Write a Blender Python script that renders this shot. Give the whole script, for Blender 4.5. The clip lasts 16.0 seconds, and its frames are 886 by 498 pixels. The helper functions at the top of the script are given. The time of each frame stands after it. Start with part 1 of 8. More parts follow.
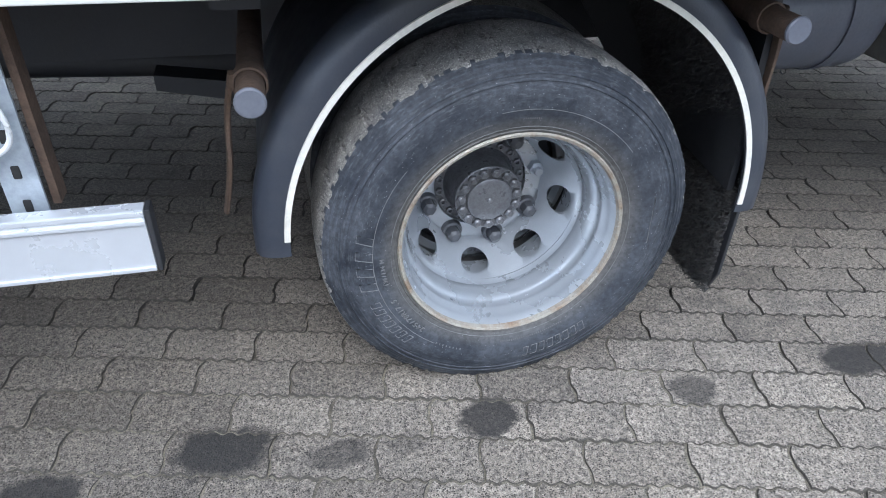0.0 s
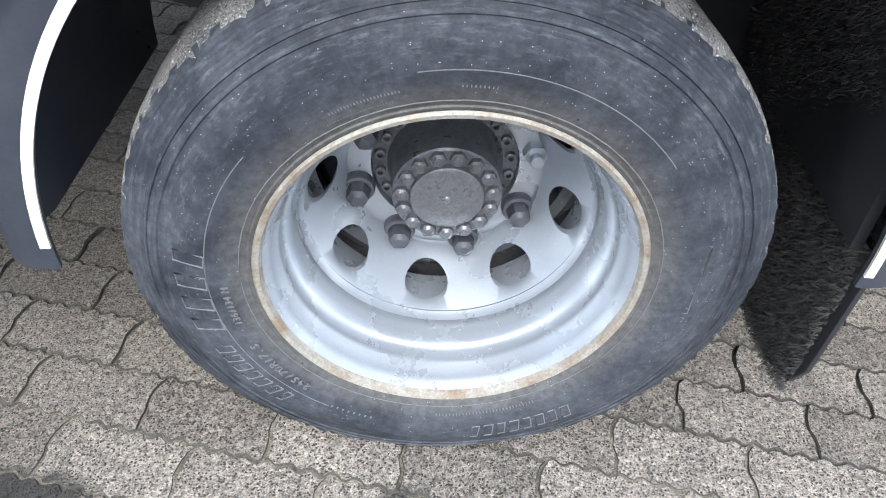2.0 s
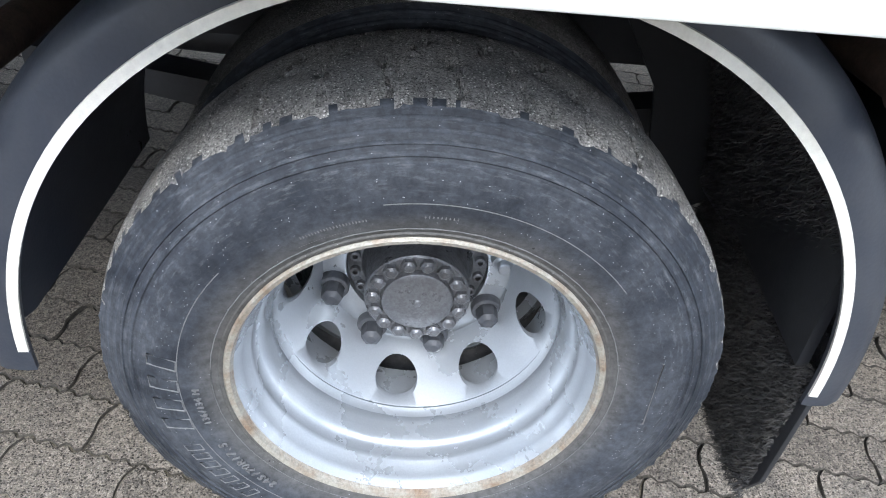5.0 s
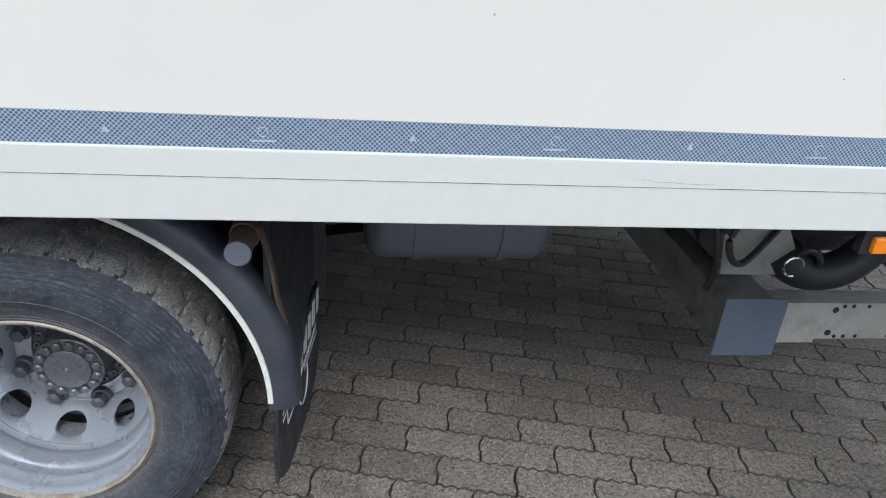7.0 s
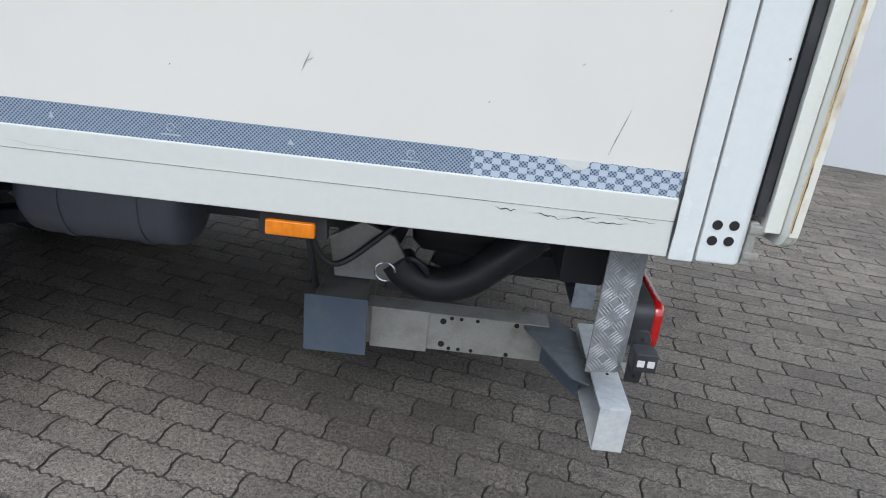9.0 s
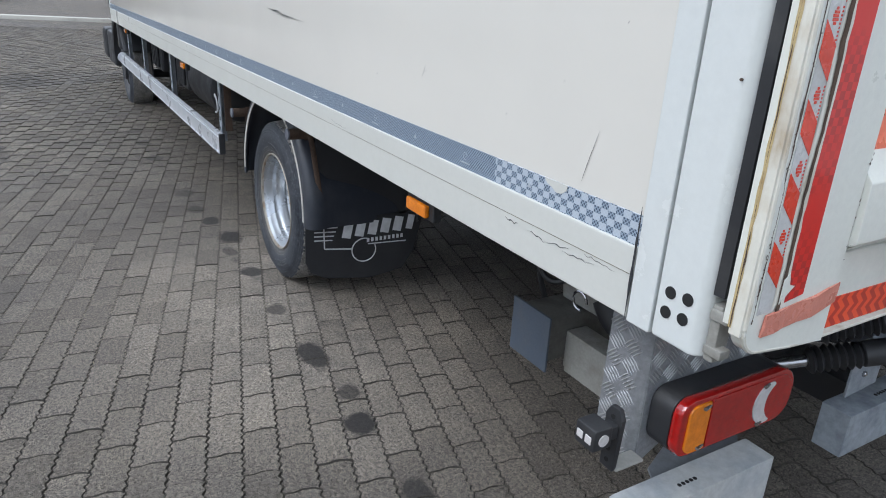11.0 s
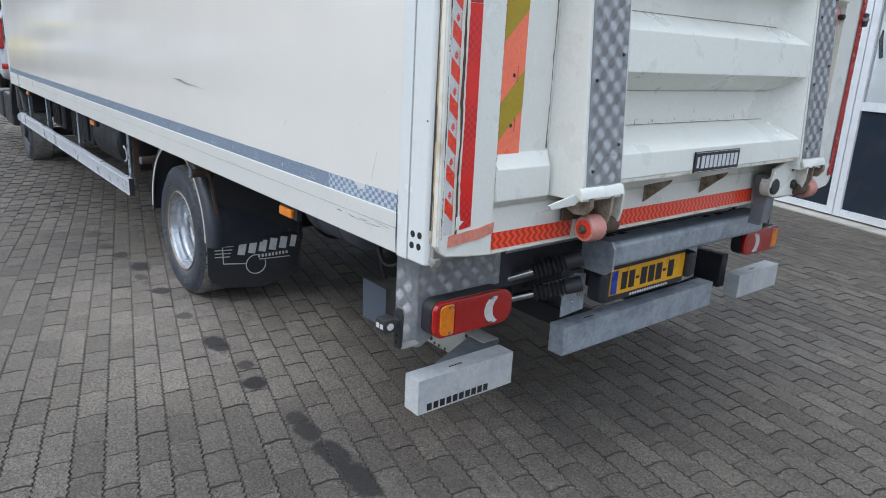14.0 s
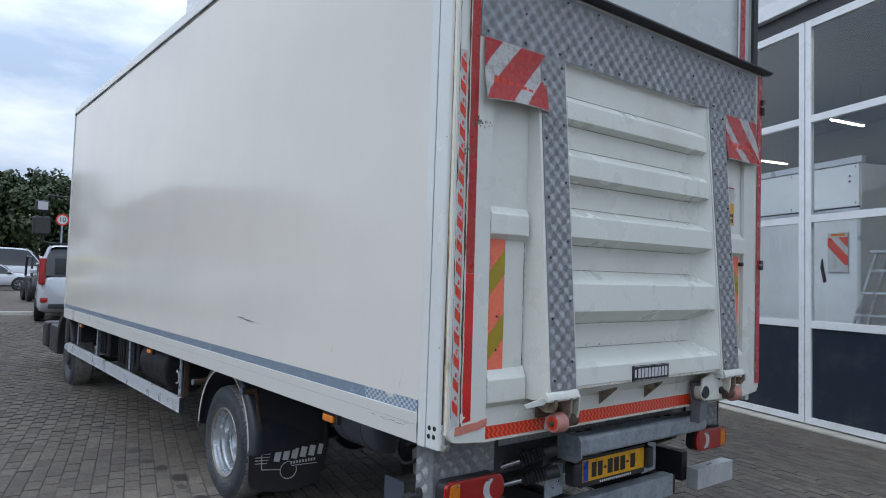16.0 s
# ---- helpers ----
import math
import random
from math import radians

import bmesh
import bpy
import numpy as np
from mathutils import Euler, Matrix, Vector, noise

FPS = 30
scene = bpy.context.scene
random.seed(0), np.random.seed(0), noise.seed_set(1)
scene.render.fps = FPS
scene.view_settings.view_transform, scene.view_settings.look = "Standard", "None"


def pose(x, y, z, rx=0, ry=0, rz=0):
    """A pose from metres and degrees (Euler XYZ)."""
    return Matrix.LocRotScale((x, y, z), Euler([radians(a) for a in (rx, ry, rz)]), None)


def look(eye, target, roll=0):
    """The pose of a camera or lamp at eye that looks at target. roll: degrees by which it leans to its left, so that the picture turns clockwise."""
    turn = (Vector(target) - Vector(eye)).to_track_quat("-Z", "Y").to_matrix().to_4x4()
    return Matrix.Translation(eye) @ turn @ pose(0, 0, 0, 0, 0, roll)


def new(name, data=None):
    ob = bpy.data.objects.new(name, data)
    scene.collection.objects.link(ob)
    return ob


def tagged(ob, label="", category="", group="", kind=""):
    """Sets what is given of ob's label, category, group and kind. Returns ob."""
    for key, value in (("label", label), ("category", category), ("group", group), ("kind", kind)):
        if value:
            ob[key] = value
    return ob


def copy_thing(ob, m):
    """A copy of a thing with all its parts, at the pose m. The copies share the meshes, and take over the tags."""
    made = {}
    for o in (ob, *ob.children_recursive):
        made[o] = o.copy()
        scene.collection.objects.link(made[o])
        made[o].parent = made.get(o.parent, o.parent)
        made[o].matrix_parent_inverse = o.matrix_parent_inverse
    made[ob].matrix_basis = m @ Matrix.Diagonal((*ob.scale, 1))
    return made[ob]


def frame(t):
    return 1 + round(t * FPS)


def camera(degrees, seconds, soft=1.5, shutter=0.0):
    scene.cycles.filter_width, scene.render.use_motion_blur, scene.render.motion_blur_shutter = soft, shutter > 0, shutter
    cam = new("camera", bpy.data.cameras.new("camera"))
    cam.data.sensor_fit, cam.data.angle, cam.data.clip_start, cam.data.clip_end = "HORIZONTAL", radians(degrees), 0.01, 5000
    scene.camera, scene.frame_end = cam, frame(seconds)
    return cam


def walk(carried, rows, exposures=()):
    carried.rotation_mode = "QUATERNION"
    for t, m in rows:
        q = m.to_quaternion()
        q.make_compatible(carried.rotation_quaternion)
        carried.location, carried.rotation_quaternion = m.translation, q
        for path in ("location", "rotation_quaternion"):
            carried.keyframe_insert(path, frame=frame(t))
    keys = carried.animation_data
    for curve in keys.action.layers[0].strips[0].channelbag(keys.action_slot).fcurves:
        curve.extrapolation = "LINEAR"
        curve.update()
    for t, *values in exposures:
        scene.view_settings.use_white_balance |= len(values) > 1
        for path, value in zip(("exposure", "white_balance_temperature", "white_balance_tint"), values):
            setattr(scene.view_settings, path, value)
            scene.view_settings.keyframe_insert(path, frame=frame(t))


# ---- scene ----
cam = camera(66.3, 16.0, soft=1.0)
PATH = [
    (0, (-0.428, -0.965, 1.194), (-0.028, 0.628, 0.054), 1.3),
    (0.5, (-0.240, -0.820, 1.143), (-0.055, 0.795, -0.021), 2.4),
    (1, (-0.114, -0.662, 1.073), (-0.016, 0.957, -0.099), 2.9),
    (1.5, (-0.066, -0.506, 1.036), (0.026, 1.014, -0.259), 2.3),
    (2, (-0.051, -0.452, 1.001), (0.051, 1.026, -0.342), 3.3),
    (2.5, (-0.064, -0.435, 0.995), (0.060, 1.016, -0.375), 4.2),
    (3, (-0.068, -0.367, 0.998), (0.080, 1.125, -0.326), 4.4),
    (3.5, (-0.070, -0.362, 1.013), (0.089, 1.244, -0.168), 4.3),
    (3.7, (-0.070, -0.362, 1.012), (0.102, 1.253, -0.156), 4.3),
    (5.8, (0.117, -0.707, 1.232), (0.198, 0.871, 0.005), 4.9),
    (6, (0.198, -0.827, 1.283), (0.283, 0.751, 0.058), 4.0),
    (6.5, (0.395, -1.003, 1.352), (0.552, 0.664, 0.259), 3.5),
    (7, (0.713, -1.101, 1.424), (0.947, 0.681, 0.546), 3.4),
    (7.5, (1.048, -1.275, 1.436), (1.351, 0.527, 0.621), 3.4),
    (8, (1.342, -1.418, 1.444), (1.598, 0.413, 0.681), 4.2),
    (8.2, (1.495, -1.424, 1.441), (1.715, 0.414, 0.686), 4.6),
    (10.3, (2.979, -1.046, 1.426), (1.849, 0.405, 0.639), 4.4),
    (10.5, (3.083, -1.005, 1.44), (1.729, 0.234, 0.645), 3.7),
    (11, (3.315, -0.833, 1.415), (1.71, 0.139, 0.723), 3.0),
    (11.5, (3.456, -0.623, 1.442), (1.737, 0.109, 0.728), 3.0),
    (12, (3.571, -0.55, 1.442), (1.712, -0.244, 0.77), 2.3),
    (12.5, (3.66, -0.717, 1.446), (1.852, -0.111, 0.841), 2.6),
    (13, (3.84, -0.916, 1.458), (2.214, 0.109, 0.905), 3.0),
    (13.5, (4.026, -1.051, 1.478), (2.5, 0.128, 0.947), 2.9),
    (14, (4.226, -1.174, 1.496), (2.734, 0.046, 0.961), 2.7),
    (14.5, (4.441, -1.343, 1.521), (2.9, -0.126, 1.143), 2.7),
    (15, (4.662, -1.531, 1.582), (3.093, -0.317, 1.328), 2.4),
    (15.5, (4.846, -1.686, 1.571), (3.27, -0.455, 1.583), 2.0),
    (16, (4.914, -1.765, 1.598), (3.353, -0.519, 1.7), 1.6),
]
EXPOSURE = [(0.0, 1.47), (0.5, 1.66), (1.0, 1.75), (1.5, 2.05), (2.5, 2.0), (3.0, 2.0), (3.7, 2.05), (6.0, 1.5), (6.5, 1.3), (7.0, 1.02), (8.2, 0.90), (10.5, 0.78), (12.0, 0.74), (14.0, 0.78), (14.7, 0.66), (15.5, 0.32), (16.0, 0.20)]
walk(cam, [(t, look(eye, target, roll)) for t, eye, target, roll in PATH], [(t, stops, 5780 if t < 1.2 else 6120 if t < 5 else 6080 if t < 9 else 6060 if t < 13 else 5950 if t < 15 else 5800, 10) for t, stops in EXPOSURE])

# ---------------------------------------------------------------- light
PAVE = radians(-14.1)          # the paving and the hall run at this angle to the lorry
world = bpy.data.worlds.new("overcast_sky")
scene.world = world
world.use_nodes = True
wn, wl = world.node_tree.nodes, world.node_tree.links
wn.clear()
SUN_EL, SUN_AZ = radians(48), radians(172)
w_out = wn.new("ShaderNodeOutputWorld")
w_bg = wn.new("ShaderNodeBackground")
w_bg.inputs["Strength"].default_value = 0.115
w_sky = wn.new("ShaderNodeTexSky")
w_sky.sky_type = 'NISHITA'
w_sky.sun_disc = False
w_sky.sun_elevation, w_sky.sun_rotation = SUN_EL, SUN_AZ
w_co = wn.new("ShaderNodeTexCoord")
w_map = wn.new("ShaderNodeMapping")
w_map.inputs["Scale"].default_value = (1.5, 1.5, 4.2)
w_map.inputs["Rotation"].default_value = (0.0, 0.0, 0.6)
w_noise = wn.new("ShaderNodeTexNoise")
w_noise.inputs["Scale"].default_value = 1.7
w_noise.inputs["Detail"].default_value = 7.0
w_noise.inputs["Roughness"].default_value = 0.55
w_ramp = wn.new("ShaderNodeValToRGB")
w_ramp.color_ramp.elements[0].position = 0.40
w_ramp.color_ramp.elements[0].color = (5.2, 6.1, 7.4, 1)
w_ramp.color_ramp.elements[1].position = 0.60
w_ramp.color_ramp.elements[1].color = (10.5, 10.6, 10.6, 1)
w_mix = wn.new("ShaderNodeMixRGB")
w_mix.inputs["Fac"].default_value = 0.86
wl.new(w_co.outputs["Generated"], w_map.inputs["Vector"])
wl.new(w_map.outputs["Vector"], w_noise.inputs["Vector"])
wl.new(w_noise.outputs["Fac"], w_ramp.inputs["Fac"])
wl.new(w_sky.outputs["Color"], w_mix.inputs["Color1"])
wl.new(w_ramp.outputs["Color"], w_mix.inputs["Color2"])
# an overcast sky is about three times brighter overhead than along the horizon
w_sep = wn.new("ShaderNodeSeparateXYZ")
w_dim = wn.new("ShaderNodeMapRange")
w_dim.inputs["From Min"].default_value, w_dim.inputs["From Max"].default_value = 0.0, 1.0
w_dim.inputs["To Min"].default_value, w_dim.inputs["To Max"].default_value = 0.62, 1.62
w_mul = wn.new("ShaderNodeMixRGB")
w_mul.blend_type = 'MULTIPLY'
w_mul.inputs["Fac"].default_value = 1.0
wl.new(w_co.outputs["Generated"], w_sep.inputs[0])
wl.new(w_sep.outputs[2], w_dim.inputs["Value"])
wl.new(w_mix.outputs["Color"], w_mul.inputs["Color1"])
wl.new(w_dim.outputs["Result"], w_mul.inputs["Color2"])
wl.new(w_mul.outputs["Color"], w_bg.inputs["Color"])
wl.new(w_bg.outputs["Background"], w_out.inputs["Surface"])
sun_data = bpy.data.lights.new("sun", 'SUN')
sun_data.energy, sun_data.angle, sun_data.color = 0.8, radians(25), (1.0, 0.97, 0.92)
sun = new("sun", sun_data)
sun.matrix_world = look((0, 0, 20), (-math.sin(SUN_AZ) * -9, -math.cos(SUN_AZ) * 9, 10))


# ---------------------------------------------------------------- materials
def nodes_of(name):
    m = bpy.data.materials.new(name)
    m.use_nodes = True
    nt = m.node_tree
    return m, nt, nt.nodes["Principled BSDF"]


def add(nt, kind, **values):
    n = nt.nodes.new(kind)
    for k, v in values.items():
        n.inputs[k.replace("_", " ")].default_value = v
    return n


def ramp(nt, src, a, b, ca=(0, 0, 0, 1), cb=(1, 1, 1, 1)):
    r = nt.nodes.new("ShaderNodeValToRGB")
    r.color_ramp.elements[0].position, r.color_ramp.elements[0].color = a, ca
    r.color_ramp.elements[1].position, r.color_ramp.elements[1].color = b, cb
    nt.links.new(src, r.inputs["Fac"])
    return r.outputs["Color"]


def mixc(nt, fac, a, b, mode='MIX'):
    n = nt.nodes.new("ShaderNodeMixRGB")
    n.blend_type = mode
    for s, v in (("Fac", fac), ("Color1", a), ("Color2", b)):
        if isinstance(v, (int, float, tuple)):
            n.inputs[s].default_value = v if s == "Fac" else (*v[:3], 1)
        else:
            nt.links.new(v, n.inputs[s])
    return n.outputs["Color"]


def surface(name, color, rough=0.5, metal=0.0, dirt=None, dirt_amount=0.35, dirt_scale=6.0, grain=120.0, grain_amount=0.12,
            bump=0.15, bump_scale=200.0, coat=0.0, rough_var=0.15, stretch=(1, 1, 1), spec=0.5, dirt_at=0.5):
    """A painted, plastic, rubber or metal surface: broad dirt, fine grain, uneven gloss, slight relief."""
    m, nt, p = nodes_of(name)
    co = nt.nodes.new("ShaderNodeTexCoord")
    mp = nt.nodes.new("ShaderNodeMapping")
    mp.inputs["Scale"].default_value = stretch
    nt.links.new(co.outputs["Object"], mp.inputs["Vector"])
    vec = mp.outputs["Vector"]
    n1 = add(nt, "ShaderNodeTexNoise", Scale=dirt_scale, Detail=8.0, Roughness=0.62)
    n2 = add(nt, "ShaderNodeTexNoise", Scale=grain, Detail=4.0, Roughness=0.7)
    for n in (n1, n2):
        nt.links.new(vec, n.inputs["Vector"])
    dirt = dirt or tuple(c * 0.45 for c in color)
    mask = ramp(nt, n1.outputs["Fac"], dirt_at - 0.02, dirt_at + 0.25, (0, 0, 0, 1), (dirt_amount,) * 3 + (1,))
    c = mixc(nt, mask, color, dirt)
    g = ramp(nt, n2.outputs["Fac"], 0.3, 0.7, (1 - grain_amount,) * 3 + (1,), (1 + grain_amount * 0.5,) * 3 + (1,))
    c = mixc(nt, 1.0, c, g, 'MULTIPLY')
    nt.links.new(c, p.inputs["Base Color"])
    r = ramp(nt, n1.outputs["Fac"], 0.3, 0.75, (max(rough - rough_var, 0.02),) * 3 + (1,), (min(rough + rough_var, 1),) * 3 + (1,))
    nt.links.new(r, p.inputs["Roughness"])
    p.inputs["Metallic"].default_value = metal
    p.inputs["Coat Weight"].default_value = coat
    p.inputs["Specular IOR Level"].default_value = spec
    if bump:
        n3 = add(nt, "ShaderNodeTexNoise", Scale=bump_scale, Detail=3.0)
        nt.links.new(vec, n3.inputs["Vector"])
        b = add(nt, "ShaderNodeBump", Strength=bump, Distance=0.002)
        nt.links.new(n3.outputs["Fac"], b.inputs["Height"])
        nt.links.new(b.outputs["Normal"], p.inputs["Normal"])
    return m


def glassy(name, color, rough=0.03, alpha=None):
    m, nt, p = nodes_of(name)
    p.inputs["Base Color"].default_value = (*color, 1)
    p.inputs["Roughness"].default_value = rough
    p.inputs["Coat Weight"].default_value = 0.5
    return m


# the panels of the body: cream white laminate with a faint waviness that bends its reflections
def panel_material():
    m, nt, p = nodes_of("cream_laminate")
    co = nt.nodes.new("ShaderNodeTexCoord")
    n1 = add(nt, "ShaderNodeTexNoise", Scale=0.9, Detail=5.0, Roughness=0.6)
    n2 = add(nt, "ShaderNodeTexNoise", Scale=35.0, Detail=6.0, Roughness=0.7)
    for n in (n1, n2):
        nt.links.new(co.outputs["Object"], n.inputs["Vector"])
    c = mixc(nt, ramp(nt, n1.outputs["Fac"], 0.35, 0.75), (0.640, 0.615, 0.560), (0.590, 0.568, 0.523))
    c = mixc(nt, ramp(nt, n2.outputs["Fac"], 0.70, 0.84, (0, 0, 0, 1), (0.2, 0.2, 0.2, 1)), c, (0.45, 0.41, 0.34))
    nt.links.new(c, p.inputs["Base Color"])
    p.inputs["Roughness"].default_value = 0.11
    p.inputs["Specular IOR Level"].default_value = 0.28
    mp = nt.nodes.new("ShaderNodeMapping")
    mp.inputs["Scale"].default_value = (0.55, 1, 1.1)
    nt.links.new(co.outputs["Object"], mp.inputs["Vector"])
    n3 = add(nt, "ShaderNodeTexNoise", Scale=1.6, Detail=1.0)
    nt.links.new(mp.outputs["Vector"], n3.inputs["Vector"])
    b = add(nt, "ShaderNodeBump", Strength=0.35, Distance=0.02)
    nt.links.new(n3.outputs["Fac"], b.inputs["Height"])
    nt.links.new(b.outputs["Normal"], p.inputs["Normal"])
    return m


def paver_material(name, pattern=False):
    """Grey concrete with pale and dark grit; every stone has a shade of its own; oil spots along the lorry's side."""
    m, nt, p = nodes_of(name)
    geo = nt.nodes.new("ShaderNodeNewGeometry")
    inf = nt.nodes.new("ShaderNodeObjectInfo")
    pos = geo.outputs["Position"]
    s = nt.nodes.new("ShaderNodeMath")
    s.operation = 'ADD'
    nt.links.new(geo.outputs["Random Per Island"], s.inputs[0])
    nt.links.new(inf.outputs["Random"], s.inputs[1])
    f = nt.nodes.new("ShaderNodeMath")
    f.operation = 'FRACT'
    nt.links.new(s.outputs[0], f.inputs[0])
    base = ramp(nt, f.outputs[0], 0.0, 1.0, (0.094, 0.084, 0.075, 1), (0.138, 0.124, 0.111, 1))
    if pattern:
        base = mixc(nt, 0.5, (0.112, 0.0985, 0.088), (0.165, 0.1460, 0.1310))
    grit = add(nt, "ShaderNodeTexNoise", Scale=330.0, Detail=2.0, Roughness=0.6)
    broad = add(nt, "ShaderNodeTexNoise", Scale=1.1, Detail=6.0, Roughness=0.6)
    mid = add(nt, "ShaderNodeTexNoise", Scale=11.0, Detail=6.0, Roughness=0.6)
    for n in (grit, broad, mid):
        nt.links.new(pos, n.inputs["Vector"])
    c = mixc(nt, 1.0, base, ramp(nt, grit.outputs["Fac"], 0.34, 0.66, (0.55, 0.55, 0.55, 1), (1.55, 1.54, 1.50, 1)), 'MULTIPLY')
    clot = add(nt, "ShaderNodeTexNoise", Scale=85.0, Detail=4.0, Roughness=0.7)
    nt.links.new(pos, clot.inputs["Vector"])
    c = mixc(nt, 1.0, c, ramp(nt, clot.outputs["Fac"], 0.36, 0.64, (0.58, 0.58, 0.58, 1), (1.42, 1.41, 1.38, 1)), 'MULTIPLY')
    # open pits between the grains, and a few bright grains of quartz
    warp = nt.nodes.new("ShaderNodeVectorMath")
    warp.operation = 'MULTIPLY_ADD'
    nt.links.new(grit.outputs["Color"], warp.inputs[0])
    warp.inputs[1].default_value = (0.0055, 0.0055, 0.0055)
    nt.links.new(pos, warp.inputs[2])
    spk = add(nt, "ShaderNodeTexVoronoi", Scale=205.0)
    nt.links.new(warp.outputs["Vector"], spk.inputs["Vector"])
    kind = spk.outputs["Color"]
    pit = mixc(nt, 1.0, ramp(nt, spk.outputs["Distance"], 0.30, 0.46, (1, 1, 1, 1), (0, 0, 0, 1)), ramp(nt, kind, 0.50, 0.54, (1, 1, 1, 1), (0, 0, 0, 1)), 'MULTIPLY')
    c = mixc(nt, mixc(nt, 1.0, pit, (0.92, 0.92, 0.92), 'MULTIPLY'), c, (0.020, 0.018, 0.016))
    quartz = mixc(nt, 1.0, ramp(nt, spk.outputs["Distance"], 0.16, 0.28, (1, 1, 1, 1), (0, 0, 0, 1)), ramp(nt, kind, 0.74, 0.77), 'MULTIPLY')
    c = mixc(nt, mixc(nt, 1.0, quartz, (0.7, 0.7, 0.7), 'MULTIPLY'), c, (0.26, 0.245, 0.225))
    c = mixc(nt, 1.0, c, ramp(nt, broad.outputs["Fac"], 0.3, 0.7, (0.78, 0.78, 0.79, 1), (1.18, 1.17, 1.14, 1)), 'MULTIPLY')
    c = mixc(nt, 1.0, c, ramp(nt, mid.outputs["Fac"], 0.28, 0.72, (0.7, 0.7, 0.7, 1), (1.22, 1.2, 1.16, 1)), 'MULTIPLY')
    spots = None
    for x, y, rx, ry, k in STAINS:
        mp = nt.nodes.new("ShaderNodeMapping")
        mp.inputs["Location"].default_value = (-x / rx, -y / ry, 0)
        mp.inputs["Scale"].default_value = (1 / rx, 1 / ry, 0)
        nt.links.new(pos, mp.inputs["Vector"])
        ln = nt.nodes.new("ShaderNodeVectorMath")
        ln.operation = 'LENGTH'
        nt.links.new(mp.outputs["Vector"], ln.inputs[0])
        wob = nt.nodes.new("ShaderNodeMath")
        wob.operation = 'MULTIPLY_ADD'
        nt.links.new(mid.outputs["Fac"], wob.inputs[0])
        wob.inputs[1].default_value = 1.3
        nt.links.new(ln.outputs["Value"], wob.inputs[2])
        r = nt.nodes.new("ShaderNodeMapRange")
        nt.links.new(wob.outputs[0], r.inputs["Value"])
        r.inputs["From Min"].default_value, r.inputs["From Max"].default_value = 1.45, 1.75
        r.inputs["To Min"].default_value, r.inputs["To Max"].default_value = k, 0.0
        if spots is None:
            spots = r.outputs["Result"]
        else:
            mx = nt.nodes.new("ShaderNodeMath")
            mx.operation = 'MAXIMUM'
            nt.links.new(spots, mx.inputs[0])
            nt.links.new(r.outputs["Result"], mx.inputs[1])
            spots = mx.outputs[0]
    # sand the wheel has thrown about, plus brighter light further off, painted as paler ellipses
    # the second ellipse puts the open-sky light beside the lorry into the colour
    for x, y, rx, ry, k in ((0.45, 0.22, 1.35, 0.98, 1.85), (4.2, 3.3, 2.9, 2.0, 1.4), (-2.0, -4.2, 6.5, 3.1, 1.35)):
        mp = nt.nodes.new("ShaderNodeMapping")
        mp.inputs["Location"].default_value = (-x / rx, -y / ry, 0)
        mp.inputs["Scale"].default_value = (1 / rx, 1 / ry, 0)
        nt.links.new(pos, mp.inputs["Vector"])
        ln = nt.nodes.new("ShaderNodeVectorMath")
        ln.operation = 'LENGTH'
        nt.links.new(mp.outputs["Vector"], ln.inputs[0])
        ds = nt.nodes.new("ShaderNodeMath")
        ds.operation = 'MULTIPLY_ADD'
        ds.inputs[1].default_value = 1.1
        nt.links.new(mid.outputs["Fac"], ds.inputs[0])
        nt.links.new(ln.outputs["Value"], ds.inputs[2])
        sand_and_light = nt.nodes.new("ShaderNodeMapRange")
        nt.links.new(ds.outputs[0], sand_and_light.inputs["Value"])
        sand_and_light.inputs["From Min"].default_value, sand_and_light.inputs["From Max"].default_value = 1.0, 1.9
        sand_and_light.inputs["To Min"].default_value, sand_and_light.inputs["To Max"].default_value = k, 1.0
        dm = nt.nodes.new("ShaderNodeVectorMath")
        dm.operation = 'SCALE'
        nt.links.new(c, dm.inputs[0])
        nt.links.new(sand_and_light.outputs["Result"], dm.inputs["Scale"])
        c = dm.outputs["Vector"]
    c = mixc(nt, spots, c, (0.020, 0.019, 0.019))
    if pattern:
        # beyond the laid stones the joints are a darker weave
        mp = nt.nodes.new("ShaderNodeMapping")
        mp.inputs["Rotation"].default_value = (0, 0, -PAVE)
        nt.links.new(pos, mp.inputs["Vector"])
        br = nt.nodes.new("ShaderNodeTexBrick")
        br.inputs["Scale"].default_value = 1.0
        br.inputs["Brick Width"].default_value = 0.225
        br.inputs["Row Height"].default_value = 0.1125
        br.inputs["Mortar Size"].default_value = 0.006
        br.inputs["Color1"].default_value = (1.0, 1.0, 1.0, 1)
        br.inputs["Color2"].default_value = (0.74, 0.74, 0.74, 1)
        br.inputs["Mortar"].default_value = (0.4, 0.4, 0.4, 1)
        nt.links.new(mp.outputs["Vector"], br.inputs["Vector"])
        c = mixc(nt, 1.0, c, br.outputs["Color"], 'MULTIPLY')
    nt.links.new(c, p.inputs["Base Color"])
    nt.links.new(ramp(nt, broad.outputs["Fac"], 0.3, 0.7, (0.70,) * 3 + (1,), (0.90,) * 3 + (1,)), p.inputs["Roughness"])
    p.inputs["Specular IOR Level"].default_value = 0.30
    b = add(nt, "ShaderNodeBump", Strength=0.9, Distance=0.004)
    nt.links.new(mixc(nt, 0.6, grit.outputs["Fac"], ramp(nt, spk.outputs["Distance"], 0.15, 0.5)), b.inputs["Height"])
    nt.links.new(b.outputs["Normal"], p.inputs["Normal"])
    return m


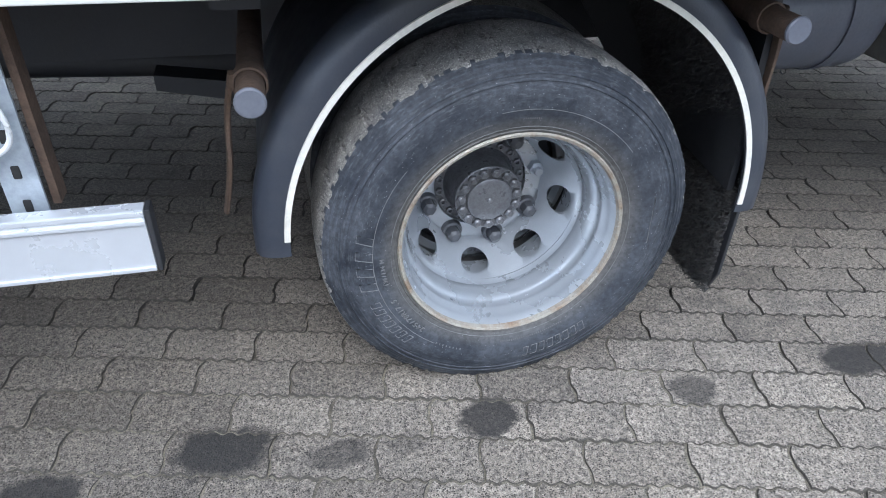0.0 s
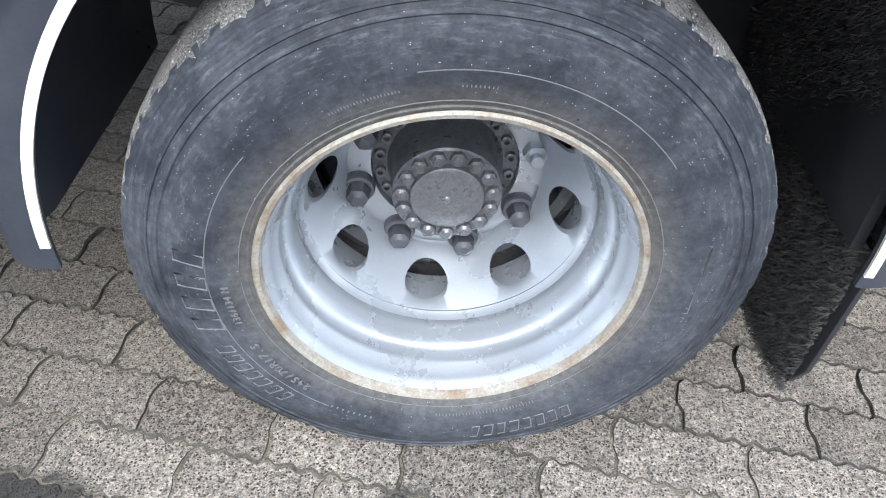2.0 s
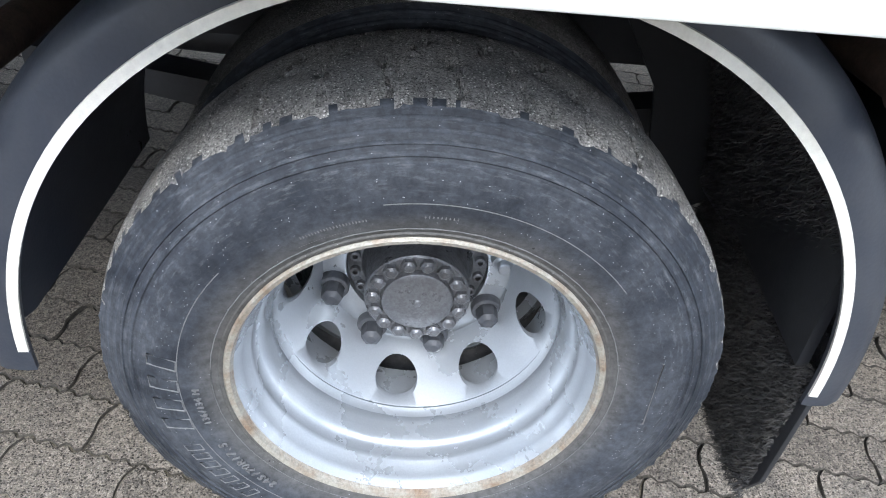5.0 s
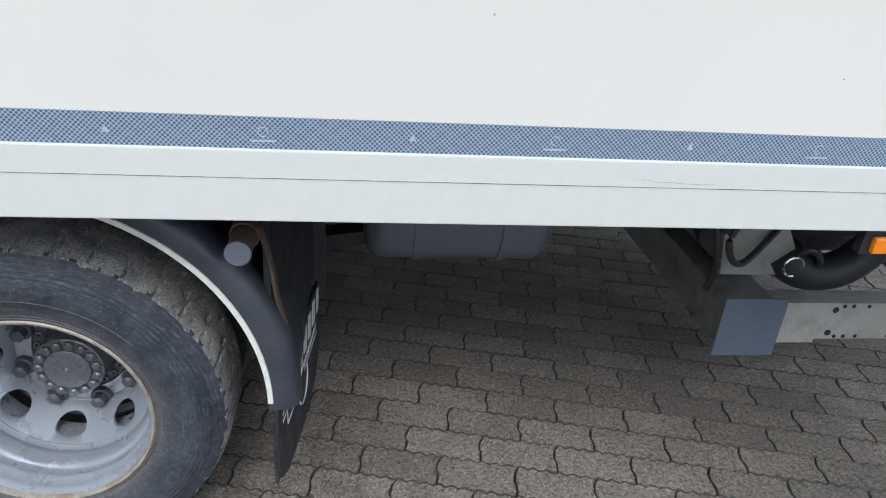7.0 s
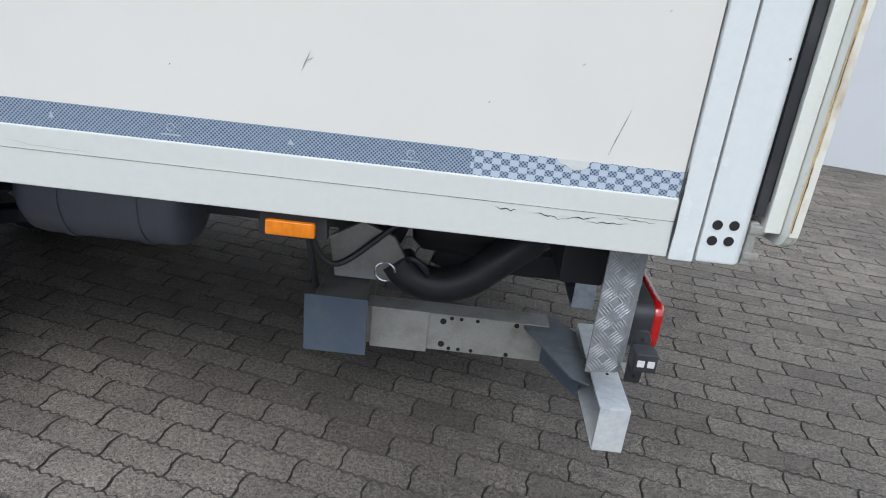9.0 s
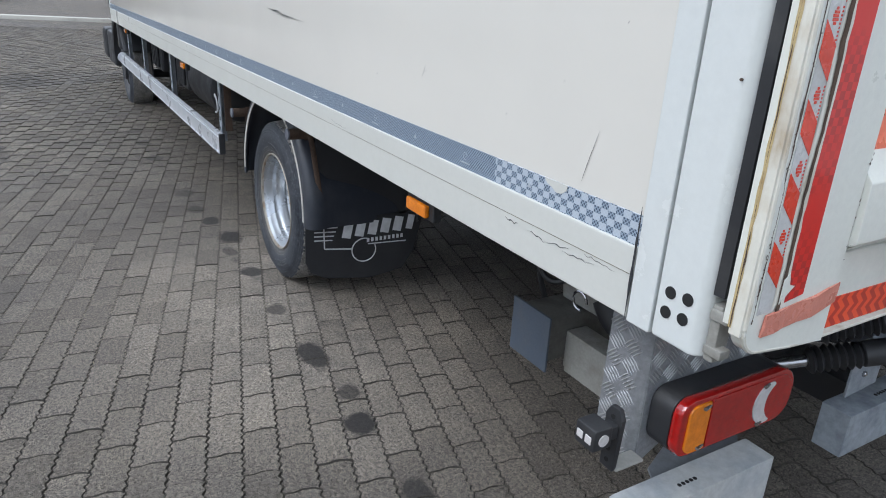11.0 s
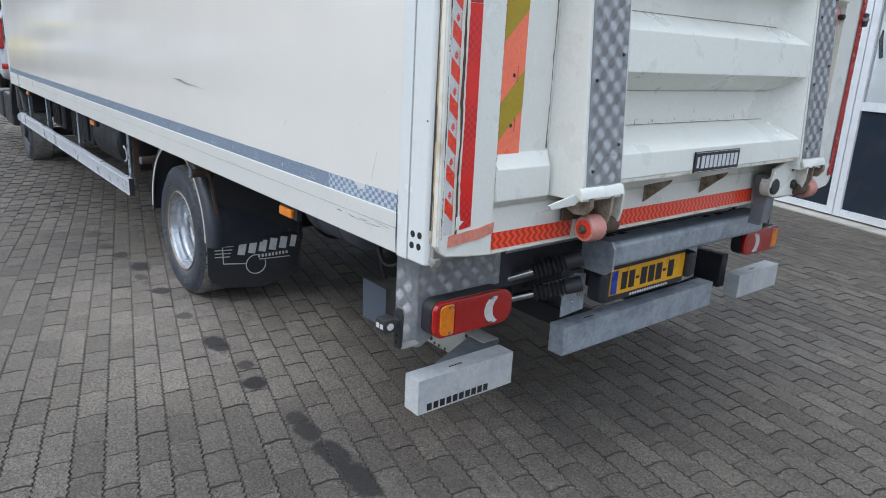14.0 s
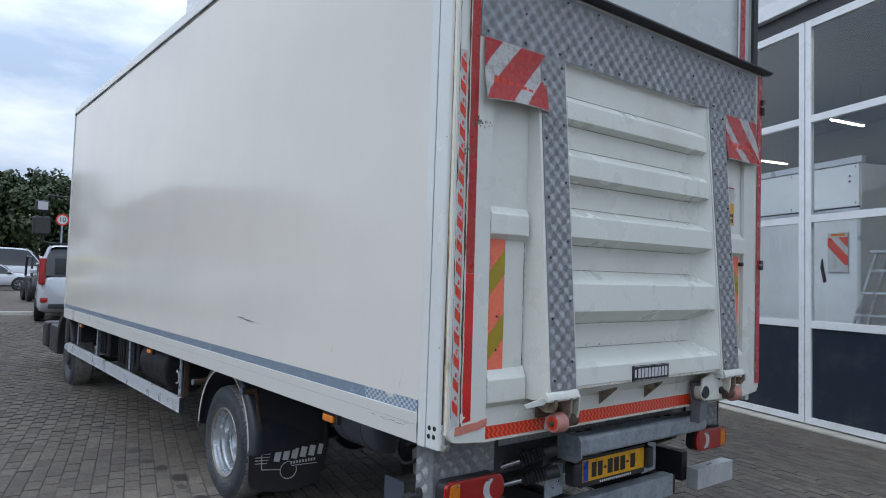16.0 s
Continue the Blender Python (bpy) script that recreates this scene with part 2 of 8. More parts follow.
STAINS = [(-0.64, 0.06, 0.115, 0.07, 0.85), (-0.065, 0.03, 0.07, 0.06, 0.85), (0.447, 0.01, 0.06, 0.045, 0.6), (0.93, 0.01, 0.13, 0.055, 0.85),
          (-1.0, 0.02, 0.08, 0.06, 0.8), (-0.40, 0.0, 0.07, 0.04, 0.55), (-0.25, 0.0, 0.05, 0.03, 0.35), (1.25, 0.03, 0.05, 0.045, 0.7),
          (1.45, -0.01, 0.065, 0.06, 0.9), (-1.28, -0.01, 0.09, 0.06, 0.6), (-1.7, -0.01, 0.1, 0.07, 0.55), (-2.85, -0.03, 0.11, 0.07, 0.55),
          (-3.45, -0.04, 0.12, 0.07, 0.5), (-4.0, -0.05, 0.12, 0.07, 0.45), (1.86, 0.0, 0.07, 0.05, 0.75), (1.97, -0.01, 0.10, 0.05, 0.8), (2.17, 0.0, 0.13, 0.06, 0.85), (2.37, 0.0, 0.13, 0.06, 0.85), (-5.7, -1.76, 0.55, 0.25, 0.4), (-3.3, -1.3, 0.4, 0.2, 0.4), (-7.2, -1.0, 0.6, 0.3, 0.4)]

M_PANEL = panel_material()
M_POST = surface("white_gloss_paint", (0.61, 0.63, 0.615), 0.24, dirt=(0.36, 0.30, 0.22), dirt_amount=0.22, dirt_scale=3.0, grain=60, grain_amount=0.03, bump=0.02, dirt_at=0.56)
M_RAIL = surface("white_coated_aluminium", (0.56, 0.56, 0.52), 0.36, dirt=(0.46, 0.43, 0.36), dirt_amount=0.10, dirt_scale=2.0, grain=60, grain_amount=0.03, bump=0.02, dirt_at=0.55)
M_LIFT = surface("white_lift_paint", (0.69, 0.695, 0.635), 0.34, dirt=(0.34, 0.28, 0.18), dirt_amount=0.25, dirt_scale=2.6, grain=80, grain_amount=0.05, bump=0.05, dirt_at=0.56)
M_RUSTY = surface("rust_stained_paint", (0.62, 0.60, 0.52), 0.5, dirt=(0.17, 0.075, 0.022), dirt_amount=0.95, dirt_scale=14, grain=90, grain_amount=0.2, bump=0.4, dirt_at=0.53)
M_RUST = surface("brown_rust", (0.088, 0.056, 0.038), 0.85, dirt=(0.045, 0.032, 0.026), dirt_amount=0.8, dirt_scale=18, grain=150, grain_amount=0.35, bump=0.5)
M_PLASTIC = surface("blue_grey_plastic", (0.030, 0.035, 0.047), 0.42, dirt=(0.10, 0.10, 0.10), dirt_amount=0.35, dirt_scale=7, grain=200, grain_amount=0.1, bump=0.15)
M_BLACK = surface("black_plastic", (0.022, 0.023, 0.026), 0.5, dirt=(0.06, 0.058, 0.055), dirt_amount=0.5, dirt_scale=9, bump=0.1)
M_FLAP = surface("black_rubber_flap", (0.018, 0.019, 0.022), 0.55, dirt=(0.05, 0.05, 0.05), dirt_amount=0.4, dirt_scale=8, bump=0.1)
M_BRISTLE = surface("dusty_bristles", (0.034, 0.032, 0.031), 0.75, dirt=(0.13, 0.12, 0.105), dirt_amount=0.7, dirt_scale=60, bump=0)
M_CHASSIS = surface("dark_chassis_paint", (0.022, 0.024, 0.029), 0.55, dirt=(0.052, 0.047, 0.041), dirt_amount=0.5, dirt_scale=5, bump=0.2)
M_TANK = surface("grey_blue_tank_paint", (0.115, 0.125, 0.155), 0.42, dirt=(0.13, 0.12, 0.11), dirt_amount=0.4, dirt_scale=5, bump=0.08)
M_PLATEBLUE = surface("slate_blue_paint", (0.075, 0.095, 0.125), 0.4, dirt=(0.14, 0.14, 0.14), dirt_amount=0.4, dirt_scale=14, bump=0.06)
M_TYRE = surface("worn_tyre_rubber", (0.052, 0.054, 0.060), 0.58, dirt=(0.125, 0.124, 0.120), dirt_amount=0.85, dirt_scale=7, grain=190, grain_amount=0.5, bump=0.5, bump_scale=420, dirt_at=0.47)


def tyre_material():
    """Scuffed sidewall rubber: blotches, fine turned rings near the shoulder, pale specks and dark nicks."""
    m, nt, p = nodes_of("worn_sidewall_rubber")
    co = nt.nodes.new("ShaderNodeTexCoord")
    flat = nt.nodes.new("ShaderNodeMapping")
    flat.inputs["Scale"].default_value = (1, 0, 1)
    nt.links.new(co.outputs["Object"], flat.inputs["Vector"])
    ln = nt.nodes.new("ShaderNodeVectorMath")
    ln.operation = 'LENGTH'
    nt.links.new(flat.outputs["Vector"], ln.inputs[0])
    rad = ln.outputs["Value"]
    vec = co.outputs["Object"]
    blot = add(nt, "ShaderNodeTexNoise", Scale=8.0, Detail=7.0, Roughness=0.65, Distortion=0.6)
    fine = add(nt, "ShaderNodeTexNoise", Scale=90.0, Detail=5.0, Roughness=0.7)
    for n in (blot, fine):
        nt.links.new(vec, n.inputs["Vector"])
    c = mixc(nt, ramp(nt, blot.outputs["Fac"], 0.38, 0.68), (0.022, 0.026, 0.034), (0.066, 0.072, 0.083))
    c = mixc(nt, ramp(nt, rad, 0.250, 0.290, (0.6, 0.6, 0.6, 1), (0, 0, 0, 1)), c, (0.125, 0.116, 0.102))
    c = mixc(nt, 1.0, c, ramp(nt, fine.outputs["Fac"], 0.3, 0.7, (0.62, 0.62, 0.62, 1), (1.38, 1.38, 1.38, 1)), 'MULTIPLY')
    # scuffs that run round the tyre
    xyz = nt.nodes.new("ShaderNodeSeparateXYZ")
    nt.links.new(vec, xyz.inputs[0])
    at = nt.nodes.new("ShaderNodeMath")
    at.operation = 'ARCTAN2'
    nt.links.new(xyz.outputs[2], at.inputs[0])
    nt.links.new(xyz.outputs[0], at.inputs[1])
    cmb = nt.nodes.new("ShaderNodeCombineXYZ")
    nt.links.new(rad, cmb.inputs[0])
    nt.links.new(at.outputs[0], cmb.inputs[1])
    mp = nt.nodes.new("ShaderNodeMapping")
    mp.inputs["Scale"].default_value = (170, 14, 1)
    nt.links.new(cmb.outputs[0], mp.inputs["Vector"])
    scuff = add(nt, "ShaderNodeTexNoise", Scale=1.0, Detail=6.0, Roughness=0.7)
    nt.links.new(mp.outputs["Vector"], scuff.inputs["Vector"])
    outer = ramp(nt, rad, 0.300, 0.345, (0.25, 0.25, 0.25, 1), (1, 1, 1, 1))
    c = mixc(nt, mixc(nt, 1.0, ramp(nt, scuff.outputs["Fac"], 0.52, 0.76, (0, 0, 0, 1), (0.65, 0.65, 0.65, 1)), outer, 'MULTIPLY'), c, (0.165, 0.172, 0.182))
    c = mixc(nt, mixc(nt, 1.0, ramp(nt, scuff.outputs["Fac"], 0.30, 0.44, (0.5, 0.5, 0.5, 1), (0, 0, 0, 1)), outer, 'MULTIPLY'), c, (0.016, 0.018, 0.023))
    # turned rings
    q = nt.nodes.new("ShaderNodeMath")
    q.operation = 'MULTIPLY'
    q.inputs[1].default_value = 2 * math.pi / 0.0105
    wv = nt.nodes.new("ShaderNodeMath")
    wv.operation = 'MULTIPLY_ADD'
    wv.inputs[1].default_value = 0.006
    nt.links.new(blot.outputs["Fac"], wv.inputs[0])
    nt.links.new(rad, wv.inputs[2])
    nt.links.new(wv.outputs[0], q.inputs[0])
    sn = nt.nodes.new("ShaderNodeMath")
    sn.operation = 'SINE'
    nt.links.new(q.outputs[0], sn.inputs[0])
    ringmask = ramp(nt, rad, 0.338, 0.352)
    ring = mixc(nt, ringmask, (0.5, 0.5, 0.5), ramp(nt, sn.outputs[0], 0.0, 0.9))
    c = mixc(nt, 1.0, c, mixc(nt, ringmask, (1, 1, 1), ramp(nt, sn.outputs[0], -0.2, 0.9, (0.88, 0.88, 0.89, 1), (1.07, 1.08, 1.10, 1))), 'MULTIPLY')
    for scale, cut, colour, size in ((290.0, 0.99, (0.34, 0.35, 0.36), 0.15), (60.0, 0.935, (0.010, 0.010, 0.011), 0.07)):
        vo = add(nt, "ShaderNodeTexVoronoi", Scale=scale)
        nt.links.new(vec, vo.inputs["Vector"])
        on = mixc(nt, 1.0, ramp(nt, vo.outputs["Distance"], size, size + 0.05, (1, 1, 1, 1), (0, 0, 0, 1)), ramp(nt, vo.outputs["Color"], cut - 0.16, cut - 0.14), 'MULTIPLY')
        c = mixc(nt, on, c, colour)
    nt.links.new(c, p.inputs["Base Color"])
    nt.links.new(ramp(nt, blot.outputs["Fac"], 0.3, 0.7, (0.52,) * 3 + (1,), (0.74,) * 3 + (1,)), p.inputs["Roughness"])
    p.inputs["Specular IOR Level"].default_value = 0.35
    h = mixc(nt, 0.55, ring, mixc(nt, 0.3, fine.outputs["Fac"], scuff.outputs["Fac"]))
    b = add(nt, "ShaderNodeBump", Strength=0.5, Distance=0.003)
    nt.links.new(h, b.inputs["Height"])
    nt.links.new(b.outputs["Normal"], p.inputs["Normal"])
    return m


M_SIDEWALL = tyre_material()
M_TYREMARK = surface("scuffed_raised_rubber", (0.15, 0.152, 0.155), 0.6, dirt=(0.15, 0.145, 0.14), dirt_amount=0.7, dirt_scale=40, grain=300, grain_amount=0.4, bump=0.3)


def tread_material():
    """Rubber ground grey by road grit, full of pale and dark grains."""
    m, nt, p = nodes_of("dusty_tread_rubber")
    co = nt.nodes.new("ShaderNodeTexCoord")
    n1 = add(nt, "ShaderNodeTexNoise", Scale=14.0, Detail=6.0, Roughness=0.65)
    n2 = add(nt, "ShaderNodeTexNoise", Scale=330.0, Detail=3.0, Roughness=0.8)
    vo = add(nt, "ShaderNodeTexVoronoi", Scale=260.0)
    for n in (n1, n2, vo):
        nt.links.new(co.outputs["Object"], n.inputs["Vector"])
    c = mixc(nt, ramp(nt, n1.outputs["Fac"], 0.35, 0.65), (0.16, 0.155, 0.15), (0.33, 0.312, 0.285))
    c = mixc(nt, 1.0, c, ramp(nt, n2.outputs["Fac"], 0.36, 0.62, (0.3, 0.3, 0.3, 1), (1.5, 1.5, 1.5, 1)), 'MULTIPLY')
    c = mixc(nt, ramp(nt, vo.outputs["Distance"], 0.2, 0.3, (0.85, 0.85, 0.85, 1), (0, 0, 0, 1)), c, mixc(nt, ramp(nt, vo.outputs["Color"], 0.52, 0.56), (0.03, 0.03, 0.03), (0.75, 0.73, 0.68)))
    nt.links.new(c, p.inputs["Base Color"])
    p.inputs["Roughness"].default_value = 0.9
    b = add(nt, "ShaderNodeBump", Strength=0.9, Distance=0.003)
    nt.links.new(n2.outputs["Fac"], b.inputs["Height"])
    nt.links.new(b.outputs["Normal"], p.inputs["Normal"])
    return m


M_TREAD = tread_material()
M_RIM = surface("silver_wheel_paint", (0.44, 0.465, 0.495), 0.31, 0.6, dirt=(0.31, 0.33, 0.355), dirt_amount=0.4, dirt_scale=9, grain=420, grain_amount=0.10, bump=0.06, bump_scale=250, dirt_at=0.52)
M_RIMRUST = surface("rusted_rim_lip", (0.36, 0.335, 0.285), 0.42, 0.2, dirt=(0.19, 0.10, 0.045), dirt_amount=0.95, dirt_scale=20, grain=240, grain_amount=0.35, bump=0.6, dirt_at=0.47)
M_HUB = surface("greasy_hub_iron", (0.165, 0.168, 0.178), 0.36, 0.45, dirt=(0.055, 0.052, 0.05), dirt_amount=0.75, dirt_scale=28, grain=260, grain_amount=0.35, bump=0.45)
M_NUT = surface("dark_nut_cap", (0.065, 0.068, 0.077), 0.5, 0.1, dirt=(0.17, 0.17, 0.17), dirt_amount=0.6, dirt_scale=30, bump=0.2)
M_STEEL = surface("bare_bright_steel", (0.40, 0.40, 0.41), 0.22, 0.9, bump=0.2)
M_GALV = surface("galvanised_steel", (0.38, 0.42, 0.46), 0.45, 0.35, dirt=(0.21, 0.24, 0.28), dirt_amount=0.85, dirt_scale=9, grain=40, grain_amount=0.22, bump=0.12, dirt_at=0.44)
M_BLOCK = surface("zinc_grey_block", (0.50, 0.51, 0.50), 0.5, 0.1, dirt=(0.30, 0.34, 0.39), dirt_amount=0.7, dirt_scale=7, grain=50, grain_amount=0.15, bump=0.1, dirt_at=0.47)
M_ALU = surface("anodised_aluminium", (0.58, 0.60, 0.63), 0.35, 0.4, dirt=(0.46, 0.46, 0.46), dirt_amount=0.15, dirt_scale=3, grain=30, grain_amount=0.03, bump=0.03)
M_TREADPLATE = surface("chequer_plate_aluminium", (0.28, 0.29, 0.305), 0.52, 0.35, dirt=(0.14, 0.135, 0.125), dirt_amount=0.5, dirt_scale=7, grain=90, grain_amount=0.25, bump=0.2)
M_RELIEF = surface("worn_bright_chequer", (0.42, 0.425, 0.43), 0.38, 0.55, dirt=(0.22, 0.215, 0.205), dirt_amount=0.5, dirt_scale=9, bump=0.1)
M_ARMDARK = surface("grimy_primed_steel", (0.15, 0.145, 0.13), 0.6, 0.1, dirt=(0.05, 0.045, 0.04), dirt_amount=0.8, dirt_scale=7, bump=0.25)
M_ARM = surface("pale_primed_steel", (0.31, 0.305, 0.28), 0.55, 0.1, dirt=(0.12, 0.10, 0.075), dirt_amount=0.65, dirt_scale=8, bump=0.15)
M_WHITESTRIP = surface("white_rubber_trim", (0.68, 0.66, 0.60), 0.5, dirt=(0.42, 0.38, 0.30), dirt_amount=0.5, dirt_scale=20, bump=0.05)
M_LOGO = surface("white_print", (0.62, 0.63, 0.64), 0.5, dirt=(0.3, 0.3, 0.3), dirt_amount=0.5, dirt_scale=30, bump=0)
M_RED = surface("red_reflective_film", (0.38, 0.012, 0.008), 0.3, dirt=(0.22, 0.010, 0.008), dirt_amount=0.4, dirt_scale=12, bump=0.05, coat=0.4)
M_REDB = surface("bright_red_film", (0.68, 0.045, 0.015), 0.3, dirt=(0.40, 0.02, 0.010), dirt_amount=0.4, dirt_scale=40, bump=0.05, coat=0.4)


def film(name, bright, dark, chevron):
    """Red prismatic film, in little bricks or in running chevrons."""
    m, nt, p = nodes_of(name)
    co = nt.nodes.new("ShaderNodeTexCoord")
    sep = nt.nodes.new("ShaderNodeSeparateXYZ")
    nt.links.new(co.outputs["Object"], sep.inputs[0])

    def op(kind, a, v):
        n = nt.nodes.new("ShaderNodeMath")
        n.operation = kind
        for k, s in enumerate((a, v)):
            if isinstance(s, float):
                n.inputs[k].default_value = s
            else:
                nt.links.new(s, n.inputs[k])
        return n.outputs[0]
    if chevron:
        h = op('PINGPONG', sep.outputs[2], 0.014)
        u = op('FRACT', op('MULTIPLY', op('ADD', sep.outputs[1], h), 1 / 0.026), 0.0)
        mask = ramp(nt, u, 0.46, 0.54)
    else:
        mp = nt.nodes.new("ShaderNodeMapping")
        mp.inputs["Scale"].default_value = (0, 1 / 0.011, 1 / 0.011)
        mp.inputs["Location"].default_value = (0.5, 0.2, 0.2)
        nt.links.new(co.outputs["Object"], mp.inputs["Vector"])
        ck = add(nt, "ShaderNodeTexChecker", Scale=1.0)
        nt.links.new(mp.outputs["Vector"], ck.inputs["Vector"])
        big = add(nt, "ShaderNodeTexNoise", Scale=9.0, Detail=2.0)
        nt.links.new(co.outputs["Object"], big.inputs["Vector"])
        mask = mixc(nt, 1.0, ck.outputs["Fac"], ramp(nt, big.outputs["Fac"], 0.4, 0.6), 'MULTIPLY')
    nt.links.new(mixc(nt, mask, bright, dark), p.inputs["Base Color"])
    p.inputs["Roughness"].default_value = 0.3
    p.inputs["Coat Weight"].default_value = 0.3
    return m


M_REDBRICK = film("red_brick_film", (0.62, 0.012, 0.007), (0.40, 0.007, 0.005), False)
M_REDCHEV = film("orange_red_chevron_film", (0.86, 0.085, 0.022), (0.50, 0.022, 0.010), True)
M_SEAM = surface("dirty_seam", (0.22, 0.19, 0.14), 0.8, dirt=(0.05, 0.035, 0.02), dirt_amount=0.95, dirt_scale=16, grain=90, grain_amount=0.4, bump=0.3, dirt_at=0.46)
M_OCHRERUST = surface("ochre_rust_edge", (0.52, 0.40, 0.20), 0.6, dirt=(0.20, 0.10, 0.03), dirt_amount=0.9, dirt_scale=30, grain=120, grain_amount=0.3, bump=0.3, dirt_at=0.5)
M_CREAM = surface("yellowed_paint_edge", (0.66, 0.64, 0.56), 0.45, dirt=(0.24, 0.14, 0.04), dirt_amount=0.95, dirt_scale=15, grain=60, grain_amount=0.1, bump=0.2, dirt_at=0.56, stretch=(1, 1, 0.45))
M_HINGE = surface("dirty_hinge_steel", (0.30, 0.25, 0.19), 0.6, dirt=(0.09, 0.05, 0.026), dirt_amount=0.95, dirt_scale=22, grain=120, grain_amount=0.4, bump=0.5, dirt_at=0.44)
M_FILMWHITE = surface("white_reflective_film", (0.55, 0.55, 0.54), 0.35, dirt=(0.26, 0.23, 0.19), dirt_amount=0.6, dirt_scale=12, bump=0.03)
M_ORANGE = surface("orange_marker_film", (0.88, 0.19, 0.10), 0.35, dirt=(0.75, 0.16, 0.09), dirt_amount=0.3, dirt_scale=9, bump=0.03)
M_YELLOW = surface("ochre_marker_film", (0.38, 0.27, 0.012), 0.35, dirt=(0.25, 0.18, 0.01), dirt_amount=0.3, dirt_scale=9, bump=0.03)
M_PLATEY = surface("yellow_number_plate", (0.72, 0.36, 0.008), 0.35, dirt=(0.5, 0.27, 0.02), dirt_amount=0.3, dirt_scale=20, bump=0.02)
M_BLUE = surface("blue_plate_band", (0.012, 0.05, 0.36), 0.35, bump=0.02)
M_INK = surface("black_ink", (0.012, 0.012, 0.013), 0.5, bump=0)
M_AMBER = surface("amber_lens", (0.75, 0.21, 0.006), 0.14, grain=60, grain_amount=0.2, bump=0.25, bump_scale=300, coat=0.6)
M_LENSRED = surface("red_lens", (0.36, 0.006, 0.005), 0.10, grain=60, grain_amount=0.2, bump=0.25, bump_scale=300, coat=0.8)
M_LENSWHITE = surface("clear_lens", (0.60, 0.58, 0.57), 0.15, grain=80, grain_amount=0.15, bump=0.25, bump_scale=300, coat=0.8)
M_HOLE = surface("shadowed_hole", (0.012, 0.012, 0.012), 0.9, bump=0)
M_ROLLER = surface("pink_polyurethane", (0.52, 0.24, 0.20), 0.5, dirt=(0.30, 0.13, 0.08), dirt_amount=0.7, dirt_scale=25, bump=0.2)
M_PEEL = surface("faded_red_tape", (0.62, 0.22, 0.16), 0.30, dirt=(0.45, 0.16, 0.12), dirt_amount=0.6, dirt_scale=18, bump=0.15, coat=0.5)
M_PATCH = surface("worn_patch_film", (0.50, 0.49, 0.47), 0.45, dirt=(0.10, 0.095, 0.09), dirt_amount=0.9, dirt_scale=26, grain=110, grain_amount=0.35, bump=0.1, dirt_at=0.52)
M_LIFTGREY = surface("dusty_grey_steel", (0.17, 0.185, 0.205), 0.5, 0.3, dirt=(0.09, 0.085, 0.08), dirt_amount=0.6, dirt_scale=12, bump=0.15)
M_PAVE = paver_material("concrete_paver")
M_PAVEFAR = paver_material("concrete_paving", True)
M_SAND = surface("blown_sand_joint", (0.075, 0.065, 0.050), 0.95, dirt=(0.30, 0.265, 0.20), dirt_amount=0.9, dirt_scale=16, grain=260, grain_amount=0.7, bump=0.9, dirt_at=0.42)
M_EDGE = surface("dark_stone_edge", (0.060, 0.053, 0.045), 0.95, dirt=(0.14, 0.124, 0.10), dirt_amount=0.7, dirt_scale=2.2, grain=240, grain_amount=0.6, bump=0.8)
M_JOINT = surface("sand_joint", (0.016, 0.015, 0.013), 0.95, dirt=(0.12, 0.105, 0.08), dirt_amount=0.7, dirt_scale=9, grain=330, grain_amount=0.6, bump=0.9, dirt_at=0.52)


# ---------------------------------------------------------------- mesh helpers
def part(name, bm, mat, parent=None, label="", smooth=True):
    me = bpy.data.meshes.new(name)
    bmesh.ops.recalc_face_normals(bm, faces=bm.faces[:])
    bm.to_mesh(me)
    bm.free()
    me.materials.append(mat)
    if smooth:
        for p in me.polygons:
            p.use_smooth = True
        me.set_sharp_from_angle(angle=radians(38))
    ob = new(name, me)
    if smooth and 24 <= len(me.vertices) < 400:
        wn_mod = ob.modifiers.new("even_faces", 'WEIGHTED_NORMAL')
        wn_mod.keep_sharp = True
        wn_mod.weight = 60
    if parent:
        ob.parent = parent
    if label:
        ob["label"] = label
    return ob


def empty(name, parent=None, m=None):
    ob = new(name)
    ob.empty_display_size = 0.1
    if parent:
        ob.parent = parent
    if m is not None:
        ob.matrix_basis = m
    return ob


def box(x0, x1, y0, y1, z0, z1, bevel=0.0, bm=None, seg=2, m=None):
    bm = bm or bmesh.new()
    vs = bmesh.ops.create_cube(bm, size=1.0)["verts"]
    bmesh.ops.transform(bm, verts=vs, matrix=Matrix.LocRotScale(((x0 + x1) / 2, (y0 + y1) / 2, (z0 + z1) / 2), None, (abs(x1 - x0), abs(y1 - y0), abs(z1 - z0))))
    if bevel:
        es = list({e for v in vs for e in v.link_edges})
        r = bmesh.ops.bevel(bm, geom=es, offset=bevel, segments=seg, profile=0.5, affect='EDGES')
        vs = [v for v in bm.verts if v in set(r["verts"]) or v.is_valid and v in vs] if False else list({v for f in r["faces"] for v in f.verts} | {v for v in vs if v.is_valid})
    if m is not None:
        bmesh.ops.transform(bm, verts=vs, matrix=m)
    return bm


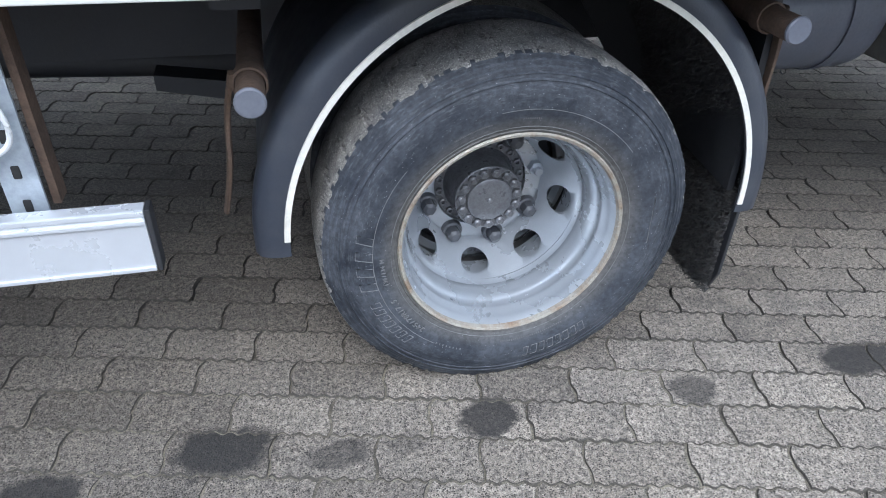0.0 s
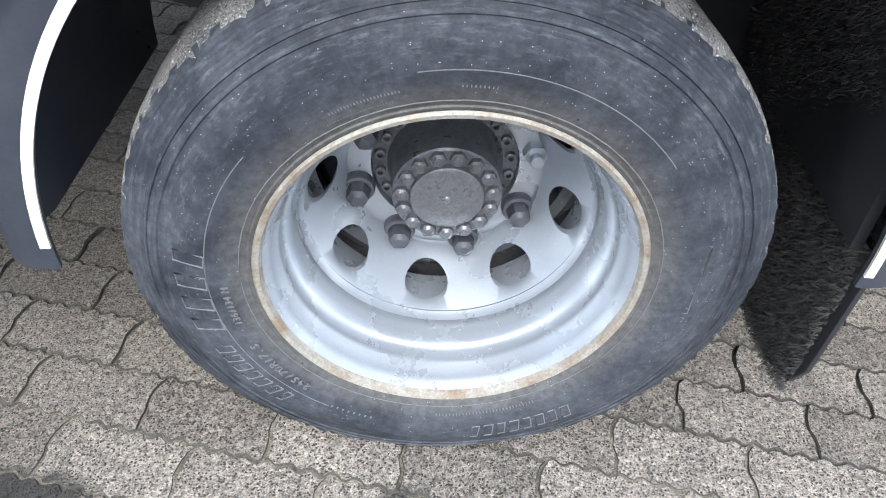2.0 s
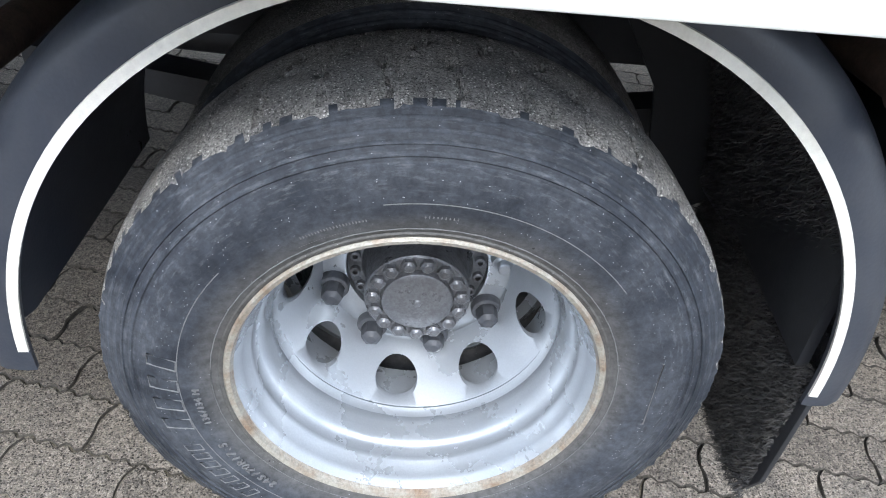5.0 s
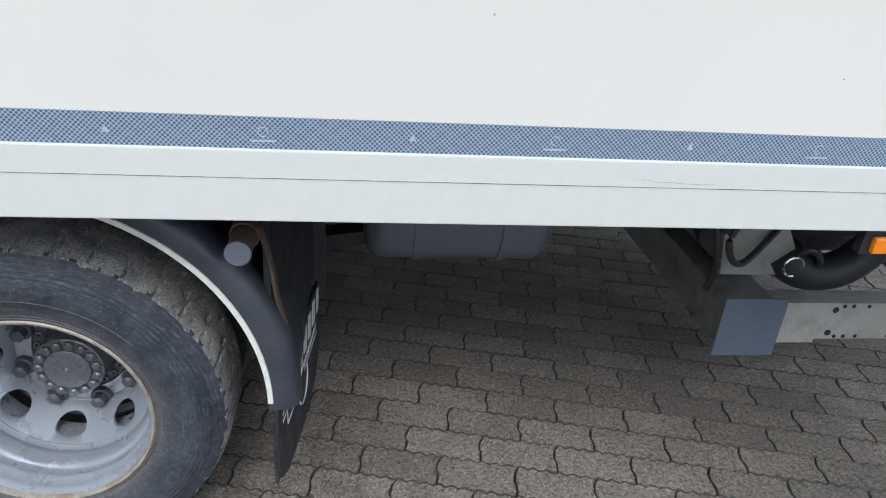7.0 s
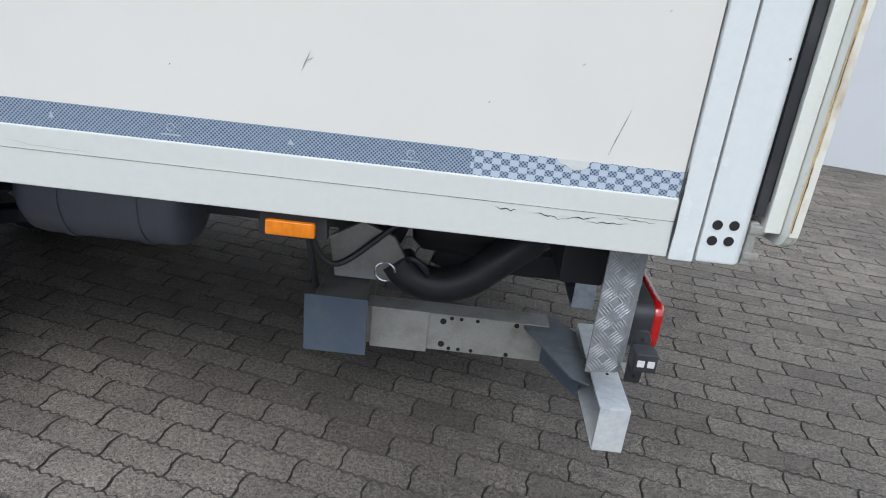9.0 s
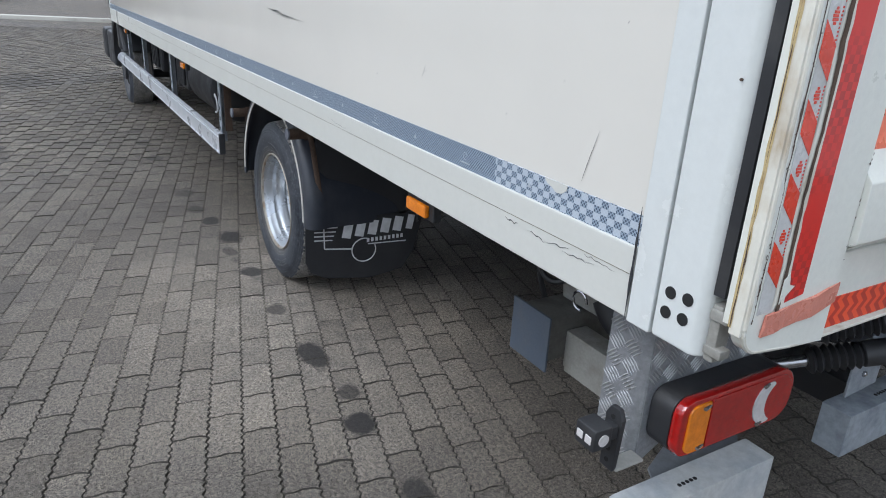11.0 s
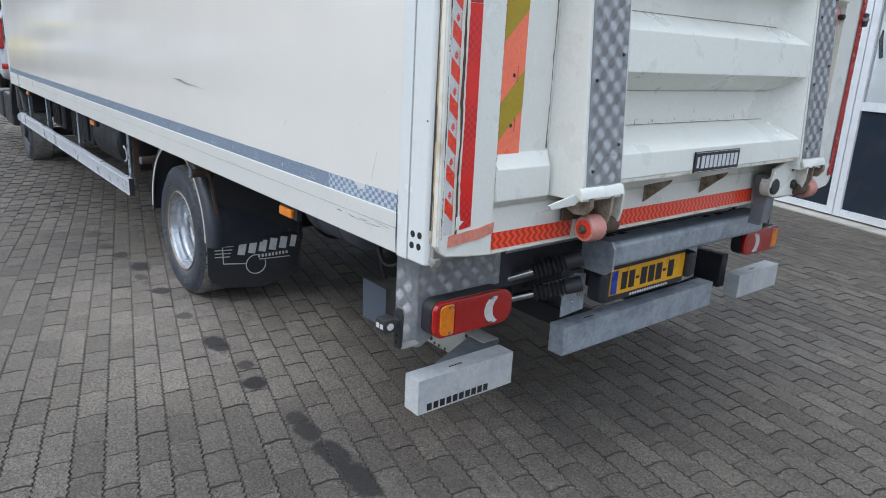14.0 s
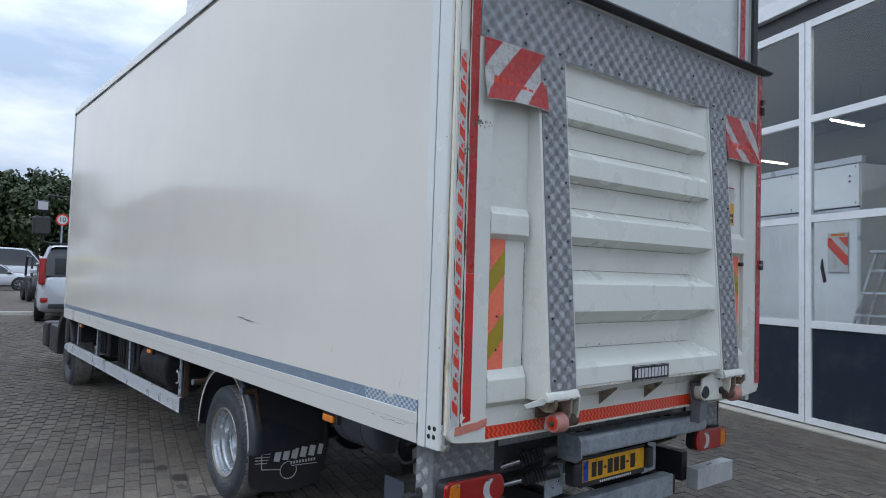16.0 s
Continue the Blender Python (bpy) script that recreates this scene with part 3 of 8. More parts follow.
def cyl(p0, p1, r0, r1=None, seg=20, bm=None, cap=True, bevel=0.0):
    bm = bm or bmesh.new()
    p0, p1 = Vector(p0), Vector(p1)
    d = p1 - p0
    q = d.to_track_quat('Z', 'Y').to_matrix().to_4x4()
    rr = r0 if r1 is None else r1
    bvl = min(bevel, d.length / 3)
    rings = [(0, r0)] if not bevel else [(0, r0 - bvl), (bvl, r0)]
    rings += [(d.length, rr)] if not bevel else [(d.length - bvl, rr), (d.length, rr - bvl)]
    loops = []
    for h, r in rings:
        loops.append([bm.verts.new(Matrix.Translation(p0) @ q @ Vector((r * math.cos(2 * math.pi * i / seg), r * math.sin(2 * math.pi * i / seg), h))) for i in range(seg)])
    for a, b in zip(loops, loops[1:]):
        for i in range(seg):
            bm.faces.new((a[i], a[(i + 1) % seg], b[(i + 1) % seg], b[i]))
    if cap:
        bm.faces.new(loops[0][::-1])
        bm.faces.new(loops[-1])
    return bm


def tube(points, r, seg=10, bm=None):
    """A bent tube through the points."""
    bm = bm or bmesh.new()
    pts = [Vector(p) for p in points]
    loops = []
    up = Vector((0, 0, 1))
    for i, p in enumerate(pts):
        d = (pts[min(i + 1, len(pts) - 1)] - pts[max(i - 1, 0)]).normalized()
        s = d.cross(up)
        if s.length < 0.05:
            s = d.cross(Vector((1, 0, 0)))
        s.normalize()
        u = s.cross(d)
        loops.append([bm.verts.new(p + r * (math.cos(2 * math.pi * k / seg) * s + math.sin(2 * math.pi * k / seg) * u)) for k in range(seg)])
    for a, b in zip(loops, loops[1:]):
        for k in range(seg):
            bm.faces.new((a[k], a[(k + 1) % seg], b[(k + 1) % seg], b[k]))
    bm.faces.new(loops[0][::-1])
    bm.faces.new(loops[-1])
    return bm


def curve_points(points, n=8):
    """Catmull-Rom through the points."""
    p = [Vector(q) for q in points]
    p = [2 * p[0] - p[1]] + p + [2 * p[-1] - p[-2]]
    out = []
    for a, b, c, d in zip(p, p[1:], p[2:], p[3:]):
        for i in range(n):
            t = i / n
            out.append(0.5 * (2 * b + (c - a) * t + (2 * a - 5 * b + 4 * c - d) * t * t + (3 * b - a - 3 * c + d) * t ** 3))
    out.append(p[-2])
    return out


def lathe(profile, cx, cz, seg=64, bm=None, a0=0.0, a1=360.0, close=False):
    """Turn (radius, y) pairs round the axle through (cx, cz)."""
    bm = bm or bmesh.new()
    full = abs(a1 - a0) >= 359.9
    n = seg if full else seg + 1
    rows = []
    for r, y in profile:
        rows.append([bm.verts.new((cx + r * math.cos(radians(a0 + (a1 - a0) * i / seg)), y, cz + r * math.sin(radians(a0 + (a1 - a0) * i / seg)))) for i in range(n)])
    pairs = list(zip(rows, rows[1:])) + ([(rows[-1], rows[0])] if close else [])
    for a, b in pairs:
        for i in range(seg if full else seg):
            j = (i + 1) % n
            bm.faces.new((a[i], a[j], b[j], b[i]))
    if close and not full:
        bm.faces.new([r[0] for r in rows])
        bm.faces.new([r[-1] for r in rows][::-1])
    return bm


def prism(outline, axis, a, b, bm=None, bevel=0.0):
    """Push a polygon, given in the two other axes in order, from a to b along the axis."""
    bm = bm or bmesh.new()

    def at(p, h):
        return {'x': (h, p[0], p[1]), 'y': (p[0], h, p[1]), 'z': (p[0], p[1], h)}[axis]
    lo = [bm.verts.new(at(p, a)) for p in outline]
    hi = [bm.verts.new(at(p, b)) for p in outline]
    n = len(outline)
    fs = [bm.faces.new(lo[::-1]), bm.faces.new(hi)]
    for i in range(n):
        fs.append(bm.faces.new((lo[i], lo[(i + 1) % n], hi[(i + 1) % n], hi[i])))
    if bevel:
        bmesh.ops.recalc_face_normals(bm, faces=fs)
        bmesh.ops.bevel(bm, geom=list({e for f in fs for e in f.edges}), offset=bevel, segments=2, profile=0.5, affect='EDGES')
    return bm


def hexnut(p, axis, r, h, bm=None, dome=0.3):
    """A six-sided bolt head at p that stands h out along the axis."""
    bm = bm or bmesh.new()
    cyl(p, Vector(p) + Vector(axis) * h, r, r * 0.98, 6, bm)
    cyl(Vector(p) + Vector(axis) * h, Vector(p) + Vector(axis) * (h + r * dome), r * 0.80, r * 0.5, 12, bm)
    return bm


def chequer(name, parent, origin, u, v, w, h, mat, pitch=0.034):
    """Raised bars of a chequer plate, in groups of three turned alternately, over a face of w by h."""
    o, u, v = Vector(origin), Vector(u), Vector(v)
    q = pitch / 0.034
    n = u.cross(v)
    verts, faces = [], []
    for i in range(int(w / pitch) + 1):
        for j in range(int(h / pitch) + 1):
            cu, cv = (i + 0.5) * pitch, (j + 0.5) * pitch
            a = radians(45 if (i + j) % 2 else -45)
            d, s = (math.cos(a), math.sin(a)), (-math.sin(a), math.cos(a))
            for k in (-2, -1, 0, 1, 2):
                bu, bv = cu + s[0] * k * 0.0064 * q, cv + s[1] * k * 0.0064 * q
                if not (0.008 < bu < w - 0.008 and 0.008 < bv < h - 0.008):
                    continue
                b = len(verts)
                for du, dv, z in ((-0.0165 * q, 0, 0), (0, -0.0023 * q, 0), (0.0165 * q, 0, 0), (0, 0.0023 * q, 0), (-0.009 * q, 0, 0.0012 * q), (0.009 * q, 0, 0.0012 * q)):
                    verts.append(o + u * (bu + du * d[0] + dv * s[0]) + v * (bv + du * d[1] + dv * s[1]) + n * (z + 0.0002))
                faces += [(b, b + 1, b + 4), (b + 1, b + 5, b + 4), (b + 1, b + 2, b + 5), (b + 2, b + 3, b + 5), (b + 3, b + 4, b + 5), (b + 3, b, b + 4)]
    me = bpy.data.meshes.new(name)
    me.from_pydata(verts, [], faces)
    me.materials.append(M_RELIEF)
    ob = new(name, me)
    ob.parent = parent
    ob["kind"] = "stuff"
    return ob


def rise(x):
    """The yard climbs gently ahead of the lorry."""
    return 0.6 * (1 - math.exp(-(max(0.0, -x - 2) / 11) ** 1.6))


# ---------------------------------------------------------------- the lorry
PITCH = 0.65
truck = tagged(empty("box_lorry", None, pose(0, 0, 0, 0, PITCH, 0)), "white box lorry with closed tail lift parked on the paved yard", "lorry")
FRONT, REAR, WIDTH, FLOOR, ROOF = -5.46, 2.56, 2.52, 0.943, 3.76

# box body
body = part("box_body", box(FRONT, REAR, 0.0, WIDTH, FLOOR + 0.13, ROOF, 0.004), M_PANEL, truck, "cream-white laminate box body with scratches")
part("floor_frame", box(FRONT + 0.02, REAR, 0.06, WIDTH - 0.06, FLOOR + 0.02, FLOOR + 0.128), M_CHASSIS, body)
for y0, y1 in ((-0.008, 0.05), (WIDTH - 0.05, WIDTH + 0.008)):
    rail = part("bottom_rail", box(FRONT, REAR, y0, y1, FLOOR, FLOOR + 0.129, 0.004), M_RAIL, body, "white aluminium bottom rail")
part("rail_groove", box(FRONT, REAR, -0.0088, -0.0075, FLOOR + 0.0795, FLOOR + 0.0803), M_SEAM, body)
for y0, y1 in ((-0.012, 0.06), (WIDTH - 0.06, WIDTH + 0.012)):
    part("roof_rail", box(FRONT - 0.01, REAR + 0.24, y0, y1, ROOF - 0.055, ROOF + 0.035, 0.012), M_POST, body, "white roof edge profile")
# black strip that draws the shadow line of the groove under the roof rail
part("roof_groove_shade", box(FRONT, REAR + 0.2, -0.0135, -0.006, ROOF - 0.066, ROOF - 0.0555), M_INK, body)
part("roof", box(FRONT, REAR + 0.2, 0.05, WIDTH - 0.05, ROOF + 0.002, ROOF + 0.02), M_POST, body)
part("roof_vent", prism([(-1.08, ROOF + 0.021), (-1.04, ROOF + 0.22), (-0.92, ROOF + 0.235), (-0.55, ROOF + 0.11), (-0.44, ROOF + 0.021)], 'y', 0.045, 0.42, bevel=0.012), M_ALU, body, "low grey roof vent")
part("front_edge", box(FRONT - 0.015, FRONT + 0.012, -0.010, 0.05, FLOOR + 0.13, ROOF - 0.05, 0.004), M_POST, body)
part("front_wall", box(FRONT - 0.012, FRONT - 0.002, 0.05, WIDTH, FLOOR + 0.1, ROOF), M_POST, body)


def tape_material():
    m, nt, p = nodes_of("silver_contour_tape")
    co = nt.nodes.new("ShaderNodeTexCoord")
    mp = nt.nodes.new("ShaderNodeMapping")
    mp.inputs["Scale"].default_value = (175, 0, 175)
    mp.inputs["Rotation"].default_value = (0, 0.785, 0)
    nt.links.new(co.outputs["Object"], mp.inputs["Vector"])
    vo = add(nt, "ShaderNodeTexVoronoi", Scale=1.0, Randomness=0.0)
    nt.links.new(mp.outputs["Vector"], vo.inputs["Vector"])
    dots = ramp(nt, vo.outputs["Distance"], 0.32, 0.44, (0.050, 0.075, 0.120, 1), (0.27, 0.330, 0.400, 1))
    ck = nt.nodes.new("ShaderNodeTexChecker")
    ck.inputs["Scale"].default_value = 1.0
    mp2 = nt.nodes.new("ShaderNodeMapping")
    mp2.inputs["Scale"].default_value = (1 / 0.0180, 0, 1 / 0.0128)
    mp2.inputs["Location"].default_value = (0.3, 0.5, 0.13)
    nt.links.new(co.outputs["Object"], mp2.inputs["Vector"])
    nt.links.new(mp2.outputs["Vector"], ck.inputs["Vector"])
    sep = nt.nodes.new("ShaderNodeSeparateXYZ")
    nt.links.new(co.outputs["Object"], sep.inputs[0])
    fr = nt.nodes.new("ShaderNodeMath")
    fr.operation = 'COMPARE'
    nt.links.new(sep.outputs[0], fr.inputs[0])
    fr.inputs[1].default_value, fr.inputs[2].default_value = 2.345, 0.215
    glint_zone = ramp(nt, fr.outputs[0], 0.0, 1.0, (0.05, 0.05, 0.05, 1), (0.85, 0.85, 0.85, 1))
    c = mixc(nt, mixc(nt, 1.0, glint_zone, ck.outputs["Fac"], 'MULTIPLY'), dots, (0.47, 0.52, 0.58))
    nt.links.new(c, p.inputs["Base Color"])
    p.inputs["Roughness"].default_value = 0.3
    return m


M_TAPE = tape_material()
M_MARK = surface("pale_tape_print", (0.40, 0.44, 0.48), 0.4, bump=0)
part("contour_tape", box(FRONT + 0.01, REAR - 0.002, -0.0022, 0.002, FLOOR + 0.1285, FLOOR + 0.183), M_TAPE, body, "silver honeycomb reflective tape")
for i in range(17):
    x = 0.783 + 0.49 * (i - 13) + 0.0
    part("tape_mark", prism([(x - 0.006, FLOOR + 0.150), (x + 0.006, FLOOR + 0.150), (x, FLOOR + 0.162)], 'y', -0.0032, -0.002), M_MARK, body, smooth=False)
    x += 0.245
    if x < REAR - 0.1:
        bm = tube([(x + 0.008 * math.cos(a * 0.63), -0.0026, FLOOR + 0.158 + 0.008 * math.sin(a * 0.63)) for a in range(0, 9)], 0.0008, 4)
        box(x - 0.02, x + 0.02, -0.003, -0.0022, FLOOR + 0.141, FLOOR + 0.144, 0, bm)
        part("tape_mark", bm, M_MARK, body, smooth=False)

# scuffs in the side panel and rail
random.seed(4)


def scratch(pts, w, mat=M_CHASSIS, y=-0.0015):
    bm = bmesh.new()
    pts = [Vector((a, 0, b)) for a, b in pts]
    top, bot = [], []
    for i, p in enumerate(pts):
        d = (pts[min(i + 1, len(pts) - 1)] - pts[max(i - 1, 0)]).normalized()
        n = Vector((-d.z, 0, d.x)) * w * 0.5 * (0.15 + 0.85 * math.sin(math.pi * i / (len(pts) - 1))) * random.uniform(0.6, 1.2)
        top.append(bm.verts.new((p.x + n.x, y, p.z + n.z)))
        bot.append(bm.verts.new((p.x - n.x, y, p.z - n.z)))
    for i in range(len(pts) - 1):
        bm.faces.new((top[i], top[i + 1], bot[i + 1], bot[i]))
    part("scratch", bm, mat, body, "dark scuff in the panel", smooth=False)


def wob(x0, z0, x1, z1, n=9, j=0.002):
    return [(x0 + (x1 - x0) * i / n, z0 + (z1 - z0) * i / n + random.uniform(-j, j)) for i in range(n + 1)]


scratch(wob(0.50, 1.352, 0.66, 1.344), 0.0045)
scratch(wob(0.55, 1.344, 0.84, 1.331, 14, 0.0012), 0.0026)
scratch(wob(0.60, 1.335, 0.78, 1.333, 9, 0.001), 0.0018)
scratch(wob(0.66, 1.331, 0.93, 1.3265, 12, 0.0006), 0.0013)
scratch(wob(1.782, 1.243, 1.800, 1.285, 5, 0.001), 0.0016)
scratch(wob(1.79, 1.262, 1.806, 1.27, 4, 0.001), 0.001)
for x, z, w in ((1.52, 1.225, 0.0016), (2.32, 1.31, 0.002), (2.15, 1.22, 0.0018), (1.6, 1.55, 0.002), (2.1, 1.66, 0.002), (0.9, 1.30, 0.0014), (0.2, 1.5, 0.002), (2.46, 1.42, 0.0018)):
    scratch(wob(x, z, x + 0.004, z + 0.004, 4, 0.001), w)
for x0, z0, x1, z1, w in ((2.19, 0.068, 2.235, 0.066, 0.003), (2.27, 0.066, 2.33, 0.058, 0.0022), (2.33, 0.060, 2.40, 0.070, 0.002), (2.38, 0.058, 2.47, 0.062, 0.002), (2.44, 0.074, 2.52, 0.072, 0.0016), (1.15, 0.095, 1.35, 0.085, 0.0004)):
    scratch(wob(x0, FLOOR + z0, x1, FLOOR + z1, 8, 0.003), w, M_CHASSIS, -0.0089)
scratch(wob(2.40, FLOOR + 0.20, 2.43, FLOOR + 0.30, 6, 0.002), 0.0012)
part("torn_tape", prism([(2.300, FLOOR + 0.1835), (2.368, FLOOR + 0.1835), (2.365, FLOOR + 0.172), (2.352, FLOOR + 0.164), (2.338, FLOOR + 0.162), (2.322, FLOOR + 0.170), (2.308, FLOOR + 0.174)], 'y', -0.0032, -0.0024), M_RAIL, body, "torn white patch in the tape", smooth=False)
scratch(wob(REAR + 0.0005, FLOOR - 0.005, REAR + 0.0005, FLOOR + 0.20, 14, 0.0), 0.0065, M_CHASSIS, -0.0105)

# rear corner posts
for side in (0, 1):
    def yy(a):
        return a if side == 0 else WIDTH - a
    post = part("rear_post", prism([(REAR + 0.003, yy(-0.010)), (REAR + 0.055, yy(-0.010)), (REAR + 0.055, yy(0.03)), (REAR + 0.003, yy(0.03))], 'z', FLOOR - 0.004, ROOF, bevel=0.004), M_POST, body, "white steel corner post")
    part("post_face", prism([(REAR + 0.059, yy(-0.010)), (REAR + 0.142, yy(-0.010)), (REAR + 0.156, yy(0.004)), (REAR + 0.156, yy(0.045)), (REAR + 0.059, yy(0.045))], 'z', FLOOR - 0.002, ROOF, bevel=0.007), M_POST, post)
    part("seal", box(REAR + 0.157, REAR + 0.176, min(yy(-0.004), yy(0.05)), max(yy(-0.004), yy(0.05)), FLOOR + 0.11, ROOF), M_BLACK, post)
    part("seal_lip", box(REAR + 0.177, REAR + 0.206, min(yy(0.006), yy(0.05)), max(yy(0.006), yy(0.05)), FLOOR + 0.14, 2.94), M_INK, post)
    if side == 0:
        for dx, dz in ((0.086, 0.084), (0.120, 0.086), (0.083, 0.049), (0.117, 0.051)):
            part("drain_hole", cyl((REAR + dx, -0.0112, FLOOR + dz), (REAR + dx, -0.009, FLOOR + dz), 0.0105, seg=20), M_HOLE, post)
        for dz in (0.42, 1.3, 2.2):
            part("rivet", cyl((REAR + 0.135, -0.013, FLOOR + dz), (REAR + 0.135, -0.009, FLOOR + dz), 0.0022, seg=8), M_RUST, post)
        bm = box(REAR + 0.157, REAR + 0.176, 0.0, 0.03, FLOOR + 0.0, FLOOR + 0.095, 0.004)
        box(REAR + 0.157, REAR + 0.19, -0.004, 0.020, FLOOR + 0.012, FLOOR + 0.028, 0.003, bm)
        box(REAR + 0.157, REAR + 0.19, -0.004, 0.020, FLOOR + 0.07, FLOOR + 0.088, 0.003, bm)
        part("door_track_end", bm, M_ARM, post, "worn aluminium door track end")
# rear doors above the lift
part("rear_door", box(REAR + 0.10, REAR + 0.142, 0.05, WIDTH - 0.05, FLOOR + 0.1, ROOF - 0.02, 0.004), M_POST, body, "white rear doors behind the lift")
part("door_edge_strip", box(REAR + 0.143, REAR + 0.150, WIDTH - 0.17, WIDTH - 0.11, 2.98, ROOF - 0.04), M_RED, body)
part("door_lock_bar", cyl((REAR + 0.165, WIDTH - 0.22, 3.02), (REAR + 0.165, WIDTH - 0.22, ROOF - 0.1), 0.011, seg=12), M_STEEL, body)

# ---------------------------------------------------------------- wheels
HZ = 0.395


def tyre_mesh(y_out, width, cx, cz, detailed):
    """Tyre with bulged sidewalls and a worn block tread with chipped shoulders."""
    R, rb = 0.408, 0.240
    yo, yi = y_out, y_out + width
    seg = 540 if detailed else 96
    side = [(rb, yo + 0.030), (0.246, yo + 0.020), (0.2465, yo + 0.0165), (0.252, yo + 0.0135), (0.254, yo + 0.0150), (0.262, yo + 0.0105), (0.285, yo + 0.003), (0.305, yo), (0.325, yo - 0.001), (0.343, yo + 0.002), (0.352, yo + 0.005),
            (0.354, yo + 0.0035), (0.357, yo + 0.0062), (0.3645, yo + 0.0085), (0.366, yo + 0.0070), (0.369, yo + 0.0105), (0.378, yo + 0.0150), (0.386, yo + 0.0195)]
    bm = bmesh.new()
    prof = side + [(rr, yi - (y - yo)) for rr, y in reversed(side)]
    nside = len(side)
    rows = []
    tread = []
    nt_rows = 22 if detailed else 6
    for k in range(nt_rows + 1):
        f = k / nt_rows
        tread.append((R - 0.010 * (2 * f - 1) ** 4, yo + 0.026 + (width - 0.052) * f))
    prof = side + tread + [(rr, yi - (y - yo)) for rr, y in reversed(side)]
    for k, (r, y) in enumerate(prof):
        row = []
        for i in range(seg):
            a = 2 * math.pi * i / seg
            rr, y2 = r, y
            if detailed and nside <= k < nside + len(tread):
                q = k - nside
                rr += 0.0005 * noise.noise(Vector((i * 0.35, k * 0.6, 3.0))) + 0.0012 * noise.noise(Vector((i * 0.06, k * 0.2, 8.0)))
                zig = (0, 2, 4, 5, 4, 2, 0, -2, -4, -5, -4, -2)[q % 12]
                if q in (6, 11, 16) and (i + q) % 30 < 4:
                    rr -= 0.0060
                if (i + zig + (7 if 6 < q < 16 else 0)) % 15 < 1 and 1 < q < nt_rows - 1 and q % 6 not in (0, 5):
                    rr -= 0.0095
                if (i + zig + 6) % 15 == 0 and q % 6 in (2, 3, 4):
                    rr -= 0.0050
                if q in (0, nt_rows):
                    rr += 0.0022 * noise.noise(Vector((i * 0.5, 1.0, k)))
                    if noise.noise(Vector((i * 0.21, 4.0, k))) > 0.22:
                        rr -= 0.004
                    y2 += 0.004 * noise.noise(Vector((i * 0.31, 5.0, k)))
            if detailed and k in (nside - 1, nside + len(tread)):
                s = 1 if k == nside - 1 else -1
                chip = 0.0032 * noise.noise(Vector((i * 0.45, 7.0, k)))
                rr += chip
            row.append(bm.verts.new((cx + rr * math.cos(a), y2, cz + rr * math.sin(a))))
        rows.append(row)
    tread_faces = set()
    for k, (a, b) in enumerate(zip(rows, rows[1:])):
        for i in range(seg):
            f = bm.faces.new((a[i], a[(i + 1) % seg], b[(i + 1) % seg], b[i]))
            if nside <= k < nside + len(tread) - 1 and not (detailed and k in (nside, nside + len(tread) - 2) and noise.noise(Vector((i * 0.27, 2.0, k))) > 0.10):
                f.material_index = 1
    return bm


def rim_mesh(y_out, cx, cz, deep):
    yo = y_out
    return lathe([(0.2455, yo + 0.0205), (0.2475, yo + 0.014), (0.2445, yo + 0.0105), (0.239, yo + 0.013), (0.236, yo + 0.022)], cx, cz, 128)


def rim_barrel(yo, cx, cz):
    return lathe([(0.236, yo + 0.022), (0.232, yo + 0.032), (0.2285, yo + 0.040), (0.2275, yo + 0.056), (0.223, yo + 0.062), (0.222, yo + 0.070), (0.2225, yo + 0.082), (0.218, yo + 0.090),
                  (0.213, yo + 0.097), (0.2115, yo + 0.110), (0.2075, yo + 0.121), (0.2065, yo + 0.135), (0.2085, yo + 0.140), (0.205, yo + 0.150), (0.203, yo + 0.20), (0.21, yo + 0.24), (0.236, yo + 0.262)], cx, cz, 128)


def disc_band(cx, cz, r0, y0, r1, y1, n_holes, hole_r, hole_at, first):
    """Cone between two circles with a ring of round hand holes, as a plate with thickness."""
    bm = bmesh.new()
    seg = 96
    slope = (y1 - y0) / (r1 - r0)

    def put(r, a):
        return bm.verts.new((r * math.cos(a), r * math.sin(a), 0))
    edges = []
    for r in (r0, r1):
        loop = [put(r, 2 * math.pi * i / seg) for i in range(seg)]
        edges += [bm.edges.new((loop[i], loop[(i + 1) % seg])) for i in range(seg)]
    rims = []
    for k in range(n_holes):
        a = radians(first + 360 * k / n_holes)
        loop = []
        for i in range(28):
            t = 2 * math.pi * i / 28
            u, v = hole_at + hole_r * 0.52 * math.cos(t), hole_r * math.sin(t)
            loop.append(put(math.hypot(u, v), a + math.atan2(v, u)))
        es = [bm.edges.new((loop[i], loop[(i + 1) % 28])) for i in range(28)]
        edges += es
        rims.append(loop)
    bmesh.ops.triangle_fill(bm, use_beauty=True, use_dissolve=False, edges=edges, normal=(0, 0, 1))
    for v in bm.verts:
        r = math.hypot(v.co.x, v.co.y)
        v.co = Vector((cx + v.co.x, y0 + (r - r0) * slope, cz + v.co.y))
    for loop in rims:
        back = [bm.verts.new(v.co + Vector((0, 0.011, 0))) for v in loop]
        for i in range(28):
            bm.faces.new((loop[i], loop[(i + 1) % 28], back[(i + 1) % 28], back[i]))
    return bm


def wheel(name, cx, cz, yo, width, detailed, parent):
    w = empty(name, parent, pose(cx, 0, cz))
    w["label"] = "worn lorry tyre on a silver steel rim"
    t = part("tyre", tyre_mesh(yo, width, 0, 0, detailed), M_SIDEWALL, w, "worn black tyre with dusty chipped tread")
    t.data.materials.append(M_TREAD)
    return w


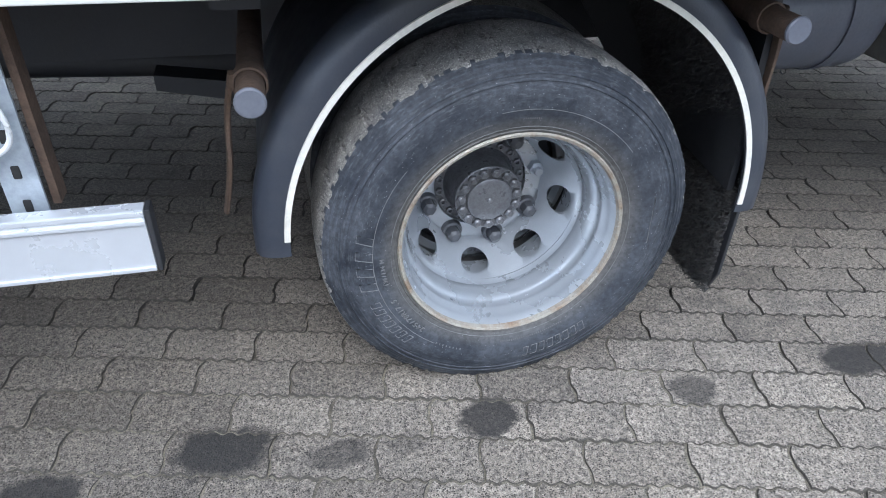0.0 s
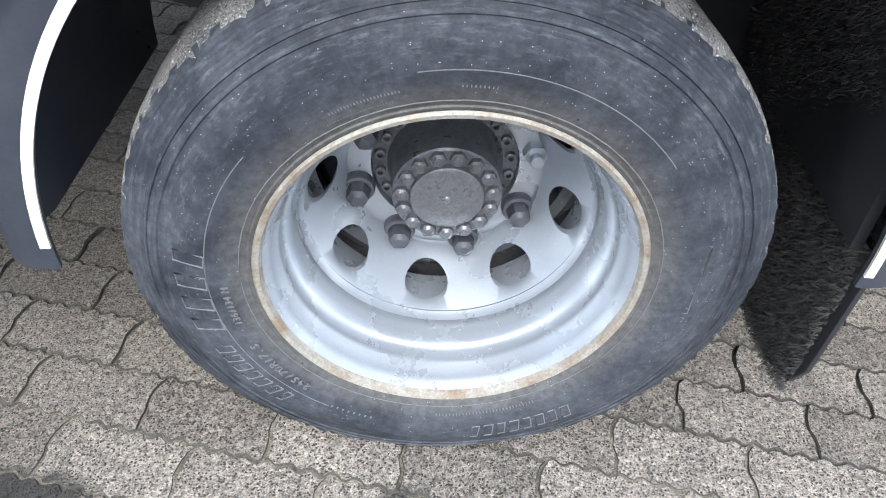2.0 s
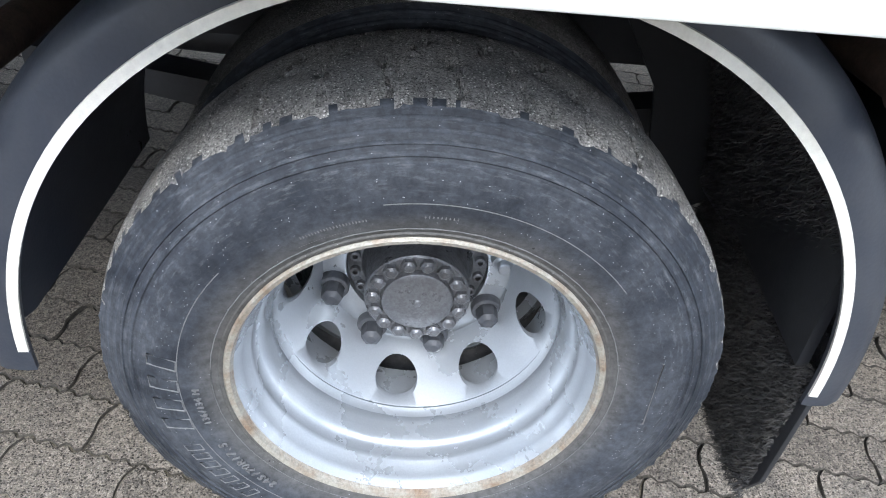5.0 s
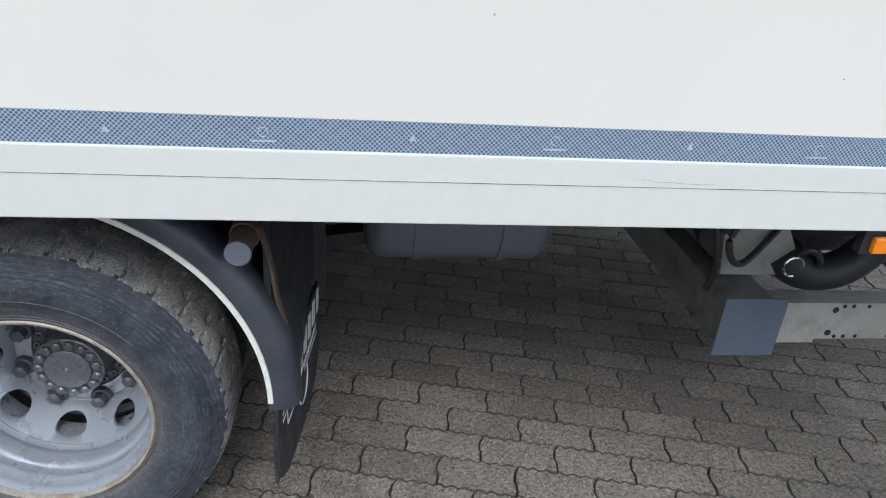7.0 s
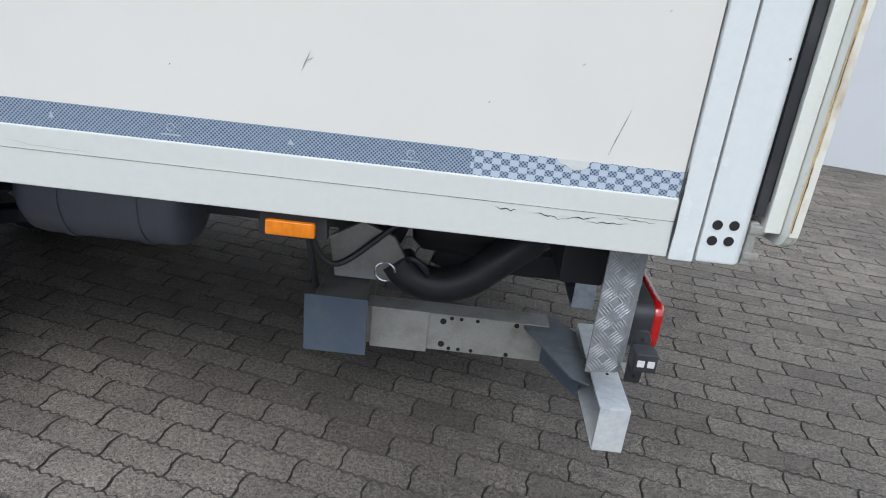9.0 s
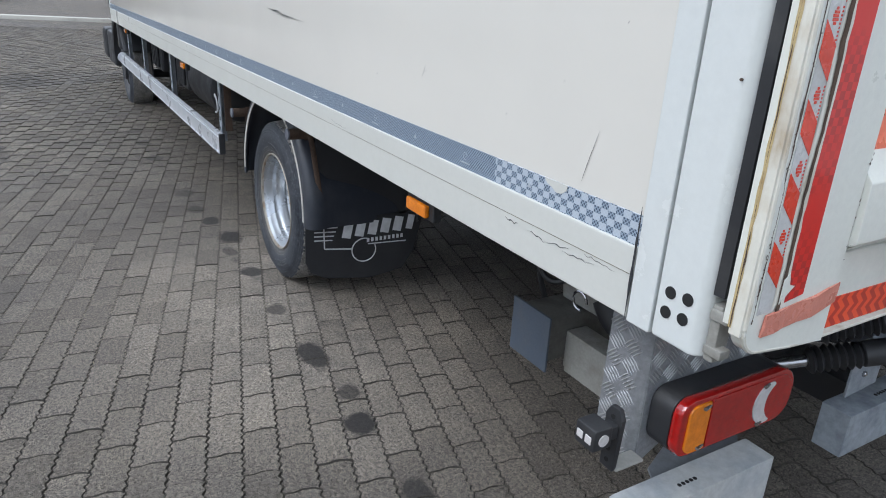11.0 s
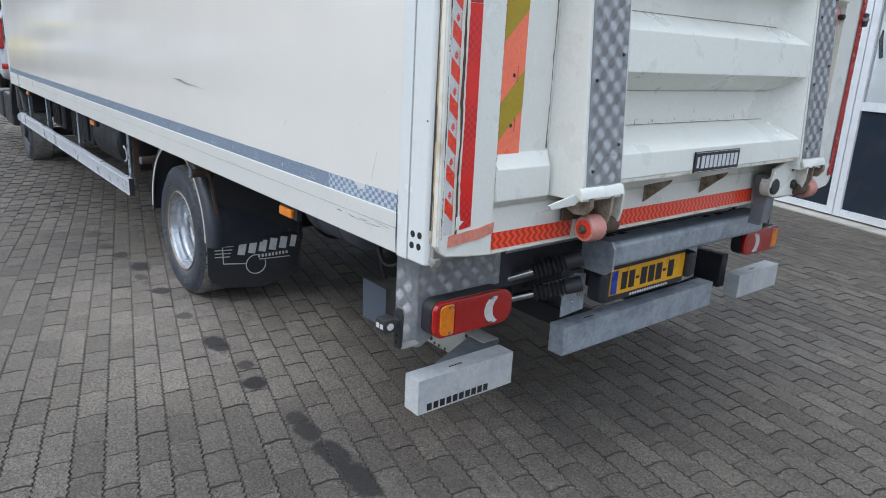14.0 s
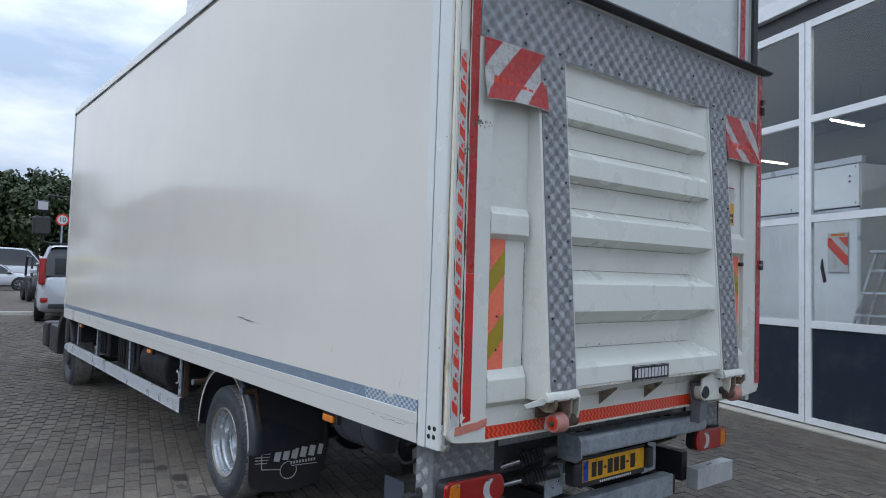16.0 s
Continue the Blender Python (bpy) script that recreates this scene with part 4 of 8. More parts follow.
rear = wheel("wheel", 0.0, HZ, 0.138, 0.262, True, truck)
YO = 0.138
part("rim_lip", rim_mesh(YO, 0, 0, True), M_RIMRUST, rear, "rim flange with rust-brown edge")
part("rim_barrel", rim_barrel(YO, 0, 0), M_RIM, rear)
part("disc", disc_band(0, 0, 0.150, 0.392, 0.2045, 0.292, 8, 0.0355, 0.1805, -97.5), M_RIM, rear, "silver disc with round hand holes")
part("weld_bead", lathe([(0.208, 0.268), (0.2055, 0.279), (0.201, 0.287), (0.2045, 0.293)], 0, 0, 128), M_RIM, rear)
part("disc_centre", lathe([(0.150, 0.392), (0.1555, 0.389), (0.1575, 0.387), (0.154, 0.396), (0.150, 0.4005), (0.118, 0.4015), (0.114, 0.404), (0.114, 0.43)], 0, 0, 96), M_RIM, rear)
hub = part("hub", lathe([(0.122, 0.425), (0.112, 0.424), (0.112, 0.415), (0.090, 0.414), (0.083, 0.40), (0.079, 0.372), (0.080, 0.362), (0.081, 0.3340), (0.078, 0.3315), (0.056, 0.3315), (0.0545, 0.3265), (0.0535, 0.3235), (0.050, 0.3215), (0.030, 0.3205), (0.007, 0.3205), (0.006, 0.3185), (0.004, 0.3175), (0.0005, 0.3175)], 0, 0, 64), M_HUB, rear, "greasy dark hub with a ring of bolts")
for k in range(15):
    a = radians(8 + 24 * k)
    part("hub_bolt", hexnut((0.0675 * math.cos(a), 0.3315, 0.0675 * math.sin(a)), (0, -1, 0), 0.0122, 0.008), M_HUB, rear)
for k in range(20):
    a = radians(9 + 18 * k)
    bm = lathe([(0.0088, 0.414), (0.0088, 0.406), (0.0075, 0.405), (0.0045, 0.405), (0.0045, 0.412)], 0, 0, 12)
    bmesh.ops.translate(bm, verts=bm.verts[:], vec=(0.101 * math.cos(a), 0, 0.101 * math.sin(a)))
    part("socket_bolt", bm, M_HUB, rear)
for k in range(8):
    a = radians(15 + 45 * k)
    px, pz = 0.1375 * math.cos(a), 0.1375 * math.sin(a)
    if k == 0:
        nut = part("wheel_nut", hexnut((px, 0.400, pz), (0, -1, 0), 0.019, 0.017), M_RIM, rear, "bare silver wheel nut")
        cyl_b = cyl((px, 0.385, pz), (px, 0.366, pz), 0.0105, seg=16, bevel=0.002)
        part("stud", cyl_b, M_RIM, nut)
    else:
        bm = lathe([(0.0260, 0.4005), (0.0255, 0.390), (0.0235, 0.386), (0.0190, 0.384)], 0, 0, 24)
        cyl((0, 0.388, 0), (0, 0.363, 0), 0.0185, 0.0170, 6, bm)
        cyl((0, 0.363, 0), (0, 0.357, 0), 0.0155, 0.008, 12, bm)
        bmesh.ops.translate(bm, verts=bm.verts[:], vec=(px, 0, pz))
        part("nut_cap", bm, M_NUT, rear, "dark plastic wheel nut cap")
# lettering of the sidewall as raised plain bars
random.seed(12)


def sidewall_bars(r, a0, a1, n, h, w, y):
    for i in range(n):
        a = radians(a0 + (a1 - a0) * (i + 0.5) / n)
        ww = w * random.uniform(0.7, 1.0)
        bm = box(-ww / 2, ww / 2, y, y + 0.004, -h / 2, h / 2, 0.0012)
        bmesh.ops.transform(bm, verts=bm.verts[:], matrix=pose(r * math.cos(a), 0, r * math.sin(a)) @ Matrix.Rotation(-(a - math.pi / 2), 4, 'Y'))
        part("raised_mark", bm, M_TYREMARK, rear)


def sidewall_frames(r, a0, a1, n, h, w, y, lean=0.25):
    """Big moulded letters as slanting plain outlines."""
    for i in range(n):
        a = radians(a0 + (a1 - a0) * (i + 0.5) / n)
        ww = w * random.uniform(0.75, 1.0)
        pts = [(-ww / 2 - lean * h / 2, -h / 2), (ww / 2 - lean * h / 2, -h / 2), (ww / 2 + lean * h / 2, h / 2), (-ww / 2 + lean * h / 2, h / 2), (-ww / 2 - lean * h / 2, -h / 2)]
        bm = tube([(px, y, pz) for px, pz in pts], 0.0011, 5)
        bmesh.ops.transform(bm, verts=bm.verts[:], matrix=pose(r * math.cos(a), 0, r * math.sin(a)) @ Matrix.Rotation(-(a - math.pi / 2), 4, 'Y'))
        part("raised_mark", bm, M_TYREMARK, rear)


def arc_text(text, r, a0, a1, h, y):
    """Raised characters round the sidewall, tops outward."""
    for i, ch in enumerate(text):
        if ch == " ":
            continue
        fc = bpy.data.curves.new("lettering", 'FONT')
        fc.body, fc.size, fc.align_x, fc.extrude = ch, h * 1.4, 'CENTER', 0.0012
        fo = new("lettering", fc)
        fm = bpy.data.meshes.new_from_object(fo)
        bpy.data.objects.remove(fo)
        fm.materials.append(M_TYREMARK)
        ob = new("lettering", fm)
        ob.parent = rear
        a = radians(a0 + (a1 - a0) * (i + 0.5) / len(text))
        ca, sa = math.cos(a), math.sin(a)
        ob.matrix_basis = Matrix(((sa, ca, 0, r * ca), (0, 0, -1, y), (-ca, sa, 0, r * sa), (0, 0, 0, 1)))


sidewall_frames(0.318, 196, 168, 4, 0.034, 0.022, YO - 0.0004)
sidewall_frames(0.320, 226, 200, 7, 0.022, 0.014, YO - 0.0004)
sidewall_frames(0.318, 308, 278, 8, 0.026, 0.015, YO - 0.0004)
arc_text("245/70R17.5", 0.277, 227, 203, 0.0125, YO + 0.0016)
arc_text("136/134 M", 0.277, 195, 181, 0.0095, YO + 0.0028)
sidewall_bars(0.282, 92, 84, 9, 0.006, 0.0022, YO + 0.0036)
sidewall_bars(0.282, 120, 104, 22, 0.006, 0.0022, YO + 0.0036)
sidewall_bars(0.270, 122, 106, 24, 0.004, 0.0018, YO + 0.0080)
sidewall_bars(0.278, 300, 268, 30, 0.006, 0.0024, YO + 0.0046)
sidewall_bars(0.300, 250, 236, 8, 0.008, 0.004, YO + 0.0006)
for r0, a0, a1, y in ((0.300, 140, 236, YO + 0.0006), (0.262, 0, 360, YO + 0.0100), (0.300, 40, 100, YO + 0.0006)):
    part("moulded_line", tube([(r0 * math.cos(radians(a0 + (a1 - a0) * k / 60)), y, r0 * math.sin(radians(a0 + (a1 - a0) * k / 60))) for k in range(61)], 0.0007, 5), M_TYREMARK, rear)
bm = tube([(0.252, YO + 0.0130, 0.085), (0.306, YO - 0.0005, 0.082), (0.310, YO - 0.0005, -0.035), (0.262, YO + 0.0108, -0.045)], 0.0012, 6)
part("raised_mark", bm, M_TYREMARK, rear, "moulded frame line")

inner = wheel("wheel", 0.0, HZ, 0.452, 0.262, False, truck)
part("rim_barrel", rim_barrel(0.452, 0, 0), M_RIM, inner)
part("rim_flange", lathe([(0.2065, 0.434), (0.226, 0.430), (0.2475, 0.447), (0.245, 0.465)], 0, 0, 96), M_RIM, inner)
part("brake_drum", lathe([(0.001, 0.44), (0.19, 0.44), (0.205, 0.46), (0.205, 0.62), (0.001, 0.63)], 0, 0, 48), M_CHASSIS, inner)
far1 = copy_thing(rear, pose(0, WIDTH, HZ, 0, 0, 180))
far2 = copy_thing(inner, pose(0, WIDTH, HZ, 0, 0, 180))
FWX = -5.62
front_l = wheel("wheel", FWX, HZ, 0.10, 0.262, False, truck)
part("rim_barrel", lathe([(0.2475, 0.113), (0.236, 0.118), (0.222, 0.15), (0.20, 0.16), (0.17, 0.12), (0.12, 0.115), (0.11, 0.09), (0.08, 0.085), (0.001, 0.085)], 0, 0, 64), M_CHASSIS, front_l)
front_r = copy_thing(front_l, pose(FWX, WIDTH, HZ, 0, 0, 180))
axle = cyl((0, 0.5, HZ), (0, WIDTH - 0.5, HZ), 0.075, seg=20)
bmesh.ops.create_uvsphere(axle, u_segments=20, v_segments=12, radius=0.19, matrix=pose(0, WIDTH / 2, HZ))
part("rear_axle", axle, M_CHASSIS, truck)
part("front_axle", cyl((FWX, 0.3, HZ - 0.05), (FWX, WIDTH - 0.3, HZ - 0.05), 0.05, seg=16), M_CHASSIS, truck)

# fender over the rear wheel
fcx, fcz = 0.0195, 0.442


def fender_radius(a):
    return 0.4845 + 0.004 * math.cos(radians(a - 45))


def arc_strip(prof, a0, a1, n, bm=None):
    """Sweep a closed (radial offset, y) outline along the fender's arc."""
    bm = bm or bmesh.new()
    rows = []
    for i in range(n + 1):
        a = a0 + (a1 - a0) * i / n
        R = fender_radius(a)
        rows.append([bm.verts.new((fcx + (R + d) * math.cos(radians(a)), y, fcz + (R + d) * math.sin(radians(a)))) for d, y in prof])
    k = len(prof)
    for a, b in zip(rows, rows[1:]):
        for j in range(k):
            bm.faces.new((a[j], a[(j + 1) % k], b[(j + 1) % k], b[j]))
    bm.faces.new(rows[0][::-1])
    bm.faces.new(rows[-1])
    return bm


fender = part("fender", arc_strip([(-0.006, 0.126), (0.004, 0.124), (0.030, 0.126), (0.050, 0.136), (0.060, 0.155), (0.062, 0.185), (0.056, 0.215), (0.050, 0.230), (0.050, 0.70), (0.042, 0.70), (0.042, 0.232), (0.050, 0.21), (0.052, 0.185), (0.048, 0.158), (0.026, 0.138), (-0.004, 0.134)], -2, 181, 72), M_PLASTIC, truck, "dark blue-grey plastic wheel arch")
part("edge_trim", arc_strip([(-0.0065, 0.1215), (0.0045, 0.1200), (0.0055, 0.126), (-0.0050, 0.129)], 0.5, 176.8, 72), M_WHITESTRIP, fender, "white edging strip along the arch")
part("arch_liner", arc_strip([(0.030, 0.15), (0.040, 0.15), (0.040, 0.69), (0.030, 0.69)], 0, 88, 36), M_FLAP, fender)
part("liner_end", prism([(0.16, 0.92), (0.60, 0.92), (0.60, 0.42), (0.50, 0.36), (0.44, 0.40), (0.40, 0.62), (0.28, 0.80)], 'y', 0.66, 0.67), M_FLAP, fender)
# bristles of the spray guard
random.seed(7)
verts, faces = [], []
for k in range(34000):
    a = random.uniform(-44, 62) if k % 3 else random.uniform(-32, 0)
    a = max(a, -32) if a > -33 else random.uniform(-32, 0)
    y = random.uniform(0.14, 0.68)
    if a > 0:
        R = fender_radius(a) + 0.029
        p = Vector((fcx + R * math.cos(radians(a)), y, fcz + R * math.sin(radians(a))))
        nrm = Vector((-math.cos(radians(a)), 0, -math.sin(radians(a))))
    else:
        p = Vector((0.509 + 0.110 * (y - 0.13), y, 0.47 - 0.31 * (-a / 32) * (0.75 + 0.25 * math.sin(y * 5))))
        nrm = Vector((-1, 0, 0))
    d = (nrm + Vector((random.uniform(-1, 1), random.uniform(-1, 1), random.uniform(-1, 1))) * 0.8).normalized() * random.uniform(0.006, 0.018)
    s = d.cross(Vector((random.uniform(-1, 1), random.uniform(-1, 1), random.uniform(-1, 1)))).normalized() * 0.0011
    b = len(verts)
    verts += [p + s, p - s, p + d]
    faces.append((b, b + 1, b + 2))
me = bpy.data.meshes.new("bristles")
me.from_pydata(verts, [], faces)
me.materials.append(M_BRISTLE)
bris = new("bristles", me)
bris.parent = fender
bris["kind"] = "stuff"
bris["label"] = "black spray-suppressing bristle mat"
# arch tubes and brackets
for x, z, s in ((-0.491, 0.767, -1), (0.469, 0.840, 1)):
    t = part("bracket_tube", cyl((x, 0.078, z), (x, 0.80, z), 0.024, seg=24), M_RUST, truck, "rust-stained tube that carries the arch")
    part("tube_cap", cyl((x, 0.068, z), (x, 0.0785, z), 0.0255, seg=24, bevel=0.003), M_TANK, t, "grey-blue plastic cap")
    part("clamp", lathe([(0.026, 0.15), (0.030, 0.15), (0.030, 0.18), (0.026, 0.18)], x, z, 24, close=True), M_RUST, t)
    bm = tube(curve_points([(x + s * 0.028, 0.165, z + 0.02), (x + s * 0.045, 0.17, z - 0.06), (x + s * 0.055, 0.175, z - 0.16), (x + s * 0.075, 0.18, z - 0.26)], 5), 0.006, 6)
    bmesh.ops.scale(bm, vec=(1, 2.2, 1), verts=bm.verts[:], space=Matrix.Translation((0, -0.17, 0)))
    part("stay", bm, M_RUST, t, "bent rusty flat-iron stay")

# mud flap with printed mark
flap = part("mud_flap", prism([(0.128, 0.458), (0.70, 0.458), (0.69, 0.40), (0.655, 0.26), (0.60, 0.175), (0.437, 0.142), (0.22, 0.165), (0.15, 0.20), (0.128, 0.25)], 'x', 0.0, 0.008, bevel=0.002), M_FLAP, truck, "black rubber mud flap with white printed mark")
flap.matrix_basis = pose(0.512, 0.13, 0, 0, 0, -6.3) @ pose(0, -0.13, 0)
part("flap_upper", prism([(0.16, 0.46), (0.70, 0.46), (0.70, 0.90), (0.19, 0.90)], 'x', -0.02, -0.005), M_FLAP, flap)
XL = 0.0082


def bar2(y0, z0, y1, z1, w, name="printed_mark"):
    d = Vector((0, y1 - y0, z1 - z0)).normalized()
    n = Vector((0, -d.z, d.y)) * w / 2
    bm = bmesh.new()
    pts = [Vector((XL, y0, z0)) + n, Vector((XL, y1, z1)) + n, Vector((XL, y1, z1)) - n, Vector((XL, y0, z0)) - n]
    lo = [bm.verts.new(p) for p in pts]
    hi = [bm.verts.new(p + Vector((0.0012, 0, 0))) for p in pts]
    bm.faces.new(lo)
    bm.faces.new(hi)
    for i in range(4):
        bm.faces.new((lo[i], lo[(i + 1) % 4], hi[(i + 1) % 4], hi[i]))
    part(name, bm, M_LOGO, flap, smooth=False)


for k in range(5):
    bar2(0.168, 0.436 - 0.020 * k, 0.285 - 0.008 * k, 0.432 - 0.020 * k, 0.0055)
bar2(0.212, 0.445, 0.216, 0.312, 0.006)
bar2(0.216, 0.312, 0.345, 0.300, 0.006)
bar2(0.425, 0.318, 0.615, 0.318, 0.005)
part("printed_mark", tube([(XL + 0.0005, 0.405 + 0.058 * math.cos(radians(a)), 0.290 + 0.058 * math.sin(radians(a))) for a in range(70, 385, 12)], 0.003, 6), M_LOGO, flap)
for k in range(6):
    y = 0.318 + 0.062 * k
    bar2(y, 0.356 + 0.004 * k, y + 0.014, 0.426 + 0.004 * k, 0.043 if k != 5 else 0.034)
for k in range(9):
    bar2(0.425 + 0.021 * k, 0.328 + 0.001 * k, 0.425 + 0.021 * k, 0.347 + 0.001 * k, 0.012)
for y in (0.20, 0.42, 0.62):
    part("flap_bolt", hexnut((-0.005, y, 0.478), (1, 0, 0), 0.010, 0.006), M_RUST, flap)

# chassis
for y in (0.83, 1.62):
    bm = prism([(y, 0.595), (y + 0.07, 0.595), (y + 0.07, 0.605), (y + 0.009, 0.605), (y + 0.009, 0.93), (y + 0.07, 0.93), (y + 0.07, 0.945), (y, 0.945)], 'x', -6.9, 1.75)
    beam = part("chassis_beam", bm, M_CHASSIS, truck, "dark painted chassis beam with bolts")
    for x in (-1.9, -1.7, -1.35, -1.0, -0.92, -0.72, -0.5, 0.9, 1.4):
        part("beam_bolt", hexnut((x, y, 0.80), (0, -1, 0), 0.012, 0.009), M_CHASSIS, beam)
for x in (-4.6, -3.2, -1.8, -0.5, 0.5, 1.7):
    part("cross_member", box(x - 0.04, x + 0.04, 0.2, WIDTH - 0.2, 0.875, 0.965), M_CHASSIS, truck)
part("leaf_spring", prism([(-0.75, 0.52), (-0.4, 0.45), (0, 0.43), (0.4, 0.45), (0.75, 0.52), (0.75, 0.56), (0.4, 0.51), (0, 0.50), (-0.4, 0.51), (-0.75, 0.56)], 'y', 0.80, 0.88), M_CHASSIS, truck)
part("prop_shaft", cyl((-4.5, 1.26, 0.60), (-0.2, 1.26, 0.42), 0.05, seg=16), M_CHASSIS, truck)

# air tank
tank = part("air_tank", lathe([(0.001, 0.672), (0.10, 0.675), (0.150, 0.690), (0.172, 0.715), (0.178, 0.745), (0.178, 1.165), (0.172, 1.195), (0.150, 1.22), (0.10, 1.235), (0.001, 1.238)], 0, 0, 40), M_TANK, truck, "grey-blue air tank held by two straps")
tank.matrix_basis = Matrix(((0, 1, 0, 0.03), (1, 0, 0, 0.79), (0, 0, 1, 0.672), (0, 0, 0, 1)))
for u in (0.835, 1.085):
    part("strap", lathe([(0.1795, u - 0.014), (0.1835, u - 0.014), (0.1835, u + 0.014), (0.1795, u + 0.014)], 0, 0, 40, close=True), M_TANK, tank)
part("drain_ring", tube([(0.0 + 0.012 * math.cos(a * 0.7), 1.06, -0.196 + 0.012 * math.sin(a * 0.7)) for a in range(10)], 0.0016, 5), M_STEEL, tank)
part("plug", cyl((-0.09, 1.238, 0.05), (-0.09, 1.245, 0.05), 0.012, seg=12), M_TANK, tank)

# side guard
guard = part("side_guard", prism([(0.036, 0.520), (0.066, 0.520), (0.066, 0.636), (0.036, 0.636)], 'x', -5.28, -0.642, bevel=0.003), M_ALU, truck, "silver aluminium side guard rail")
part("guard_lip", box(-5.28, -0.642, 0.032, 0.0365, 0.520, 0.528, 0.002), M_ALU, guard)
part("guard_lip", box(-5.28, -0.642, 0.030, 0.0365, 0.612, 0.620, 0.002), M_ALU, guard)
part("guard_lip", box(-5.28, -0.642, 0.033, 0.0365, 0.626, 0.6355, 0.002), M_ALU, guard)
part("end_cap", box(-0.6415, -0.632, 0.034, 0.068, 0.518, 0.638, 0.003), M_BLACK, guard)
guard.location = (-0.034, 0.0, -0.022)
bm = tube([(-5.28, 0.052, 0.578), (-5.36, 0.060, 0.575), (-5.42, 0.10, 0.568), (-5.45, 0.16, 0.56)], 0.052, 12)
part("guard_nose", bm, M_ALU, guard)
for i, x in enumerate((-0.856, -2.45, -3.9, -5.0)):
    p = part("guard_post", prism([(x - 0.025, 0.09), (x + 0.03, 0.09), (x + 0.03, 0.096), (x - 0.019, 0.096), (x - 0.019, 0.13), (x - 0.025, 0.13)], 'z', 0.53, 0.99), M_GALV, truck, "galvanised steel guard post with slots")
    for dz in (0.60, 0.66, 0.72, 0.80):
        part("slot", box(x - 0.004, x + 0.008, 0.0885, 0.0905, dz, dz + 0.022, 0.002), M_HOLE, p)
    if i == 0:
        part("rusty_stay", prism([(x + 0.032, 0.11), (x + 0.044, 0.11), (x + 0.044, 0.15), (x + 0.032, 0.15)], 'z', 0.60, 0.99), M_RUST, p, "brown rusted stay behind the post")
part("cable_loop", tube(curve_points([(-0.92, 0.08, 0.79), (-0.875, 0.07, 0.81), (-0.842, 0.072, 0.78), (-0.842, 0.075, 0.73), (-0.875, 0.075, 0.705), (-0.92, 0.08, 0.70)], 6), 0.0045, 8), M_LOGO, truck, "loop of pale cable")
# battery box, reservoirs and brackets behind the guard
for x0, x1, z0, z1 in ((-4.75, -4.25, 0.52, 0.90), (-3.75, -3.35, 0.50, 0.86), (-3.25, -2.95, 0.52, 0.88)):
    b = part("equipment_box", box(x0, x1, 0.30, 0.78, z0, z1, 0.03, seg=3), M_BLACK, truck, "black plastic equipment box behind the guard")
    for k in range(4):
        part("rib", box(x0 + 0.06 + k * (x1 - x0 - 0.1) / 4, x0 + 0.09 + k * (x1 - x0 - 0.1) / 4, 0.275, 0.305, z0 + 0.04, z1 - 0.04, 0.01), M_BLACK, b)
part("fuel_tank", lathe([(0.001, -2.75), (0.20, -2.745), (0.235, -2.72), (0.24, -2.70), (0.24, -1.9), (0.235, -1.88), (0.20, -1.86), (0.001, -1.855)], 0, 0, 40), M_BLACK, truck, "dark fuel tank").matrix_basis = Matrix(((0, 1, 0, 0.0), (1, 0, 0, 0.50), (0, 0, 1, 0.68), (0, 0, 0, 1)))
# amber side markers
for x in (1.712, -1.55, -4.5):
    lampy = part("marker_base", box(x - 0.022, x + 0.128, 0.020, 0.045, 0.880, 0.945, 0.004), M_BLACK, truck, "side marker lamp under the rail")
    part("amber_lens", box(x - 0.006, x + 0.104, 0.006, 0.022, 0.886, 0.922, 0.006), M_AMBER, lampy, "orange marker lens")

# tail-lift frame under the body
frame_l = empty("lift_frame", truck, pose(0, 0, 0, 0.4, 0, 0))
frame_l["label"] = "tail-lift frame with arms, cables and bumper blocks"
part("end_plate", box(1.702, 1.890, 0.424, 0.432, 0.350, 0.538, 0.002), M_PLATEBLUE, frame_l, "square slate-blue end plate")
part("cross_tube", box(1.722, 1.872, 0.433, WIDTH - 0.5, 0.372, 0.522, 0.012), M_ARMDARK, frame_l, "pale steel cross tube")
part("tube_mount", cyl((1.84, 0.62, 0.60), (1.84, 1.3, 0.60), 0.085, seg=28), M_ARMDARK, frame_l)
part("wrapped_hose", tube(curve_points([(1.95, 0.60, 0.60), (1.99, 0.60, 0.555), (2.07, 0.60, 0.530), (2.17, 0.60, 0.555), (2.28, 0.62, 0.64), (2.40, 0.66, 0.73), (2.50, 0.72, 0.82)], 8), 0.056, 14), M_BLACK, frame_l, "thick black wrapped hose bundle")
part("steel_ring", tube([(1.925 + 0.030 * math.cos(a * 0.45), 0.50, 0.600 + 0.030 * math.sin(a * 0.45)) for a in range(12)], 0.0042, 6), M_STEEL, frame_l)
part("gusset", prism([(1.72, 0.93), (1.98, 0.93), (2.02, 0.78), (1.95, 0.60), (1.80, 0.50), (1.74, 0.60)], 'y', 0.74, 0.76), M_CHASSIS, frame_l)
part("gusset", prism([(1.76, 0.53), (1.96, 0.53), (2.00, 0.58), (1.94, 0.68), (1.84, 0.72), (1.74, 0.66)], 'y', 0.58, 0.60, bevel=0.003), M_ARM, frame_l, "pale gusset plate")
arm = part("bumper_arm", prism([(0.510, 0.346), (0.590, 0.346), (0.590, 0.474), (0.510, 0.474)], 'x', 1.874, 2.44, bevel=0.004), M_ARM, frame_l, "pale steel bumper arm with punched holes")
part("arm_plate", box(1.892, 2.07, 0.501, 0.509, 0.340, 0.480, 0.002), M_ARM, arm)
